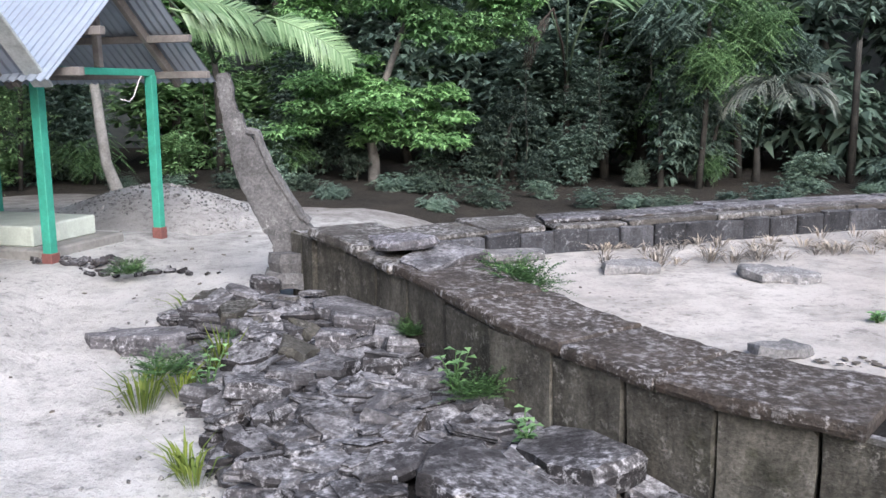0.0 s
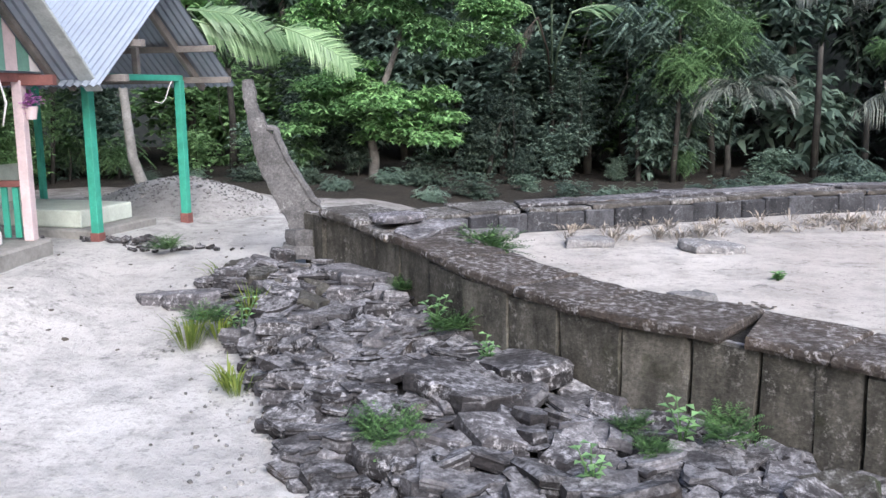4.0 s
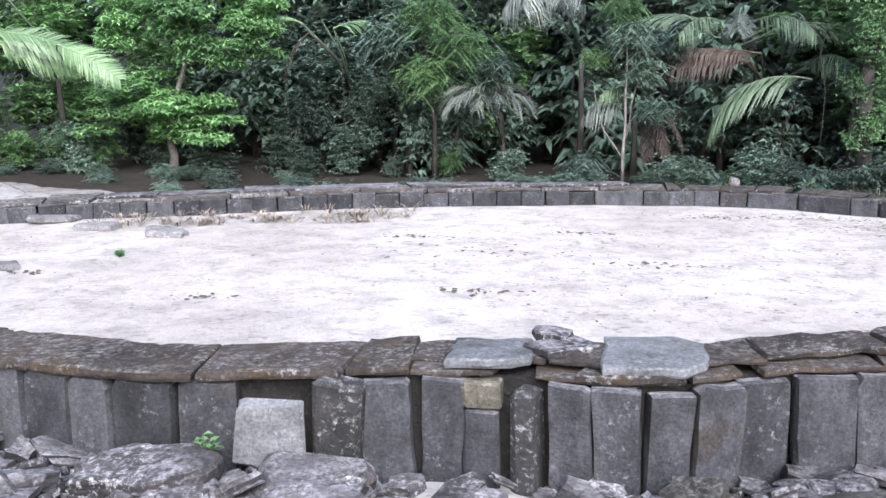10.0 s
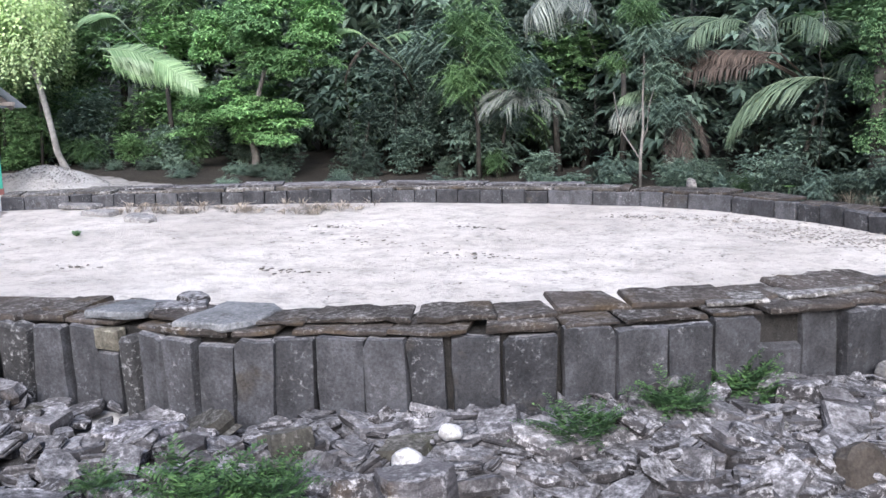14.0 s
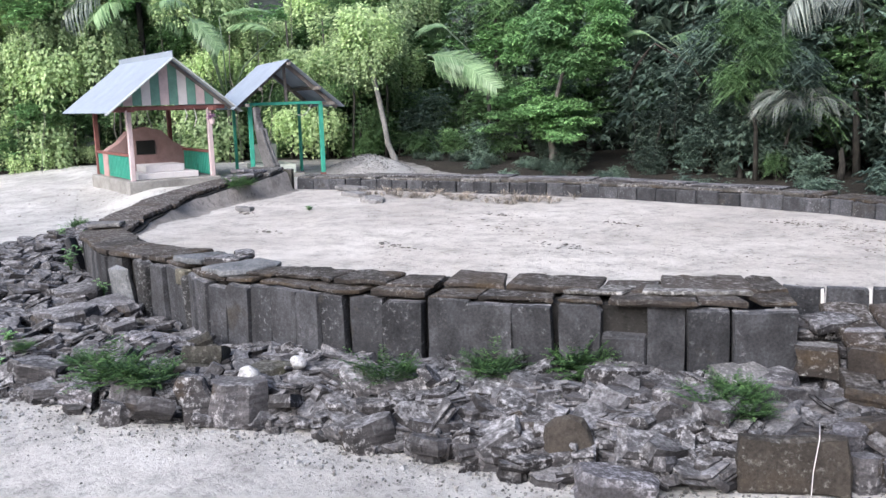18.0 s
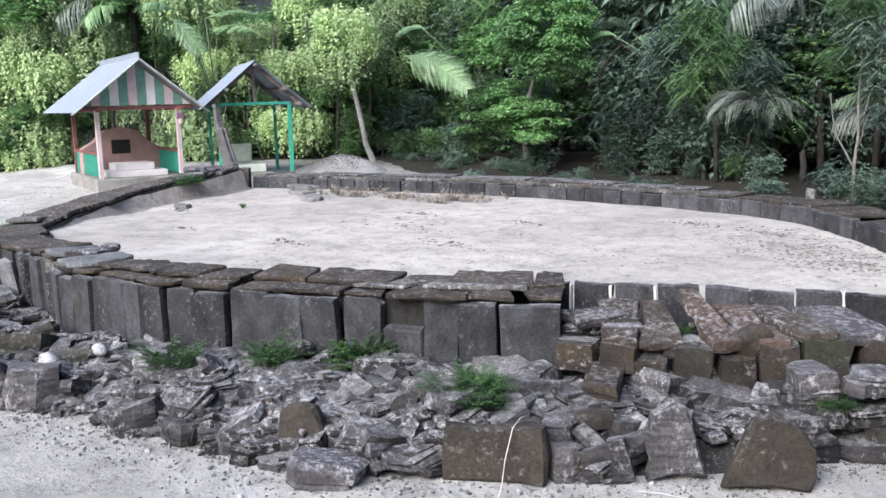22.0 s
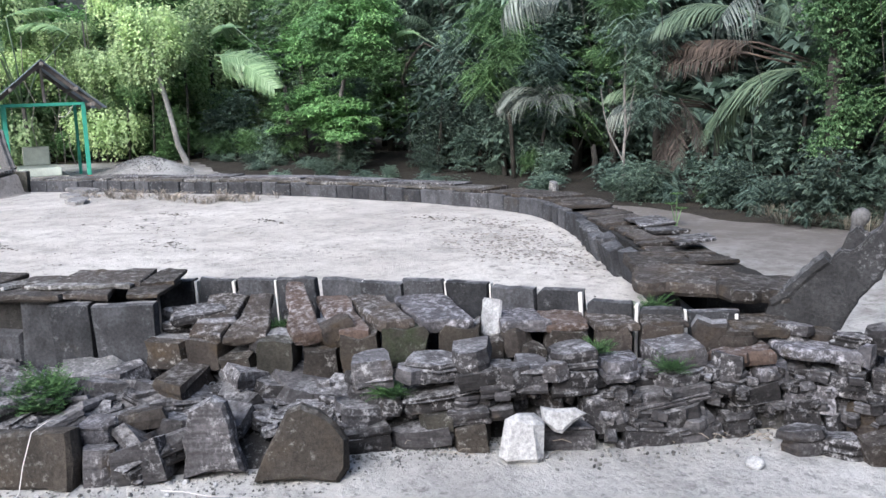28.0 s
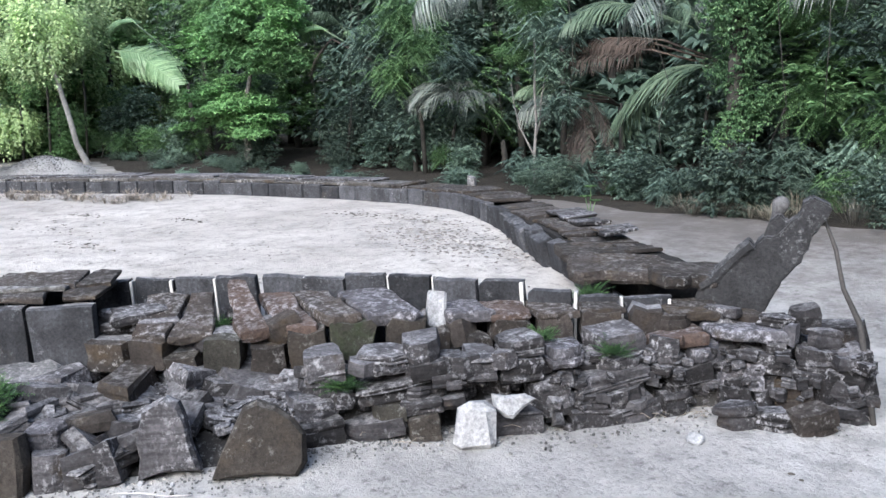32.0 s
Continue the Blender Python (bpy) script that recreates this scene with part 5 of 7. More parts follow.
LOOSE += [
    (-1.62, 5.2, 0.36, 0.22, 0.2, 0.12, -3, 4, 20, M_RUB, "squared block at the foot of the stern"),
    (-1.2, 4.86, 0.28, 0.28, 0.2, 0.16, 2, -4, 50, M_RUB, "squared block at the foot of the stern"),
    (12.75, 6.35, 0.13, 0.3, 0.25, 0.22, 8, 6, 30, M_RUB, "dark rough block at the foot of the prow"),
    (12.55, 6.7, 0.25, 0.32, 0.22, 0.2, 6, -6, 10, M_RUB, "dark rough block beside the prow"),
    (7.68, 0.74, 0.06, 0.2, 0.2, 0.13, -12, 8, 60, M_RUB, "grey block at the foot of the heap"),
    (7.86, 0.9, 0.1, 0.28, 0.3, 0.09, -38, 6, 55, M_RUB, "flat slab leaning on the foot of the heap"),
    (7.95, 1.12, 0.14, 0.22, 0.13, 0.3, -14, -16, 62, M_RUB, "pair of plates leaning against the heap"),
    (8.1, 1.32, 0.12, 0.34, 0.26, 0.25, -12, 4, 60, M_RUB, "big angular block at the foot of the heap"),
    (8.86, 1.74, 0.07, 0.31, 0.22, 0.15, -4, -12, 58, M_RUB, "wedge-shaped stone at the foot of the heap"),
    (9.03, 2.04, 0.07, 0.32, 0.26, 0.13, -5, 5, 52, M_RUB, "layered low stone at the foot of the heap"),
]
LOOSE += [
    (10.63, 3.3, 0.07, 0.16, 0.18, 0.17, -6, 2, 55, M_RUB, "dark squared block at the foot of the heap"),
    (10.72, 3.46, 0.07, 0.25, 0.2, 0.17, -8, -14, 58, M_RUB, "grey block leaning at the foot of the heap"),
    (10.5, 3.54, 0.19, 0.28, 0.17, 0.08, -10, -6, 50, M_CAPB, "flat brown stone lying on the heap"),
    (10.54, 3.33, 0.2, 0.17, 0.14, 0.09, 5, 4, 40, M_PALECRUST, "pale crusted stone wedged on a block"),
    (10.62, 3.66, 0.12, 0.24, 0.2, 0.16, -8, 4, 60, M_RUB, "grey block packed into the heap"),
    (9.84, 3.24, 0.2, 0.34, 0.2, 0.07, -8, 3, 53, M_RUST, "flat rusty brown stone lying beside a fern"),
    (9.16, 2.44, 0.11, 0.28, 0.24, 0.23, -8, 2, 60, M_RUB, "broad grey block at the foot of the heap"),
    (9.7, 2.72, 0.08, 0.27, 0.2, 0.16, -6, 6, 55, M_RUB, "grey block packed into the heap"),
]
LOOSE += [
    (9.72, 3.05, 0.24, 0.24, 0.2, 0.07, -10, 4, 50, M_RUB, "flat stone lying on a block of the heap"),
    (8.7, 1.94, 0.14, 0.32, 0.24, 0.07, -8, -4, 56, M_RUB, "flat plate lying on the heap"),
    (8.4, 1.96, 0.17, 0.18, 0.14, 0.16, -10, 20, 50, M_RUST, "brown tilted stone in the heap"),
    (8.07, 1.78, 0.17, 0.26, 0.2, 0.09, -8, -10, 50, M_RUB, "flat stone lying on the heap"),
    (6.68, 0.5, 0.12, 0.4, 0.3, 0.1, -8, 8, 40, M_RUB, "layered flat stone at the foot of the heap"),
]
for x, y, z, w, d, h, tx, ty, tz, mat, label in LOOSE:
    if h > 1.5 * d:      # a slab standing on edge: wide foot, worn shoulders
        top = rng.uniform(0.45, 0.75)
        shape = [(-0.5, -0.5), (-0.2, -0.5), (0.15, -0.52), (0.5, -0.5), (0.52, -0.2), (0.46, 0.12), (top * 0.62, 0.38), (top * 0.3, 0.5), (-top * 0.25, 0.48), (-top * 0.6, 0.36), (-0.47, 0.0), (-0.5, -0.25)]
        if 0.4 < w < 0.48:    # one side sloping, the other shoulder rounded
            shape = [(-0.5, -0.5), (0.0, -0.52), (0.45, -0.48), (0.5, -0.3), (0.5, 0.05), (0.43, 0.28), (0.24, 0.46), (0.0, 0.5), (-0.14, 0.45), (-0.28, 0.18), (-0.41, -0.15)]
        if w > 0.48:     # an oblong one with square shoulders
            shape = [(-0.5, -0.5), (-0.1, -0.5), (0.3, -0.5), (0.5, -0.48), (0.5, 0.0), (0.49, 0.42), (0.3, 0.5), (0.0, 0.46), (-0.2, 0.48), (-0.47, 0.44), (-0.5, 0.0)]
        me = flake_mesh("stone", [(p * w, q * h) for p, q in shape], d, mat, rng, 0.018, 0.022, -d / 2)
        ob = place("stone", me, None, pose(x, y, z, tx, ty, tz) @ pose(0, 0, 0, 90, 0, 0))
    elif h < 0.35 * d:
        ob = place("stone", flake_mesh("stone", rect_outline(w, d, rng, 0.7), h, mat, rng, 0.03, 0.02, -h / 2), None, pose(x, y, z, tx, ty, tz))
    else:
        ob = place("stone", boulder_mesh("stone", w, d, h, mat, rng) if mat in (M_CHALK, M_PALE) else ledge_rock("stone", w, d, h, mat, rng, rng.choice((1, 2)), mat is not M_RUST), None, pose(x, y, z, tx, ty, tz))
    tagged(ob, label, "stone", "loose stones")
wedge = flake_mesh("stone", [(-0.115, 0.05), (-0.1, -0.015), (-0.03, -0.065), (0.0, -0.07), (0.06, -0.02), (0.115, 0.03), (0.07, 0.06), (-0.03, 0.045)], 0.09, M_CHALK, rng, 0.008, 0.016, -0.05)
tagged(place("stone", wedge, None, pose(11.77, 5.02, 0.17, -14, 6, 52) @ pose(0, 0, 0, 90, 0, 0)), "white chipped wedge of limestone lodged in the stack", "stone", "loose stones")
lump = chip_mesh("stone", 0.2, 0.16, 0.23, M_CHALK, rng, 0.026, 0.04, 0.12)
tagged(place("stone", lump, None, pose(11.68, 4.83, -0.01, -6, 8, 48)), "white limestone lump at the foot of the stack", "stone", "loose stones")
ob = place("stone", chip_mesh("stone", 0.1, 0.09, 0.19, M_CHALK, rng, 0.012, 0.012), None, pose(11.1, 5.16, 0.4, -30, 6, 52))
tagged(ob, "white squared stone set among the fallen blocks", "stone", "loose stones")


# ---- forest ----
def leaf_arrays(c, d, n, length, width, droop):
    """Verts of folded leaves: c bases, d directions, n normals."""
    s = np.cross(d, n)
    s /= np.linalg.norm(s, axis=1, keepdims=True) + 1e-9
    L, W = length[:, None], width[:, None]
    mid = c + d * L * 0.5
    tip = c + d * L - np.array([0, 0, 1.0]) * (L * droop)
    return np.stack([c, mid + s * W / 2 + n * W * 0.12, tip, mid - s * W / 2 + n * W * 0.12], 1).reshape(-1, 3)


def leaf_mesh(name, verts, mat):
    k = len(verts) // 4
    me = bpy.data.meshes.new(name)
    me.vertices.add(len(verts))
    me.vertices.foreach_set("co", np.asarray(verts, np.float32).ravel())
    me.loops.add(4 * k)
    me.loops.foreach_set("vertex_index", np.arange(4 * k, dtype=np.int32))
    me.polygons.add(k)
    me.polygons.foreach_set("loop_start", np.arange(0, 4 * k, 4, dtype=np.int32))
    me.materials.append(mat)
    me.update(calc_edges=True)
    return me


nr = np.random.RandomState(11)


def unit(a):
    return a / (np.linalg.norm(a, axis=1, keepdims=True) + 1e-9)


def crown_mesh(name, mat, clusters, per, leaf, wid, spread, droop, squash=0.75, lumps=7):
    """A ragged crown about 1 m in radius, of leaf whorls gathered in lumps."""
    lc = unit(nr.normal(size=(lumps, 3))) * nr.uniform(0.25, 0.75, (lumps, 1))
    c = lc[nr.randint(0, lumps, clusters)] + nr.normal(size=(clusters, 3)) * 0.24
    c[:, 2] *= squash
    base = np.repeat(c, per, 0)
    out = unit(np.repeat(c, per, 0) + np.array([0, 0, 0.25]))
    a = nr.uniform(0, 2 * np.pi, len(base))
    ring = np.stack([np.cos(a), np.sin(a), nr.uniform(-0.35, 0.45, len(base))], 1)
    d = unit(ring + out * spread)
    n = unit(np.array([0, 0, 1.0]) + nr.normal(size=d.shape) * 0.35)
    base = base + d * 0.015
    return leaf_mesh(name, leaf_arrays(base, d, n, nr.uniform(0.7, 1.15, len(base)) * leaf, nr.uniform(0.8, 1.1, len(base)) * wid, droop), mat)


def curtain_mesh(name, mat, strands, per, leaf, high):
    """Hanging creepers: strands of small leaves over a bulging front."""
    a = nr.uniform(0, 2 * np.pi, strands)
    r = np.sqrt(nr.uniform(0.1, 1, strands))
    top = np.stack([np.cos(a) * r, np.sin(a) * r, nr.uniform(0.1, 0.5, strands) * high], 1)
    k = np.tile(np.arange(per), strands)
    base = np.repeat(top, per, 0)
    base[:, 2] -= k / per * np.repeat(nr.uniform(0.4, 1.0, strands), per) * high
    base[:, :2] *= (1 - 0.35 * np.abs(base[:, 2:3] / high) ** 2)
    base += nr.normal(size=base.shape) * 0.05
    d = unit(np.stack([base[:, 0], base[:, 1], np.full(len(base), -0.5)], 1) + nr.normal(size=base.shape) * 0.5)
    n = unit(np.stack([base[:, 0], base[:, 1], np.full(len(base), 0.9)], 1) + nr.normal(size=base.shape) * 0.3)
    return leaf_mesh(name, leaf_arrays(base, d, n, nr.uniform(0.7, 1.2, len(base)) * leaf, nr.uniform(0.7, 1.0, len(base)) * leaf * 0.8, 0.1), mat)


def layered_mesh(name, mat, layers, clusters, per, leaf, wid, droop):
    """A crown of flat leafy storeys, each a drooping disc of leaf whorls."""
    k = nr.randint(0, layers, clusters)
    cen = np.stack([nr.uniform(-0.45, 0.45, layers), nr.uniform(-0.45, 0.45, layers), np.linspace(-0.55, 0.6, layers)], 1)
    rad = nr.uniform(0.38, 0.62, layers)
    a, q = nr.uniform(0, 2 * np.pi, clusters), np.sqrt(nr.uniform(0.02, 1, clusters))
    r = rad[k] * q
    c = cen[k] + np.stack([np.cos(a) * r, np.sin(a) * r, -0.2 * q ** 2 + nr.normal(size=clusters) * 0.085], 1)
    base = np.repeat(c, per, 0)
    b = nr.uniform(0, 2 * np.pi, len(base))
    d = unit(np.stack([np.cos(b), np.sin(b), nr.uniform(-0.35, 0.55, len(base))], 1))
    n = unit(np.array([0, 0, 1.0]) + nr.normal(size=d.shape) * 0.3)
    return leaf_mesh(name, leaf_arrays(base, d, n, nr.uniform(0.7, 1.15, len(base)) * leaf, nr.uniform(0.8, 1.1, len(base)) * wid, droop), mat)


def pinnate_mesh(name, mat, sprays, pairs, rachis, leaf, wid):
    """A crown of long compound leaves, each a rib with two rows of leaflets."""
    c = unit(nr.normal(size=(sprays, 3))) * nr.uniform(0.15, 0.85, (sprays, 1))
    c[:, 2] *= 0.8
    a = nr.uniform(0, 2 * np.pi, sprays)
    d0 = unit(np.stack([np.cos(a), np.sin(a), nr.uniform(-0.9, 0.25, sprays)], 1))
    t = np.tile(np.repeat(np.linspace(0.12, 1, pairs), 2), sprays)
    D = np.repeat(d0, 2 * pairs, 0)
    base = np.repeat(c, 2 * pairs, 0) + D * t[:, None] * rachis - np.array([0, 0, 1.0]) * (t ** 2)[:, None] * rachis * 0.3
    side = unit(np.cross(D, np.array([0, 0, 1.0]))) * np.tile([1.0, -1.0], sprays * pairs)[:, None]
    d = unit(side + D * 0.6 + np.array([0, 0, -0.25]))
    n = unit(np.array([0, 0, 1.0]) + nr.normal(size=d.shape) * 0.2)
    return leaf_mesh(name, leaf_arrays(base, d, n, (1 - 0.4 * t ** 3) * leaf, np.full(len(base), wid), 0.15), mat)


CROWN = {
    "storey": [layered_mesh("crown", M_BRIGHT, 5, 470, 8, 0.145, 0.052, 0.4) for _ in range(3)],
    "pinnate": [pinnate_mesh("crown", M_DEEP, 210, 9, 0.42, 0.13, 0.04) for _ in range(3)],
    "feather": [pinnate_mesh("crown", M_LEAF, 190, 10, 0.5, 0.12, 0.03) for _ in range(2)],
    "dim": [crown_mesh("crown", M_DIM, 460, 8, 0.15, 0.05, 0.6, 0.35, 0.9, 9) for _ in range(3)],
    "broadleaf": [crown_mesh("crown", M_LEAF, 130, 7, 0.3, 0.12, 0.6, 0.4, 0.9, 6) for _ in range(2)],
    "ivy": [crown_mesh("crown", M_IVY, 420, 6, 0.12, 0.09, 0.5, 0.5, 1.0, 9) for _ in range(2)],
    "green": [crown_mesh("crown", M_LEAF, 420, 9, 0.15, 0.05, 0.5, 0.15) for _ in range(3)],
    "bright": [crown_mesh("crown", M_BRIGHT, 430, 9, 0.15, 0.05, 0.4, 0.2, 0.6) for _ in range(2)],
    "deep": [crown_mesh("crown", M_DEEP, 460, 8, 0.16, 0.055, 0.6, 0.25, 0.9, 9) for _ in range(3)],
    "broad": [crown_mesh("crown", M_DEEP, 150, 8, 0.28, 0.1, 0.6, 0.35, 0.9, 6) for _ in range(2)],
    "vine": [curtain_mesh("crown", M_VINE, 120, 22, 0.115, 1.25) for _ in range(3)],
    "fine": [crown_mesh("crown", M_LEAF, 420, 8, 0.1, 0.025, 0.5, 0.3) for _ in range(2)],
}


def add_crown(tree, kind, x, y, z, r, tall=1.0):
    return place("crown", rng.choice(CROWN[kind]), tree, pose(x, y, z, 0, 0, rng.uniform(0, 360)) @ Matrix.Diagonal((r, r, r * tall, 1)))


def limb(tree, name, pts, radii, mat):
    v, f = tube(pts, radii, 7, 0.12, rng)
    return place(name, mesh_of(name, v, f, mat, True), tree)


def forest_tree(x, y, high, kinds, label, r=1.0, bark=None, group="forest edge trees", trunk_r=0.06, low=1.0):
    z = ground_z(x, y)
    tree = thing("tree", label, "tree", pose(x, y, z), group)
    dx, dy = rng.uniform(-0.3, 0.3), rng.uniform(-0.3, 0.3)
    limb(tree, "trunk", [(0, 0, -0.05), (dx * 0.3, dy * 0.3, high * 0.35), (dx, dy, high * 0.8)], [trunk_r * 1.3, trunk_r, trunk_r * 0.5], bark or M_BARK)
    k = max(1, round((high - low) / (r * 0.95)))
    for i in range(k):
        h = low + (i + 0.5) * (high - low) / k
        a = rng.uniform(0, 6.28)
        add_crown(tree, kinds[min(len(kinds) - 1, int(i * len(kinds) / k))], dx * h / high + math.cos(a) * r * 0.35, dy * h / high + math.sin(a) * r * 0.35, h, r * rng.uniform(0.85, 1.15))
    return tree


RIM = [(-13.5, -4.0), (-12.9, 2.0), (-11.4, 6.2), (-8.8, 10.0), (-6.2, 11.4), (-3.0, 12.6), (0, 13.0), (3.0, 13.2), (5.6, 13.2), (7.2, 12.6), (8.6, 11.6), (11.0, 11.6), (14.0, 11.8), (19.0, 10.5)]


def rim_rows():
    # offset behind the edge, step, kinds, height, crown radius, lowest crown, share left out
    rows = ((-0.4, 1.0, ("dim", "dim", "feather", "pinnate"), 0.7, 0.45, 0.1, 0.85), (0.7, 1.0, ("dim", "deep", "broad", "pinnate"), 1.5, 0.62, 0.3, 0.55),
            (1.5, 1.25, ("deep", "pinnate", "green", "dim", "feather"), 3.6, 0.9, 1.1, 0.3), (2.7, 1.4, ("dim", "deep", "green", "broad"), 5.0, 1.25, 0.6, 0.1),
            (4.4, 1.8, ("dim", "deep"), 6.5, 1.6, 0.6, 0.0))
    for off, step, kinds, high, r, low, out in rows:
        pts = resample(RIM, step)
        for a, b in zip(pts, pts[1:]):
            t = Vector((b[0] - a[0], b[1] - a[1], 0)).normalized()
            x, y = a[0] - t.y * off + rng.uniform(-0.35, 0.35), a[1] + t.x * off + rng.uniform(-0.4, 0.4)
            # paler leaf kinds to the west stand in for the sunlight there
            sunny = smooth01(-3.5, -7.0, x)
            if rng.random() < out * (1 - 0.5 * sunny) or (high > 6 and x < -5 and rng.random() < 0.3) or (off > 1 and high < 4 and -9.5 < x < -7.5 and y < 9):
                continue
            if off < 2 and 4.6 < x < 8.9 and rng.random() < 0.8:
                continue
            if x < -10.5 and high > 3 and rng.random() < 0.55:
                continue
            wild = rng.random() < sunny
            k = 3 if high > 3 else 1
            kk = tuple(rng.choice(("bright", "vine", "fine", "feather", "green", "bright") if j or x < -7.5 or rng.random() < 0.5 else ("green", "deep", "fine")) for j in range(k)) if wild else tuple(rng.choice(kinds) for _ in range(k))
            if high < 1.0:
                bush = thing("shrub", "low leafy shrub at the forest edge", "shrub", pose(x, y, ground_z(x, y)), "forest edge shrubs")
                limb(bush, "stem", [(0, 0, -0.03), (0.02, 0.03, 0.15), (0.05, 0.0, 0.35)], [0.02, 0.015, 0.008], M_BARK)
                add_crown(bush, kk[0], 0, 0, 0.32, rng.uniform(0.3, 0.65), rng.uniform(0.7, 1.2))
                continue
            forest_tree(x, y, high * rng.uniform(0.8, 1.2), kk, "sunlit green forest tree hung with creepers" if wild else "dense dark green forest tree at the clearing edge", r * rng.uniform(0.8, 1.2), low=low, trunk_r=0.025 + 0.01 * high)


rim_rows()
for i in range(9):
    x = -3.8 + i * 1.25 + rng.uniform(-0.25, 0.25)
    y = float(np.interp(x, [-4, -1, 2, 5, 7.5], [11.4, 12.3, 12.9, 13.4, 13.2])) + rng.uniform(-0.5, 0.8)
    bush = thing("shrub", "low dark shrub growing behind the boat wall", "shrub", pose(x, y, ground_z(x, y)), "shrubs behind the wall")
    limb(bush, "stem", [(0, 0, -0.03), (0.02, 0.03, 0.12), (0.05, 0.0, 0.28)], [0.016, 0.012, 0.007], M_BARK)
    add_crown(bush, rng.choice(("dim", "dim", "dim", "deep", "pinnate", "feather")), 0, 0, rng.uniform(0.2, 0.4), rng.uniform(0.25, 0.6), rng.uniform(0.7, 1.3))


for i in range(26):
    x = -5.2 + i * 0.52 + rng.uniform(-0.2, 0.2)
    y = float(np.interp(x, [-5, -3, 0, 3, 6, 8], [10.4, 10.3, 10.6, 11.2, 11.9, 11.9])) + rng.uniform(-0.4, 1.4)
    bush = thing("shrub", "low dark undergrowth behind the boat wall", "shrub", pose(x, y, ground_z(x, y)), "undergrowth behind the wall")
    limb(bush, "stem", [(0, 0, -0.03), (0.01, 0.02, 0.08), (0.03, 0.0, 0.16)], [0.012, 0.01, 0.006], M_BARK)
    add_crown(bush, rng.choice(("dim", "dim", "pinnate", "deep")), 0, 0, 0.12, rng.uniform(0.2, 0.38), rng.uniform(0.5, 0.9))


for x, y, r, high, kind in ((-7.2, 10.7, 0.5, 1.0, "bright"), (-6.6, 10.9, 0.45, 0.9, "fine"), (-7.9, 10.3, 0.6, 1.2, "fine"), (-8.5, 9.7, 0.6, 1.1, "green"), (-6.0, 11.2, 0.5, 0.9, "feather"), (-3.9, 11.3, 0.45, 0.9, "fine"), (-3.4, 11.6, 0.4, 1.0, "feather"), (-4.9, 11.4, 0.5, 0.9, "green"), (-9.3, 8.6, 0.6, 1.1, "bright"), (-9.8, 7.6, 0.6, 1.2, "fine")):
    bush = thing("shrub", "airy yellow-green shrub in the light of the clearing", "shrub", pose(x, y, ground_z(x, y)), "sunlit shrubs")
    limb(bush, "stem", [(0, 0, -0.03), (0.03, 0.03, 0.25), (0.05, 0.0, 0.5)], [0.02, 0.015, 0.008], M_BARK)
    add_crown(bush, kind, 0, 0, 0.45, r, high)


for i in range(18):
    x = 6.2 + i * 0.34 + rng.uniform(-0.1, 0.1)
    y = (11.9 if x < 8 else 11.75) + rng.uniform(-0.2, 0.5)
    bush = thing("shrub", "low dark undergrowth at the edge of the sand", "shrub", pose(x, y, ground_z(x, y)), "undergrowth behind the wall")
    limb(bush, "stem", [(0, 0, -0.03), (0.01, 0.02, 0.1), (0.03, 0.0, 0.2)], [0.012, 0.01, 0.006], M_BARK)
    add_crown(bush, rng.choice(("dim", "feather", "pinnate", "dim", "deep")), 0, 0, rng.uniform(0.15, 0.35), rng.uniform(0.24, 0.42), rng.uniform(0.7, 1.2))


def creeper_edge():
    for a, b in zip(resample(RIM[1:5], 0.8), resample(RIM[1:5], 0.8)[1:]):
        t = Vector((b[0] - a[0], b[1] - a[1], 0)).normalized()
        off = rng.uniform(-0.7, 0.2)
        x, y = a[0] - t.y * off, a[1] + t.x * off
        tree = thing("tree", "slim sunlit tree smothered in pale green creepers", "tree", pose(x, y, ground_z(x, y)), "creeper-hung trees")
        limb(tree, "trunk", [(0, 0, -0.05), (0.1, 0.05, 1.5), (0.05, 0.0, 3.4)], [0.035, 0.03, 0.02], M_BARK)
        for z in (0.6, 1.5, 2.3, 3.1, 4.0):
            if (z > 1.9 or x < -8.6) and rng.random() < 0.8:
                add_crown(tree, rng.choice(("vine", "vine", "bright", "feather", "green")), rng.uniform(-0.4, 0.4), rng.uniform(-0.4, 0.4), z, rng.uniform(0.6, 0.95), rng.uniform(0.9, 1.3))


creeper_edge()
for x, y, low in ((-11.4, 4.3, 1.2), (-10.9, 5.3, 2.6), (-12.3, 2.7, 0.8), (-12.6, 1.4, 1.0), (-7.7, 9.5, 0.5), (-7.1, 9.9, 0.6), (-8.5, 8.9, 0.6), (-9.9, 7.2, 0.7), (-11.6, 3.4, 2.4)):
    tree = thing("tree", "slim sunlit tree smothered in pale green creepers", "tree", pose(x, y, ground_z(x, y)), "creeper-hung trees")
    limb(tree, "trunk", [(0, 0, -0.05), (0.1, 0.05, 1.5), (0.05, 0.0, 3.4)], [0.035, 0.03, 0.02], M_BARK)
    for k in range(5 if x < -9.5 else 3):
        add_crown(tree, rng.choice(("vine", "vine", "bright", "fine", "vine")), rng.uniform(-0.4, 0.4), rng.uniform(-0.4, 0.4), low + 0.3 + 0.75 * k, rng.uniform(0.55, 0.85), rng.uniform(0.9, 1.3))


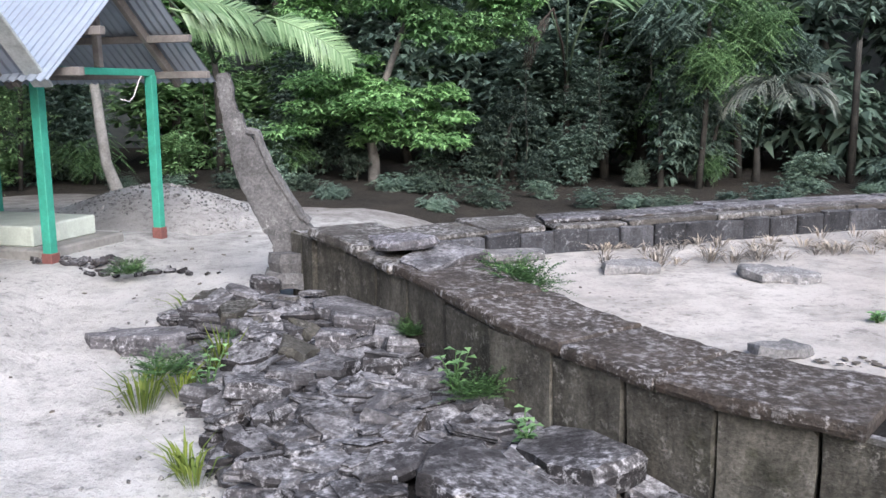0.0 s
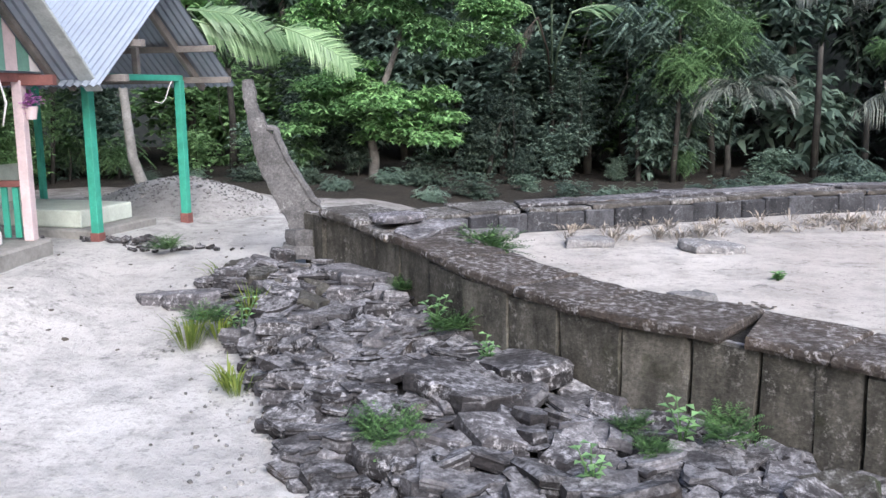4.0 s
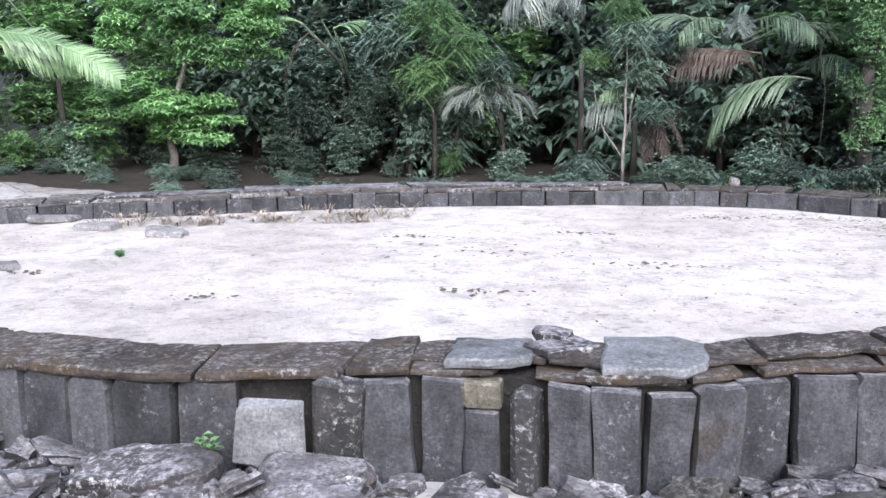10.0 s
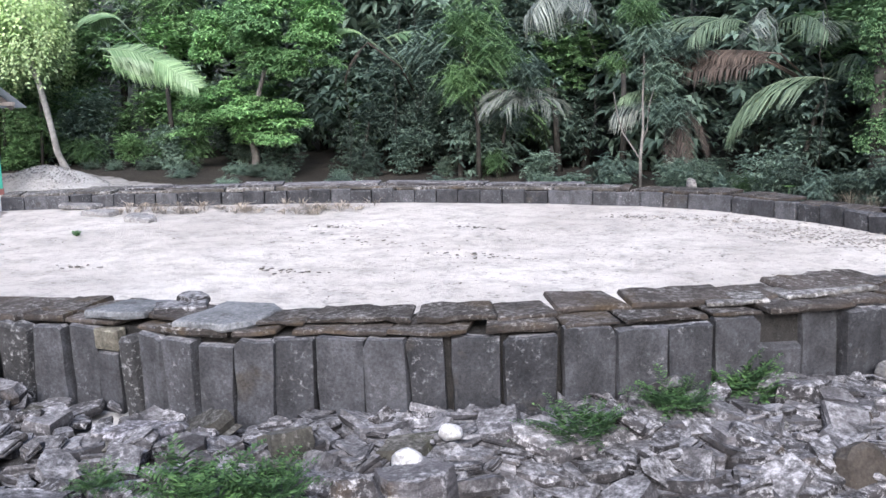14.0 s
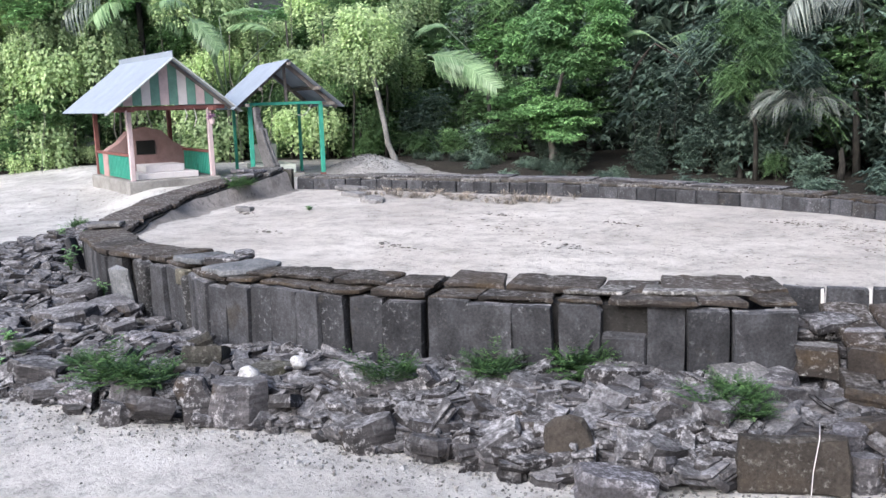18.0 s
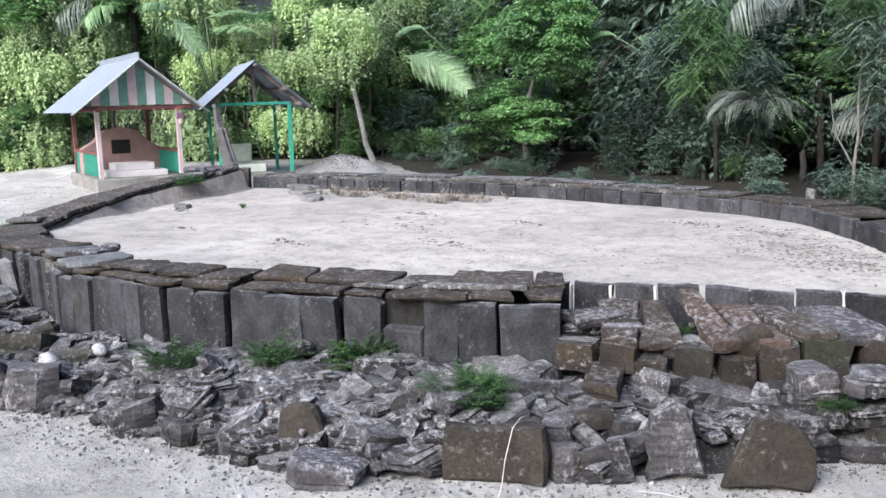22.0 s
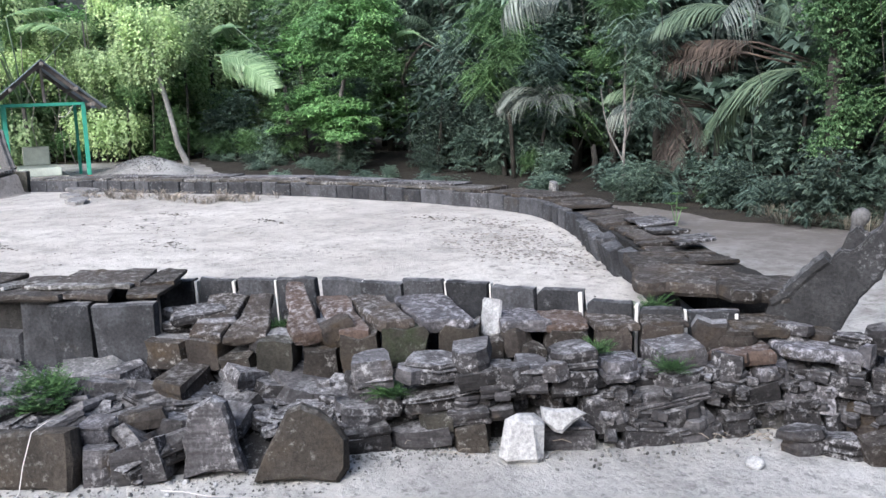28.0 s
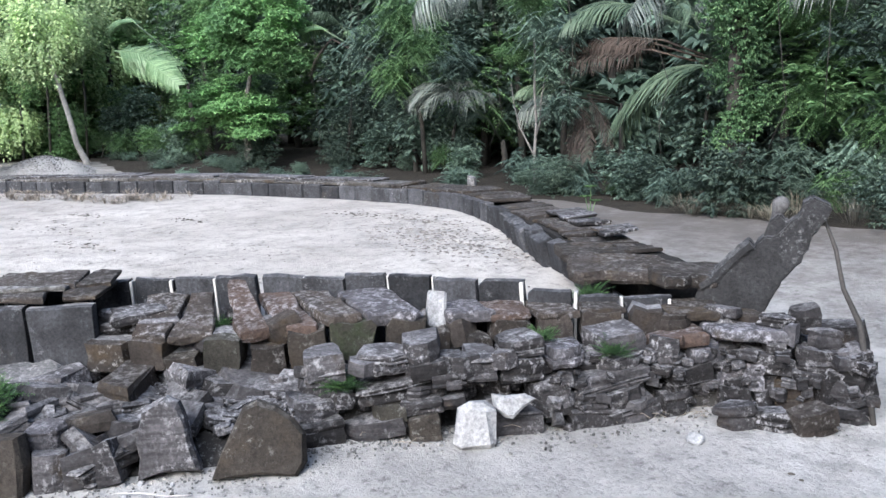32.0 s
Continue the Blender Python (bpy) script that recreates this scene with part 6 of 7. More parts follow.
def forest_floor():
    """Leaf litter under the trees, laid just above the sand and darkened for the shade there."""
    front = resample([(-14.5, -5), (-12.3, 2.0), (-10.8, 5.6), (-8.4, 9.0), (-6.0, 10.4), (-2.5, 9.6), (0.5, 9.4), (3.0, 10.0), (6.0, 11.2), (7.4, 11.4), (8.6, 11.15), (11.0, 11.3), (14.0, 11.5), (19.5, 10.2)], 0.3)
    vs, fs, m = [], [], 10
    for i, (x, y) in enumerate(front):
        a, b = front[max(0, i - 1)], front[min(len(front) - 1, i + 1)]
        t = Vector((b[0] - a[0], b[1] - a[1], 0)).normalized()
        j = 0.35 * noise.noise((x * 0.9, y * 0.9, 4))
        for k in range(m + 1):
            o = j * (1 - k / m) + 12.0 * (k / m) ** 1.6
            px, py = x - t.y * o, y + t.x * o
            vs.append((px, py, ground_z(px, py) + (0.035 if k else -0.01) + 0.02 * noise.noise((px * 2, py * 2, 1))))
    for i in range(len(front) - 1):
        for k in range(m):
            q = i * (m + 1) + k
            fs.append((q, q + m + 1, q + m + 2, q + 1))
    tagged(new("forest_floor", mesh_of("forest_floor", vs, fs, M_LITTER, True)), "brown leaf litter and soil under the trees, darkened for the shade there", "forest floor", kind="structure")


forest_floor()


def far_woods():
    """A plain dark wall of distant trunks and leaves that closes the view behind the edge trees."""
    vs, fs = [], []
    pts = resample(RIM, 1.0)
    for i, (x, y) in enumerate(pts):
        a, b = pts[max(0, i - 1)], pts[min(len(pts) - 1, i + 1)]
        t = Vector((b[0] - a[0], b[1] - a[1], 0)).normalized()
        for k in range(7):
            o = 8.5 + 0.8 * noise.noise((x, y, k)) - 0.2 * k
            vs.append((x - t.y * o, y + t.x * o, -0.3 + k * (1.9 - 0.7 * smooth01(-6.5, -11.0, x))))
    for i in range(len(pts) - 1):
        for k in range(6):
            a = i * 7 + k
            fs.append((a, a + 7, a + 8, a + 1))
    tagged(new("backdrop", mesh_of("backdrop", vs, fs, M_BACK, True)), "dark depth of the forest behind the edge trees", "forest", kind="structure")


far_woods()


def frond_mesh(name, mat, length, rise, bend, leaf, pairs, hang, wide=0.02, sweep=0.65, lat=1.0, tip=1.2):
    """A feather palm leaf: rib that rises at an angle and bends down, with two rows of narrow hanging leaflets."""
    n = 14
    pts, p = [], Vector((0, 0, 0))
    for k in range(n + 1):
        pts.append(p.copy())
        a = radians(rise - bend * (k / n) ** 1.2)
        p = p + Vector((math.cos(a), 0, math.sin(a))) * (length / n)
    v, f = tube(pts, [0.016 * (1 - 0.8 * k / n) for k in range(n + 1)], 5)
    vs, fs = [tuple(q) for q in v], list(f)
    for k in range(pairs):
        t = 0.1 + 0.9 * k / (pairs - 1)
        i = min(n - 1, int(t * n))
        b = pts[i].lerp(pts[i + 1], t * n - i)
        d0 = (pts[i + 1] - pts[i]).normalized()
        ll = leaf * (0.5 + 0.6 * math.sin(math.pi * min(1, t * 0.85 + 0.12))) * rng.uniform(0.85, 1.1)
        for s in (-1, 1):
            d = (d0 * sweep + Vector((0, s * lat, 0)) + Vector((rng.uniform(-0.12, 0.12), rng.uniform(-0.12, 0.12), rng.uniform(-0.14, 0.14) - hang * 0.4))).normalized()
            e = (d + Vector((0, 0, -hang * tip))).normalized()
            q1 = b + d * ll * 0.5
            q2 = q1 + e * ll * 0.5
            side = d0 * wide
            o = len(vs)
            vs += [tuple(q) for q in (b - side * 0.5, b + side * 0.5, q1 + side, q1 - side, q2)]
            fs += [(o, o + 1, o + 2, o + 3), (o + 3, o + 2, o + 4)]
    return mesh_of(name, vs, fs, mat)


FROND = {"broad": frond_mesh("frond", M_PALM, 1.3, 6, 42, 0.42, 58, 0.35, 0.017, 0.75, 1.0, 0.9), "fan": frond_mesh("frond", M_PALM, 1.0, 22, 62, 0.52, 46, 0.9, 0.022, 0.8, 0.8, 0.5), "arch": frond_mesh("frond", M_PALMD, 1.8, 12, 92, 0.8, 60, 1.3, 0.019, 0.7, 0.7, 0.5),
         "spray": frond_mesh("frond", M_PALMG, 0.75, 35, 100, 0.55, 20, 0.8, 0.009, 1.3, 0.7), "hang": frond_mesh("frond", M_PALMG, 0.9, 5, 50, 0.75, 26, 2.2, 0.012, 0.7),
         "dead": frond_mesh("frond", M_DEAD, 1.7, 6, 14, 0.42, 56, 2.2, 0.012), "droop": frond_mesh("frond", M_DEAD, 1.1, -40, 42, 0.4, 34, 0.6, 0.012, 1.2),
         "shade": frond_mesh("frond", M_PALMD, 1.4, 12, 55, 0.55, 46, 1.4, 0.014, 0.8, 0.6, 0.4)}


def palm(x, y, top, leaves, label, trunk_r=0.07):
    """A clumping palm: a short trunk deep in the undergrowth, long leaf stalks, and fronds from given points of the crown."""
    z = ground_z(x, y)
    p = thing("palm", label, "palm", pose(x, y, z), "palms")
    limb(p, "trunk", [(0, 0, -0.05), (0.02, 0.03, top * 0.5), (0.0, 0.0, top)], [trunk_r, trunk_r * 0.8, trunk_r * 0.6], M_BARK)
    for kind, px, py, pz, yaw, pitch, size, *roll in leaves:
        q = Vector((px - x, py - y, pz - z))
        frond = place("frond", FROND[kind], p, pose(*q, 0, -pitch, yaw) @ pose(0, 0, 0, roll[0] if roll else 0) @ Matrix.Diagonal((size, size, size, 1)))
        v, f = tube([(0, 0, top - 0.05), (q.x * 0.35, q.y * 0.35, top + (q.z - top) * 0.55), tuple(q)], [0.022, 0.018, 0.014], 5)
        place("stalk", mesh_of("stalk", v, f, M_PALMD if kind not in ("dead", "droop") else M_DEAD, True), p)
    return p


palm(-4.6, 12.2, 1.7, [("broad", -4.5, 10.5, 2.72, 28, -6, 1.12, 42), ("broad", -4.5, 10.55, 2.6, 24, -16, 1.0, 70), ("broad", -3.3, 10.6, 2.5, 0, -22, 0.9, 50), ("fan", -4.6, 11.1, 3.3, 172, 5, 1.2)], "feather palm with broad drooping pale green fronds")
palm(0.3, 14.2, 1.6, [("fan", 0.0, 12.75, 2.85, 175, 5, 1.05), ("fan", 0.6, 12.7, 2.75, 10, 0, 1.1), ("shade", 0.3, 12.9, 2.9, -70, 25, 0.7), ("droop", 0.1, 12.8, 2.7, -140, 0, 0.8)], "feather palm half hidden among the forest trees")
palm(3.2, 14.2, 0.6, [("spray", 3.2, 13.1, 1.45, a, b, 1.0 + 0.02 * (a % 7)) for a, b in ((-175, 0), (-150, 8), (-120, 15), (-92, 5), (-60, 12), (-30, 4), (-5, 10), (-105, 30), (-160, 28), (-40, 30))], "low palm with a spray of grey drooping fronds")
palm(4.6, 14.2, 2.2, [("hang", 4.35, 12.0, 3.3, a, b, s) for a, b, s in ((-60, -10, 0.8), (-110, -15, 0.9), (-20, -10, 0.75), (170, -8, 0.8))], "tall palm with long hanging blue-grey fronds")
palm(5.5, 14.6, 1.2, [("droop", 5.75, 13.2, 1.45, -40, 0, 0.95), ("droop", 5.8, 13.2, 1.4, -80, -10, 0.85), ("hang", 5.5, 13.2, 1.5, -150, 5, 0.8), ("droop", 5.9, 13.2, 1.5, -10, 0, 0.9), ("shade", 5.6, 13.3, 1.6, -120, 10, 0.7)], "palm with dry brown drooping fronds behind the sapling")
palm(7.7, 14.9, 1.4, [("arch", 8.25, 12.9, 1.8, 184, 0, 1.0), ("dead", 7.35, 12.75, 2.08, 180, 0, 1.05), ("dead", 7.2, 12.9, 2.2, 176, 3, 0.9), ("dead", 7.5, 12.8, 2.2, -176, 3, 0.8), ("arch", 8.2, 13.3, 2.0, -60, 15, 0.8), ("arch", 8.3, 13.6, 2.0, 10, 15, 0.9)], "palm with a long arching green frond and brown dead ones")
palm(7.0, 15.0, 2.0, [("shade", 6.6, 13.3, 2.75, 175, 5, 1.0), ("shade", 6.9, 13.2, 2.7, -120, 0, 0.9), ("shade", 7.4, 13.3, 2.7, -50, 0, 0.95), ("shade", 7.8, 13.3, 2.6, -10, 0, 0.9), ("hang", 7.2, 13.2, 2.9, -95, -10, 0.9), ("hang", 8.0, 13.2, 2.8, -80, -10, 0.9)], "tall palm with dark blue-green hanging fronds")
palm(11.4, 13.4, 1.8, [("hang", 11.0, 12.2, 3.0, -100, 0, 1.1), ("hang", 10.7, 12.2, 3.0, -150, 5, 1.1), ("shade", 11.3, 12.2, 3.1, -60, 5, 1.0)], "palm with grey fronds hanging over the clearing")
palm(-9.0, 7.5, 1.4, [("fan", -7.57, 6.1, 3.75, 70, -48, 1.15), ("broad", -7.6, 6.2, 3.7, 20, -30, 0.9, 30), ("fan", -8.2, 8.5, 3.4, -112, 18, 1.05), ("fan", -8.0, 6.4, 3.9, -60, 10, 1.0), ("broad", -8.4, 7.2, 3.8, 100, 20, 1.0)], "palm with pale fronds drooping over the shelter roofs")
palm(-11.2, 6.1, 4.1, [("fan", -10.6, 5.7, 4.35, -60, -20, 1.3), ("fan", -10.7, 6.1, 4.3, 40, -25, 1.3), ("fan", -11.0, 5.5, 4.4, -120, -10, 1.3), ("hang", -10.8, 5.2, 4.5, -80, -10, 1.3)], "tall palm with a brown trunk behind the shelter", 0.12)


# single trees that stand out
def tree_a():
    t = thing("tree", "small broadleaf tree with bright whorled leaves on a bare trunk", "tree", pose(-2.4, 12.3, 0.1))
    limb(t, "trunk", [(0, 0, -0.1), (0.03, 0, 0.5), (-0.02, -0.1, 1.0), (0.5, 0.0, 2.4)], [0.1, 0.085, 0.06, 0.04], M_GREYBARK)
    for x, y, z, r in ((0.1, -0.5, 1.25, 0.9), (-0.85, -0.6, 1.35, 0.85), (0.85, -0.4, 1.2, 0.85), (-0.1, -0.3, 1.65, 0.85)):
        add_crown(t, "storey", x, y, z, r, 0.65)
    for x, y, z, r in ((0.9, -0.5, 2.75, 0.95), (1.6, -0.3, 2.45, 0.7), (0.1, -0.2, 3.2, 0.95), (1.3, 0, 3.5, 1.0), (-0.6, -0.1, 2.9, 0.8), (2.0, -0.1, 3.1, 0.8)):
        add_crown(t, "storey", x, y, z, r, 0.8)


def tree_b():
    t = thing("tree", "slender forest tree with drooping yellowish compound leaves", "tree", pose(2.2, 13.2, 0.1))
    limb(t, "trunk", [(0, 0, -0.1), (0.05, -0.1, 1.0), (0.0, -0.5, 2.6)], [0.05, 0.04, 0.025], M_BARK)
    for kind, x, y, z, r in (("feather", 0.1, -0.7, 1.9, 0.6), ("feather", 0.7, -0.6, 2.3, 0.6), ("pinnate", -0.5, -0.6, 2.5, 0.7), ("feather", 0.2, -0.5, 2.9, 0.8), ("pinnate", 1.1, -0.3, 2.0, 0.55)):
        add_crown(t, kind, x, y, z, r)


def tree_c():
    t = thing("tree", "leaning pale-barked tree smothered in yellow-green creepers", "tree", pose(-4.98, 9.9, 0.2))
    limb(t, "trunk", [(0.05, 0.04, -0.1), (0.01, -0.05, 0.25), (-0.03, -0.18, 0.6), (-0.03, -0.25, 1.0), (-0.02, -0.33, 1.4), (-0.02, -0.42, 1.8), (-0.1, -0.6, 2.6)], [0.09, 0.074, 0.066, 0.064, 0.06, 0.056, 0.045], M_PALEBARK)
    for x, y, z, r in ((-0.2, -0.6, 2.4, 0.62), (0.0, -0.2, 2.75, 0.5), (-0.6, -0.6, 2.6, 0.7), (-0.2, -0.5, 3.2, 0.75), (-1.6, 0.4, 3.1, 0.95), (-2.3, 0.7, 2.6, 0.9), (-3.1, 0.8, 3.0, 1.0)):
        add_crown(t, "vine", x, y, z, r)


def tree_thin():
    t = thing("tree", "slender pale forked sapling behind the wall", "tree", pose(5.5, 12.43, 0.1))
    limb(t, "trunk", [(0, 0, -0.1), (0.0, 0, 0.6), (0.03, 0.02, 1.0), (0.02, 0, 1.5), (0.04, 0.01, 2.0), (0.02, 0, 2.4)], [0.027, 0.024, 0.021, 0.018, 0.015, 0.011], M_GREYBARK)
    limb(t, "branch", [(0, 0, 0.52), (-0.12, 0, 0.7), (-0.3, 0.01, 0.95), (-0.4, 0.02, 1.25), (-0.46, 0.02, 1.6)], [0.015, 0.014, 0.012, 0.01, 0.006], M_GREYBARK)
    limb(t, "branch", [(0.01, 0, 0.75), (0.09, 0.03, 1.0), (0.11, 0.04, 1.35), (0.2, 0.05, 1.7)], [0.012, 0.011, 0.009, 0.006], M_GREYBARK)
    for kind, x, z, r in (("pinnate", 0.1, 2.4, 0.5), ("feather", -0.45, 2.1, 0.3), ("pinnate", 0.45, 1.3, 0.4), ("pinnate", 0.3, 1.9, 0.45), ("feather", -0.1, 2.9, 0.5), ("pinnate", 0.7, 2.3, 0.4)):
        add_crown(t, kind, x, 0.1, z, r)


def tree_ivy():
    t = thing("tree", "forest trunk wrapped in a column of creepers", "tree", pose(8.95, 12.2, 0.1))
    limb(t, "trunk", [(0, 0, -0.1), (-0.05, 0, 1.5), (0.1, 0, 4.0)], [0.13, 0.11, 0.08], M_BARK)
    for x, z, r in ((-0.1, 0.95, 0.3), (0.12, 1.3, 0.3), (-0.08, 1.65, 0.34), (0.1, 2.0, 0.34), (-0.05, 2.4, 0.38), (0.15, 2.8, 0.42), (-0.1, 3.3, 0.45)):
        add_crown(t, "ivy", x, -0.1 + rng.uniform(-0.1, 0.2), z, r, 1.15)
    for kind, x, z, r in (("feather", 0.9, 1.3, 0.55), ("pinnate", 1.3, 2.0, 0.6), ("feather", 1.7, 1.1, 0.5), ("feather", 0.8, 2.5, 0.6), ("pinnate", 0.6, 0.6, 0.4)):
        add_crown(t, kind, x, 0.25, z, r)


def sprout():
    t = thing("sapling", "thin seedling with a few green leaves on the sand", "sapling", pose(8.04, 10.45, 0.05))
    for k, (dx, h) in enumerate(((0.03, 0.42), (-0.05, 0.3), (0.09, 0.26))):
        limb(t, "stem", [(0, 0, -0.02), (dx * 0.4, 0.01, h * 0.5), (dx, 0.0, h)], [0.008, 0.006, 0.004], M_LEAF)
        b = np.tile(np.array([[dx, 0, h]]), (6, 1))
        a = np.linspace(0, 5.2, 6) + k
        d = unit(np.stack([np.cos(a), np.sin(a), np.full(6, 0.4)], 1))
        place("leaf", leaf_mesh("leaf", leaf_arrays(b, d, np.tile([[0, 0, 1.0]], (6, 1)), np.full(6, 0.1), np.full(6, 0.04), 0.2), M_FERN), t)


tree_b()
sprout()
tree_a()
tree_c()
tree_thin()
tree_ivy()


# ---- shelters ----
def local(p, q):
    """Axes at the middle of two front posts: x out of the front, y from the first post to the second."""
    v = Vector((q[0] - p[0], q[1] - p[1], 0)).normalized()
    m = Matrix.Identity(4)
    m.col[0][:3], m.col[1][:3], m.col[2][:3] = (v.y, -v.x, 0), v, (0, 0, 1)
    m.translation = ((p[0] + q[0]) / 2, (p[1] + q[1]) / 2, 0)
    return m


def roof_sheet(parent, x0, x1, y0, z0, y1, z1, name="roof_sheet"):
    """Corrugated zinc from the ridge (y0, z0) to the eave (y1, z1)."""
    n = int((x1 - x0) / 0.019)
    vs, fs = [], []
    for layer in (0, 0.004):
        for i in range(n + 1):
            x = x0 + (x1 - x0) * i / n
            w = 0.009 * math.cos(math.pi * i / 2)
            for y, z in ((y0, z0), ((y0 + y1) / 2, (z0 + z1) / 2 - 0.006), (y1, z1)):
                vs.append((x, y, z + w - layer))
    k = 3 * (n + 1)
    for i in range(n):
        for j in range(2):
            a = 3 * i + j
            fs += [(a, a + 3, a + 4, a + 1), (a + k, a + k + 1, a + k + 4, a + k + 3)]
    return place(name, mesh_of(name, vs, fs, M_ZINC), parent, None, "corrugated zinc sheet")


def tapered_bm(at, r0, r1, high):
    bm = bmesh.new()
    bmesh.ops.create_cone(bm, cap_ends=True, segments=14, radius1=r0, radius2=r1, depth=high, matrix=Matrix.Translation((at[0], at[1], at[2] + high / 2)))
    return bm


def shelter_a():
    s = thing("prayer_shelter", "open pink and green shelter with zinc roof over an altar", "shelter", local((-3.846, 3.768), (-3.68, 5.216)) @ pose(0.1, 0, 0, 0, 0, 8))
    hw, g = 0.73, 0.47
    part("foundation", box_bm(-2.5, 0.12, -0.85, 0.84, 0.1, g, 0.02), M_CONC, s, "stained concrete plinth")
    for x in (0.0, -2.35):
        for y in (-hw, hw):
            part("post", box_bm(x - 0.04, x + 0.04, y - 0.04, y + 0.04, g, 1.72, 0.006), M_BLUSH if x == 0 else M_REDWOOD, s)
    for y in (-hw, hw):
        part("plate_beam", beam_bm((0.3, y, 1.72), (-2.6, y, 1.72), 0.06, 0.08), M_REDWOOD, s)
    for x in (0.0, -2.35):
        part("tie_beam", beam_bm((x, -hw - 0.25, 1.74), (x, hw + 0.3, 1.74), 0.05, 0.07), M_REDWOOD, s, "red-brown painted beam")
    for sgn in (-1, 1):
        roof_sheet(s, -2.95, 0.36, 0, 2.63, sgn * 1.2, 1.68)
        part("bargeboard", beam_bm((0.375, 0.0, 2.6), (0.375, sgn * 1.21, 1.64), 0.14, 0.025), M_BOARD, s, "pale weathered bargeboard")
        part("rafter", beam_bm((0.1, 0, 2.57), (0.1, sgn * 1.12, 1.7), 0.05, 0.05), M_WOOD, s)
        part("rafter", beam_bm((-2.4, 0, 2.57), (-2.4, sgn * 1.12, 1.7), 0.05, 0.05), M_WOOD, s)
    part("ridge_cap", beam_bm((0.4, 0, 2.645), (-2.98, 0, 2.645), 0.02, 0.16), M_ZINC, s)
    edges = np.linspace(-0.98, 0.98, 13)
    for i, (a, b) in enumerate(zip(edges, edges[1:])):
        bm = bmesh.new()
        za, zb = 2.56 - 0.79 * abs(a), 2.56 - 0.79 * abs(b)
        q = [bm.verts.new((0.04 + dx, y, z)) for dx in (0, 0.016) for y, z in ((a + 0.003, 1.79), (b - 0.003, 1.79), (b - 0.003, zb), (a + 0.003, za))]
        bm.faces.new(q[:4]), bm.faces.new(q[4:][::-1])
        for k in range(4):
            bm.faces.new((q[k], q[4 + k], q[4 + (k + 1) % 4], q[(k + 1) % 4]))
        bmesh.ops.recalc_face_normals(bm, faces=bm.faces)
        part("gable_board", bm, (M_MINT, M_BLUSH, M_WHITE)[(0, 1, 0, 2)[i % 4]], s)
    for y in (-hw, hw):
        part("rail", beam_bm((-0.04, y, 0.92), (-2.31, y, 0.92), 0.06, 0.05), M_REDWOOD, s, "brown painted handrail")
        for i in range(24):
            x = -0.1 - i * 0.094
            part("baluster", box_bm(x - 0.024, x + 0.024, y - 0.01, y + 0.01, g + 0.02, 0.9, 0), M_GREEN, s)
    part("altar_step", box_bm(-0.95, -0.1, -0.62, 0.5, g, 0.58, 0.01), M_WHITE, s, "white painted step")
    part("altar_step", box_bm(-0.95, -0.35, -0.4, 0.32, 0.58, 0.71, 0.01), M_WHITE, s, "white painted step")
    bm = bmesh.new()
    prof = [(-0.75, g), (0.75, g), (0.75, 0.95), (0.5, 1.1), (0.32, 1.3), (0, 1.38), (-0.32, 1.3), (-0.5, 1.1), (-0.75, 0.95)]
    f = bm.faces.new([bm.verts.new((-1.9, y, z)) for y, z in prof])
    r = bmesh.ops.extrude_face_region(bm, geom=[f])
    bmesh.ops.translate(bm, vec=(0.35, 0, 0), verts=[v for v in r["geom"] if isinstance(v, bmesh.types.BMVert)])
    bmesh.ops.recalc_face_normals(bm, faces=bm.faces)
    altar = part("altar", bm, M_PINKWALL, s, "pink rendered altar with a rounded top")
    pot = part("flower_pot", tapered_bm((0.07, hw + 0.03, 1.42), 0.035, 0.055, 0.1), M_BLUSH, s, "small pale hanging pot of purple flowers")
    a = nr.uniform(0, 2 * np.pi, 150)
    c = nr.normal(size=(150, 3)) * np.array([0.035, 0.045, 0.03]) + np.array([0.07, hw + 0.03, 1.57])
    d = unit(np.stack([np.cos(a), np.sin(a), nr.uniform(-0.3, 0.6, 150)], 1))
    tagged(place("flower", leaf_mesh("flower", leaf_arrays(c, d, np.tile([[0, 0, 1.0]], (150, 1)), np.full(150, 0.035), np.full(150, 0.025), 0.1), M_PURPLE), pot, None, "purple artificial flowers"), kind="stuff")
    for y, dz in ((0.28, 0.24), (0.45, 0.34)):
        v, f = tube([(0.02, y, 1.72), (0.04, y + 0.03, 1.72 - dz * 0.5), (0.03, y - 0.02, 1.72 - dz)], [0.006, 0.011, 0.006], 5, 0.2, rng)
        place("hanging_cloth", mesh_of("hanging_cloth", v, f, M_WHITE, True), s, None, "twisted strip of pale cloth")
    # flat black panel painted for the shade inside a niche
    part("niche", box_bm(-1.56, -1.535, -0.2, 0.16, 0.85, 1.12, 0.004), M_BLACK, altar, "black panel painted as a shaded niche")


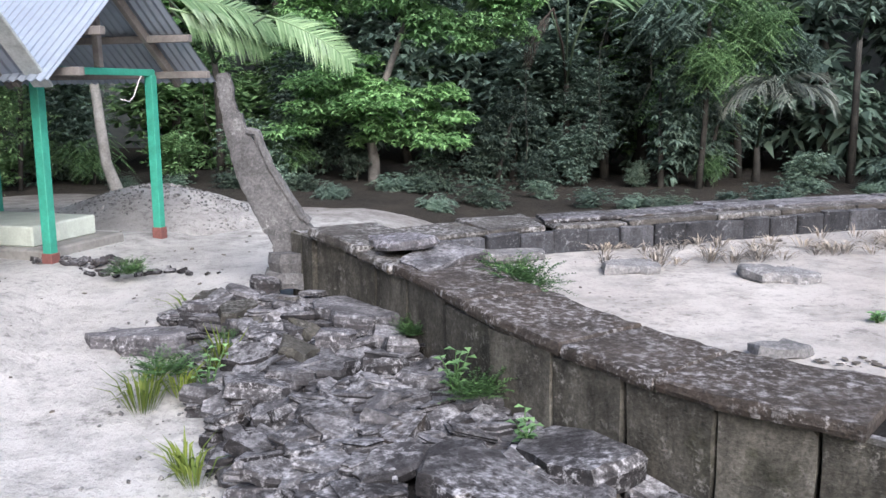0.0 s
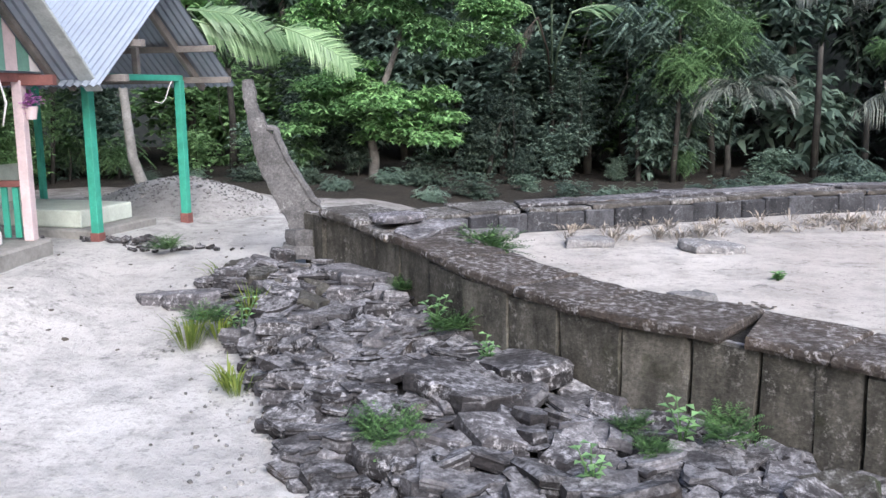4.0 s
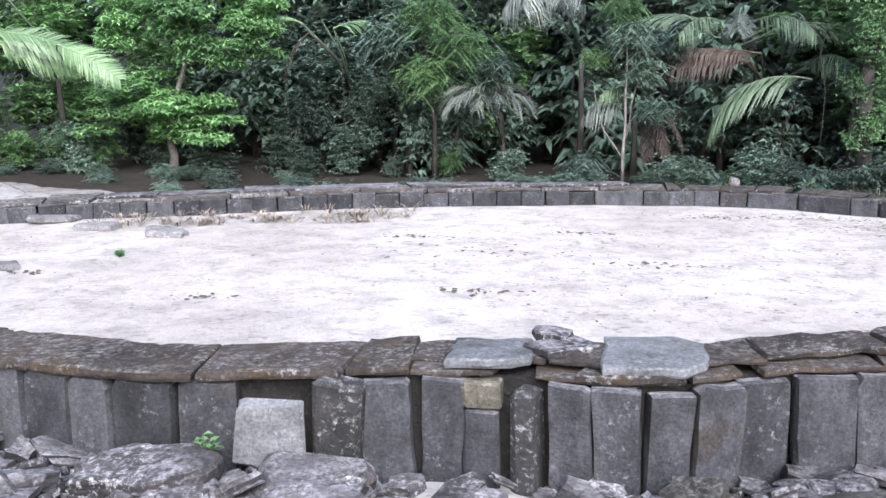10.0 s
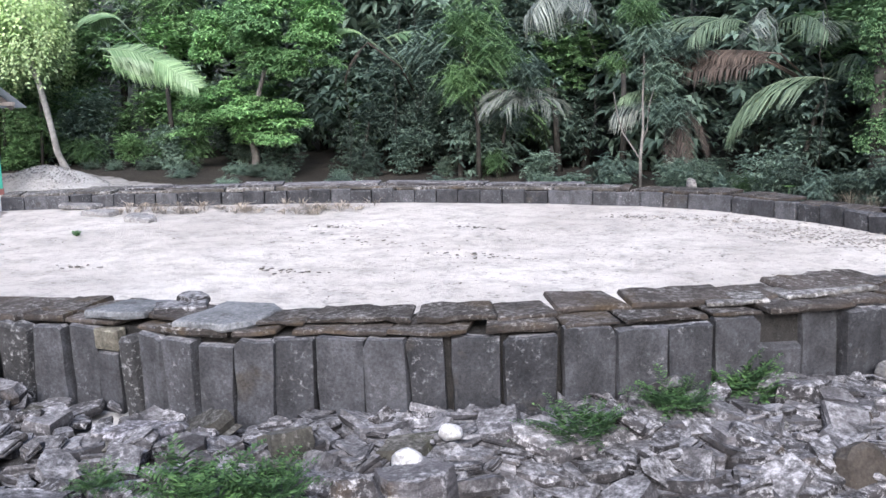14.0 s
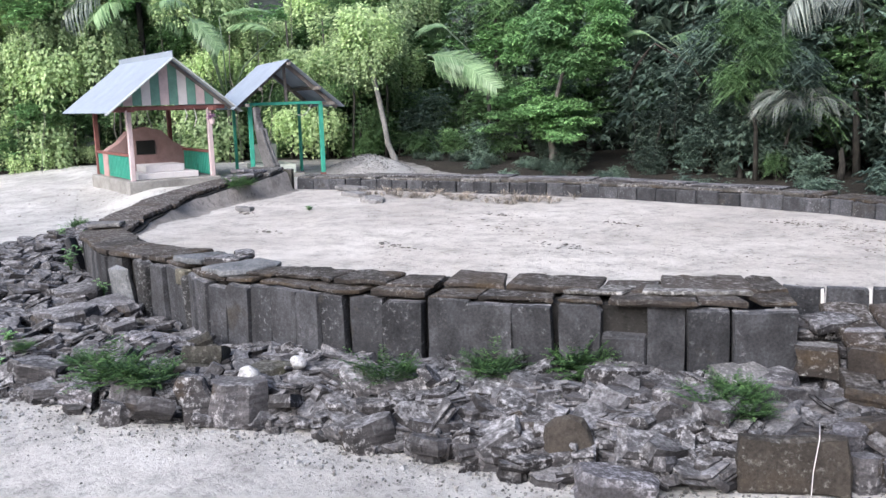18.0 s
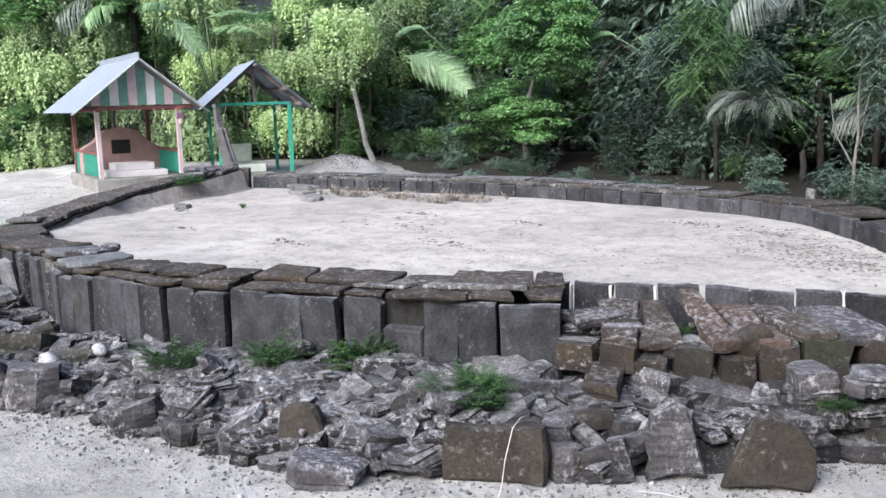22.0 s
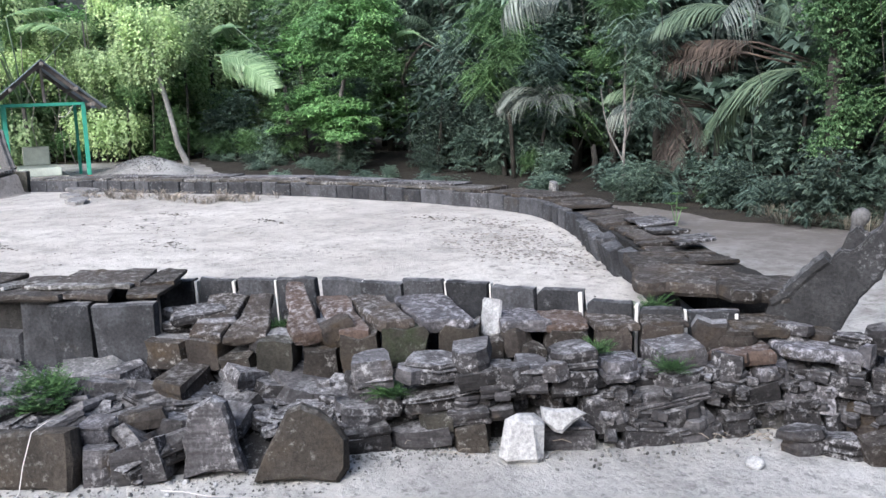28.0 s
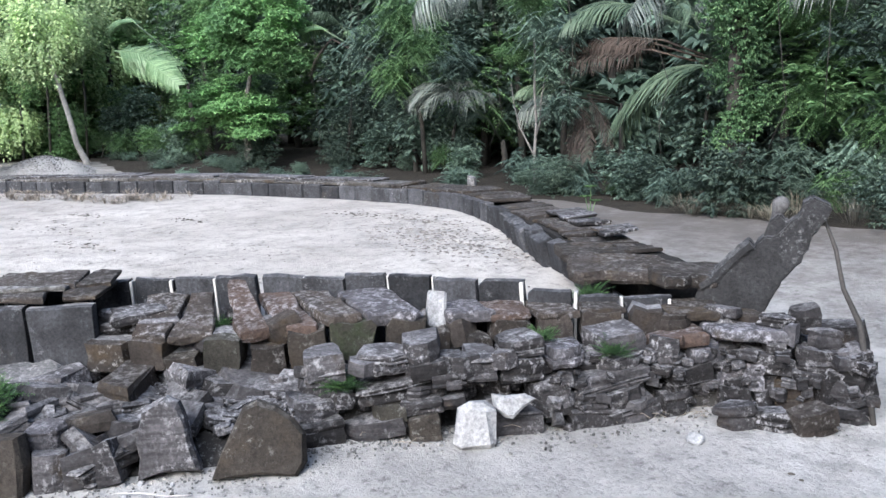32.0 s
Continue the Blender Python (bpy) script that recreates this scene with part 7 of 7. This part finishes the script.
def shelter_b():
    s = thing("grave_shelter", "open zinc-roofed shelter on green posts over a tomb", "shelter", local((-3.519, 5.94), (-3.276, 7.282)))
    hw, g = 0.68, 0.3
    for x, r in ((0.0, 0.038), (-1.75, 0.03)):
        for y in (-hw, hw):
            part("post", box_bm(x - r, x + r, y - r, y + r, g - 0.2, 1.74, 0.005), M_GREEN, s)
    for y in (-hw, hw):
        part("post_foot", box_bm(-0.046, 0.046, y - 0.046, y + 0.046, g - 0.1, g + 0.12, 0.004), M_REDWOOD, s, "dark red painted post foot")
    part("tie_beam", beam_bm((0, -hw - 0.05, 1.76), (0, hw + 0.03, 1.76), 0.06, 0.055), M_GREEN, s)
    part("tie_beam", beam_bm((-1.75, -hw, 1.76), (-1.75, hw, 1.76), 0.06, 0.055), M_GREEN, s)
    for y, z in ((-hw - 0.12, 1.74), (hw + 0.12, 1.74), (0.55, 2.03), (-0.55, 2.03), (0.0, 2.48)):
        part("purlin", beam_bm((0.5, y, z), (-2.25, y, z), 0.06, 0.06), M_WOOD, s, "weathered timber purlin")
    part("king_post", beam_bm((0, 0.02, 1.79), (0, 0.0, 2.5), 0.06, 0.05), M_WOOD, s)
    for sgn in (-1, 1):
        roof_sheet(s, -2.35, 0.42, 0, 2.56, sgn * 1.05, 1.68)
        part("rafter", beam_bm((0.08, 0, 2.5), (0.08, sgn * 0.98, 1.66), 0.05, 0.07), M_WOOD, s)
        part("rafter", beam_bm((-1.75, 0, 2.5), (-1.75, sgn * 0.98, 1.66), 0.05, 0.07), M_WOOD, s)
    v, f = tube([(0.03, 0.22, 1.54), (0.04, 0.32, 1.52), (0.04, 0.38, 1.56), (0.03, 0.44, 1.63), (0.035, 0.47, 1.69), (0.04, 0.5, 1.73)], [0.005] * 6, 6)
    place("cord", mesh_of("cord", v, f, M_WHITE, True), s, None, "white cord tied below the beam")
    t = thing("tomb", "pale green tiled tomb on a low concrete step beneath the shelter", "tomb", s.matrix_basis.copy())
    part("step", box_bm(-1.55, -0.12, -0.62, 0.35, 0.1, 0.42, 0.015), M_CONC, t)
    part("slab", box_bm(-1.5, -0.3, -0.52, 0.22, 0.42, 0.58, 0.012), M_TILE, t)
    part("headstone", box_bm(-1.5, -1.42, -0.4, 0.1, 0.58, 0.95, 0.02), M_TILE, t)


shelter_a()
shelter_b()


def mound():
    vs, fs, n, m = [(0, 0, 0.42)], [], 40, 14
    for k in range(1, m + 1):
        r = k / m
        for i in range(n):
            a = 2 * math.pi * i / n
            x, y = math.cos(a) * r * 1.5, math.sin(a) * r * 1.15
            vs.append((x, y, 0.42 * (1 - r ** 1.5) - (0.06 if k == m else 0) + 0.035 * noise.noise((x * 3, y * 3, 1)) * (1 - r * 0.5)))
    fs = [(0, 1 + i, 1 + (i + 1) % n) for i in range(n)]
    for k in range(m - 1):
        for i in range(n):
            a, b = 1 + k * n + i, 1 + k * n + (i + 1) % n
            fs.append((a, a + n, b + n, b))
    ob = new("gravel_mound", mesh_of("gravel_mound", vs, fs, M_GRAVEL, True))
    ob.matrix_basis = pose(-3.9, 8.6, 0.24, 0, 0, -20)
    tagged(ob, "low heap of grey gravel and sand behind the shelter", "gravel heap")


mound()


def mound_spot():
    a, r = rng.uniform(0, 6.28), math.sqrt(rng.random())
    p = pose(-3.9, 8.6, 0.24, 0, 0, -20) @ Vector((math.cos(a) * r * 1.45, math.sin(a) * r * 1.1, 0.42 * (1 - r ** 1.5)))
    return p.x, p.y, p.z + 0.01


scatter("gravel", 2200, mound_spot, (0.01, 0.04), M_GRIT, "coarse grey gravel on the heap", None, "gravel")


# ---- small growth and litter ----
def fern_mesh(stalks, pairs):
    """A spray of fern: a few arching stalks to one side, with two rows of fine leaflets."""
    a, up = nr.uniform(-0.5, 0.5, stalks), nr.uniform(0.4, 2.4, stalks)
    d0 = unit(np.stack([np.cos(a), np.sin(a), up], 1))
    L = nr.uniform(0.12, 0.25, stalks)
    c = np.stack([np.cos(a), np.sin(a), np.zeros(stalks)], 1) * nr.uniform(0, 0.06, (stalks, 1))
    t = np.tile(np.repeat(np.linspace(0.15, 1, pairs), 2), stalks)
    D, LL = np.repeat(d0, 2 * pairs, 0), np.repeat(L, 2 * pairs)
    base = np.repeat(c, 2 * pairs, 0) + D * (t * LL)[:, None] - np.array([0, 0, 1.0]) * (t ** 2 * LL * 0.32)[:, None]
    side = unit(np.cross(D, np.array([0, 0, 1.0]))) * np.tile([1.0, -1.0], stalks * pairs)[:, None]
    d = unit(side + D * 0.5 + nr.normal(size=D.shape) * 0.15)
    n = unit(np.array([0, 0, 1.0]) + nr.normal(size=D.shape) * 0.3)
    return leaf_mesh("frond", leaf_arrays(base, d, n, (1.1 - 0.75 * t) * 0.045, np.full(len(base), 0.007), 0.15), M_FERN)


FERNS = [fern_mesh(8, 12) for _ in range(4)]


def fern(x, y, z, size, label="green fern growing between the stones"):
    ob = thing("fern", label, "fern", pose(x, y, z + 0.04, rng.uniform(-8, 8), rng.uniform(-8, 8), rng.uniform(0, 360)) @ Matrix.Scale(size * 1.2, 4), "ferns")
    for k in range(8):
        place("frond", rng.choice(FERNS), ob, pose(0, 0, 0, 0, 0, k * 45 + rng.uniform(-15, 15)) @ Matrix.Scale(rng.uniform(0.8, 1.15), 4))


FERN_EAST = ((7.38, 0.79, 0.12, 1.3), (7.6, 0.95, 0.13, 1.0), (8.57, 2.03, 0.17, 1.2), (8.83, 2.56, 0.18, 1.0), (9.02, 3.02, 0.18, 1.1), (9.12, 2.98, 0.16, 0.9), (6.18, 0.47, 0.1, 0.5), (9.98, 3.24, 0.2, 0.8), (10.1, 3.16, 0.17, 0.75), (9.91, 3.1, 0.18, 0.8), (-0.22, 2.12, 0.12, 0.9))
FERN_WEST = ((0.79, 2.23, 0.16, 0.5), (1.17, 2.19, 0.16, 0.65), (0.86, 2.02, 0.15, 0.45), (-0.1, 3.4, 0.25, 0.7), (-0.5, 4.2, 0.3, 0.6), (2.38, 1.66, 0.15, 0.7), (6.9, 0.7, 0.13, 0.6), (11.63, 5.4, 0.33, 0.45), (10.3, 4.35, 0.4, 0.36), (10.88, 5.0, 0.4, 0.36),
                      (11.15, 4.5, 0.2, 0.5), (11.5, 5.95, 0.42, 0.6), (0.05, 4.3, 0.53, 1.0), (-0.02, 4.45, 0.53, 0.9), (-2.75, 5.6, 0.3, 0.7), (-1.75, 3.95, 0.12, 0.8), (-1.55, 4.3, 0.14, 0.7), (10.55, 4.6, 0.4, 0.36), (12.0, 5.5, 0.3, 0.5))
for x, y, z, size in FERN_EAST + FERN_WEST:
    fern(x, y, z, size)


def tuft(name, x, y, blades, high, spread, mat, label, category, group):
    """A clump of narrow arching blades in one mesh."""
    a = nr.uniform(0, 2 * np.pi, blades)
    out = np.stack([np.cos(a), np.sin(a), np.zeros(blades)], 1)
    r = nr.uniform(0.1, 1.0, (blades, 1)) * spread
    L = nr.uniform(0.6, 1.1, (blades, 1)) * high
    w = np.stack([-np.sin(a), np.cos(a), np.zeros(blades)], 1) * (0.0028 if mat is M_DRYGREEN else 0.006)
    b = out * r * 0.35
    m = b + out * r * 0.5 + np.array([0, 0, 1.0]) * L * 0.65
    t = m + out * r * 0.7 + np.array([0, 0, 1.0]) * L * nr.uniform(-0.1, 0.35, (blades, 1))
    ob = new(name, leaf_mesh(name, np.stack([b, m + w, t, m - w], 1).reshape(-1, 3), mat))
    ob.matrix_basis = pose(x, y, ground_z(x, y) if mat is not M_STRAW else SAND_Z)
    tagged(ob, label, category, group)


for x, y, n, h, sp in ((-1.78, 3.75, 60, 0.26, 0.2), (-1.66, 3.95, 40, 0.22, 0.16), (-1.48, 4.1, 45, 0.36, 0.13), (-1.4, 4.6, 40, 0.26, 0.14), (-1.28, 3.1, 40, 0.2, 0.12), (-1.2, 3.0, 30, 0.16, 0.12), (-2.0, 4.95, 40, 0.16, 0.2)):
    tuft("grass_tuft", x, y, n, h, sp, M_GRASS, "yellow-green grass tuft at the edge of the heap", "grass", "grass tufts")
for i in range(70):
    x = rng.uniform(0.5, 3.6)
    y = 6.4 + (x - 0.7) * 0.35 + rng.uniform(-0.45, 0.45)
    tuft("dry_stubble", x, y, 22, rng.uniform(0.05, 0.13), 0.16, M_STRAW, "dry brown weed stubble on the court sand", "dry weeds", "dry stubble")
for x, y in ((9.0, 11.1), (9.3, 11.4), (9.6, 11.3), (9.2, 11.7), (9.9, 11.2), (10.3, 11.3), (10.7, 11.4), (11.2, 11.4), (8.7, 11.4), (10.0, 11.6), (11.6, 11.3), (12.2, 11.4)):
    tuft("dry_grass", x, y, 130, rng.uniform(0.2, 0.4), 0.34, M_DRYGREEN, "tall half-dry grass before the forest", "grass", "dry grass")

M_DEBRIS = plain_material("dark_litter", (0.13, 0.115, 0.1), 0.95, 0, 0.4)

M_CRUMB = plain_material("pale_litter", (0.24, 0.215, 0.195), 0.95, 0, 0.4)


def court_spot():
    while True:
        x, y = rng.uniform(0.2, 10.8), rng.uniform(2.3, 8.6)
        if rng.random() < (0.35 + 0.65 * smooth01(3.5, 7.5, x)):
            if 2.45 + 0.2 * max(0, x - 6) ** 1.3 < y < 6.3 + 0.35 * min(x, 7) - 0.75 * max(0, x - 7.6):
                return x, y, SAND_Z + 0.006


scatter("court_litter", 420, court_spot, (0.006, 0.028), M_DEBRIS, "dark leaf crumbs and twigs strewn on the court sand", None, "litter", (0.08, 0.2), PLATES, 6)


def patch_litter(cx, cy, rx, ry, count, size):
    def spot():
        return cx + rng.gauss(0, rx), cy + rng.gauss(0, ry), SAND_Z + 0.01
    scatter("litter_patch", count, spot, size, M_DEBRIS if count < 70 else M_CRUMB, "patch of dark leaf litter on the court sand", None, "litter", (0.05, 0.12), PLATES, 5)


for cx, cy, rx, ry, n in ((4.07, 6.16, 0.16, 0.06, 40), (5.5, 6.6, 0.14, 0.06, 34), (6.9, 7.9, 0.2, 0.06, 36), (1.55, 3.85, 0.1, 0.06, 20), (3.4, 3.4, 0.12, 0.05, 24), (5.3, 4.0, 0.14, 0.05, 26), (6.4, 5.2, 0.2, 0.07, 30), (8.6, 7.5, 0.45, 0.22, 170), (9.4, 7.1, 0.4, 0.2, 130), (7.7, 8.1, 0.4, 0.12, 80), (2.2, 7.1, 0.6, 0.15, 60), (4.9, 5.4, 0.5, 0.2, 40)):
    patch_litter(cx, cy, rx * 1.2, ry * 1.2, int(n * (1.1 if n < 70 else 2.6)), (0.012, 0.06) if n < 70 else (0.008, 0.045))


def sand_spot():
    while True:
        x, y = rng.uniform(-6, 15), rng.uniform(-2.5, 11)
        if y < -0.2 or x < -2.2 or (x > 12.8 and y > 3) or (x - 9) * 0.95 > y:
            return x, y, ground_z(x, y) + 0.004


scatter("ground_litter", 900, sand_spot, (0.012, 0.05), M_DEBRIS, "leaf crumbs and grit strewn on the pale ground", None, "litter", (0.1, 0.25), PLATES, 6)
for cx, cy, n in ((-3.3, 6.0, 60), (-2.9, 5.85, 40)):
    vs0 = ground_z(cx, cy)
    scatter("litter_patch", n, lambda: (cx + rng.gauss(0, 0.28), cy + rng.gauss(0, 0.06), vs0 + 0.01), (0.03, 0.12), M_RUB, "scatter of dark stone bits on the ground", None, "litter", (0.2, 0.4))


def liana(x, y, top, foot, thick=0.004, mat=None):
    pts = [(x + rng.uniform(-0.12, 0.12), y + rng.uniform(-0.1, 0.1), top + (foot - top) * k / 6) for k in range(7)]
    v, f = tube(pts, [thick] * 7, 5, 0.2, rng)
    tagged(new("liana", mesh_of("liana", v, f, mat or M_BARK, True)), "dry grey liana hanging down over the creepers" if mat else "thin bare liana hanging at the forest edge", "liana", "lianas")


for x, y in ((-0.3, 12.6), (0.8, 12.7), (1.4, 12.5), (2.1, 12.8), (4.6, 12.6), (6.4, 12.2), (8.2, 11.6), (9.9, 11.2), (10.6, 11.0), (11.4, 11.2), (-4.4, 11.5), (-6.9, 10.6), (-8.0, 9.6)):
    liana(x, y, 3.6, rng.uniform(0.3, 1.4))
west = resample(RIM[:4], 0.28)
for a, b in zip(west, west[1:]):
    t = Vector((b[0] - a[0], b[1] - a[1], 0)).normalized()
    if rng.random() < 0.75:
        o = rng.uniform(-1.5, -0.6)
        liana(a[0] - t.y * o, a[1] + t.x * o, rng.uniform(2.2, 4.4), ground_z(a[0] - t.y * o, a[1] + t.x * o) - 0.03, rng.uniform(0.005, 0.011), M_WOOD)


def string(points):
    v, f = tube(points, [0.002] * len(points), 5)
    tagged(new("string", mesh_of("string", v, f, M_WHITE, True)), "thin white string caught on the stones", "string", "strings")


string([(10.46, 3.22, 0.27), (10.53, 3.12, 0.29), (10.585, 3.04, 0.275), (10.595, 2.99, 0.14), (10.61, 2.96, 0.03), (10.67, 2.9, 0.008)])
string([(10.95, 3.45, 0.014), (11.02, 3.52, 0.012), (11.13, 3.58, 0.012), (11.2, 3.66, 0.012)])


def weed(x, y, z, high, leaf):
    """A small broad-leaved weed: a few stems with alternate leaves."""
    t = thing("weed", "small broad-leaved green weed rooted between the stones", "weed", pose(x, y, z), "weeds")
    for k in range(4):
        a, h = k * 1.7 + rng.uniform(-0.4, 0.4), high * rng.uniform(0.6, 1.1)
        dx, dy = math.cos(a) * h * 0.35, math.sin(a) * h * 0.35
        limb(t, "stem", [(0, 0, -0.03), (dx * 0.4, dy * 0.4, h * 0.5), (dx, dy, h)], [0.005, 0.004, 0.002], M_FERN)
        f = np.linspace(0.25, 1.0, 7)
        base = np.stack([dx * f, dy * f, h * f], 1)
        b = np.arange(7) * 2.4 + a
        d = unit(np.stack([np.cos(b), np.sin(b), np.full(7, 0.35)], 1))
        place("leaf", leaf_mesh("leaf", leaf_arrays(base, d, np.tile([[0, 0, 1.0]], (7, 1)), np.full(7, leaf), np.full(7, leaf * 0.6), 0.25), M_BRIGHT), t)


for x, y, z, high, leaf in ((4.62, 1.36, 0.14, 0.16, 0.05), (2.98, 1.4, 0.14, 0.22, 0.07), (-0.22, 3.62, 0.24, 0.18, 0.06), (0.12, 3.1, 0.2, 0.14, 0.05), (1.0, 2.2, 0.16, 0.18, 0.06), (0.62, 1.75, 0.15, 0.16, 0.05),
                            (1.9, 4.6, SAND_Z, 0.06, 0.05), (-1.5, 3.9, 0.05, 0.3, 0.05), (6.3, 0.3, 0.05, 0.08, 0.05), (5.7, 0.45, 0.1, 0.1, 0.05)):
    weed(x, y, z, high, leaf)

# grit and crumbs trodden into the sand along the foot of the stack
def stack_foot():
    p, t = along(STACK, rng.uniform(0.0, 2.8), -abs(rng.gauss(0, 0.1)))
    return p.x, p.y, ground_z(p.x, p.y) + 0.004


scatter("grit", 260, stack_foot, (0.006, 0.026), M_GRIT, "grey stone crumbs at the foot of the stacked face", stack)
for k in range(60):
    p, t = along(STACK, rng.choice((rng.uniform(1.85, 2.3), rng.uniform(0.0, 2.8))), rng.uniform(-0.14, 0.02))
    a, n = rng.uniform(0, 6.28), rng.uniform(0.04, 0.12)
    z = 0.012 + (0.02 if k % 3 else 0.07) * rng.random()
    v, f = tube([(p.x, p.y, z), (p.x + math.cos(a) * n * 0.5, p.y + math.sin(a) * n * 0.5, z + 0.012), (p.x + math.cos(a) * n, p.y + math.sin(a) * n, z)], [0.0016] * 3, 4)
    tagged(new("straw", mesh_of("straw", v, f, M_STRAW)), "dry brown grass stalk lying at the stones", "straw", "dry stalks")

# unseen trees added to close the east side and cut its sky light
for k, (x, y) in enumerate(resample([(19.5, 9.5), (21.0, 5.0), (20.5, 0.0), (18.5, -4.0)], 1.5)):
    forest_tree(x + rng.uniform(-0.4, 0.4), y + rng.uniform(-0.4, 0.4), rng.uniform(5.5, 7.0), ("dim", "deep", "green"), "dense dark green forest tree at the clearing edge", 1.5, low=0.6, trunk_r=0.09)


def earth_patch():
    x, y = rng.gauss(0.42, 0.13), rng.gauss(2.66, 0.13)
    return x, y, 0.125 + 0.012 * rng.random()


scatter("crumbs", 170, earth_patch, (0.012, 0.06), M_DEBRIS, "brown earth crumbs and chips by the wall", rubble, flat=(0.2, 0.5))
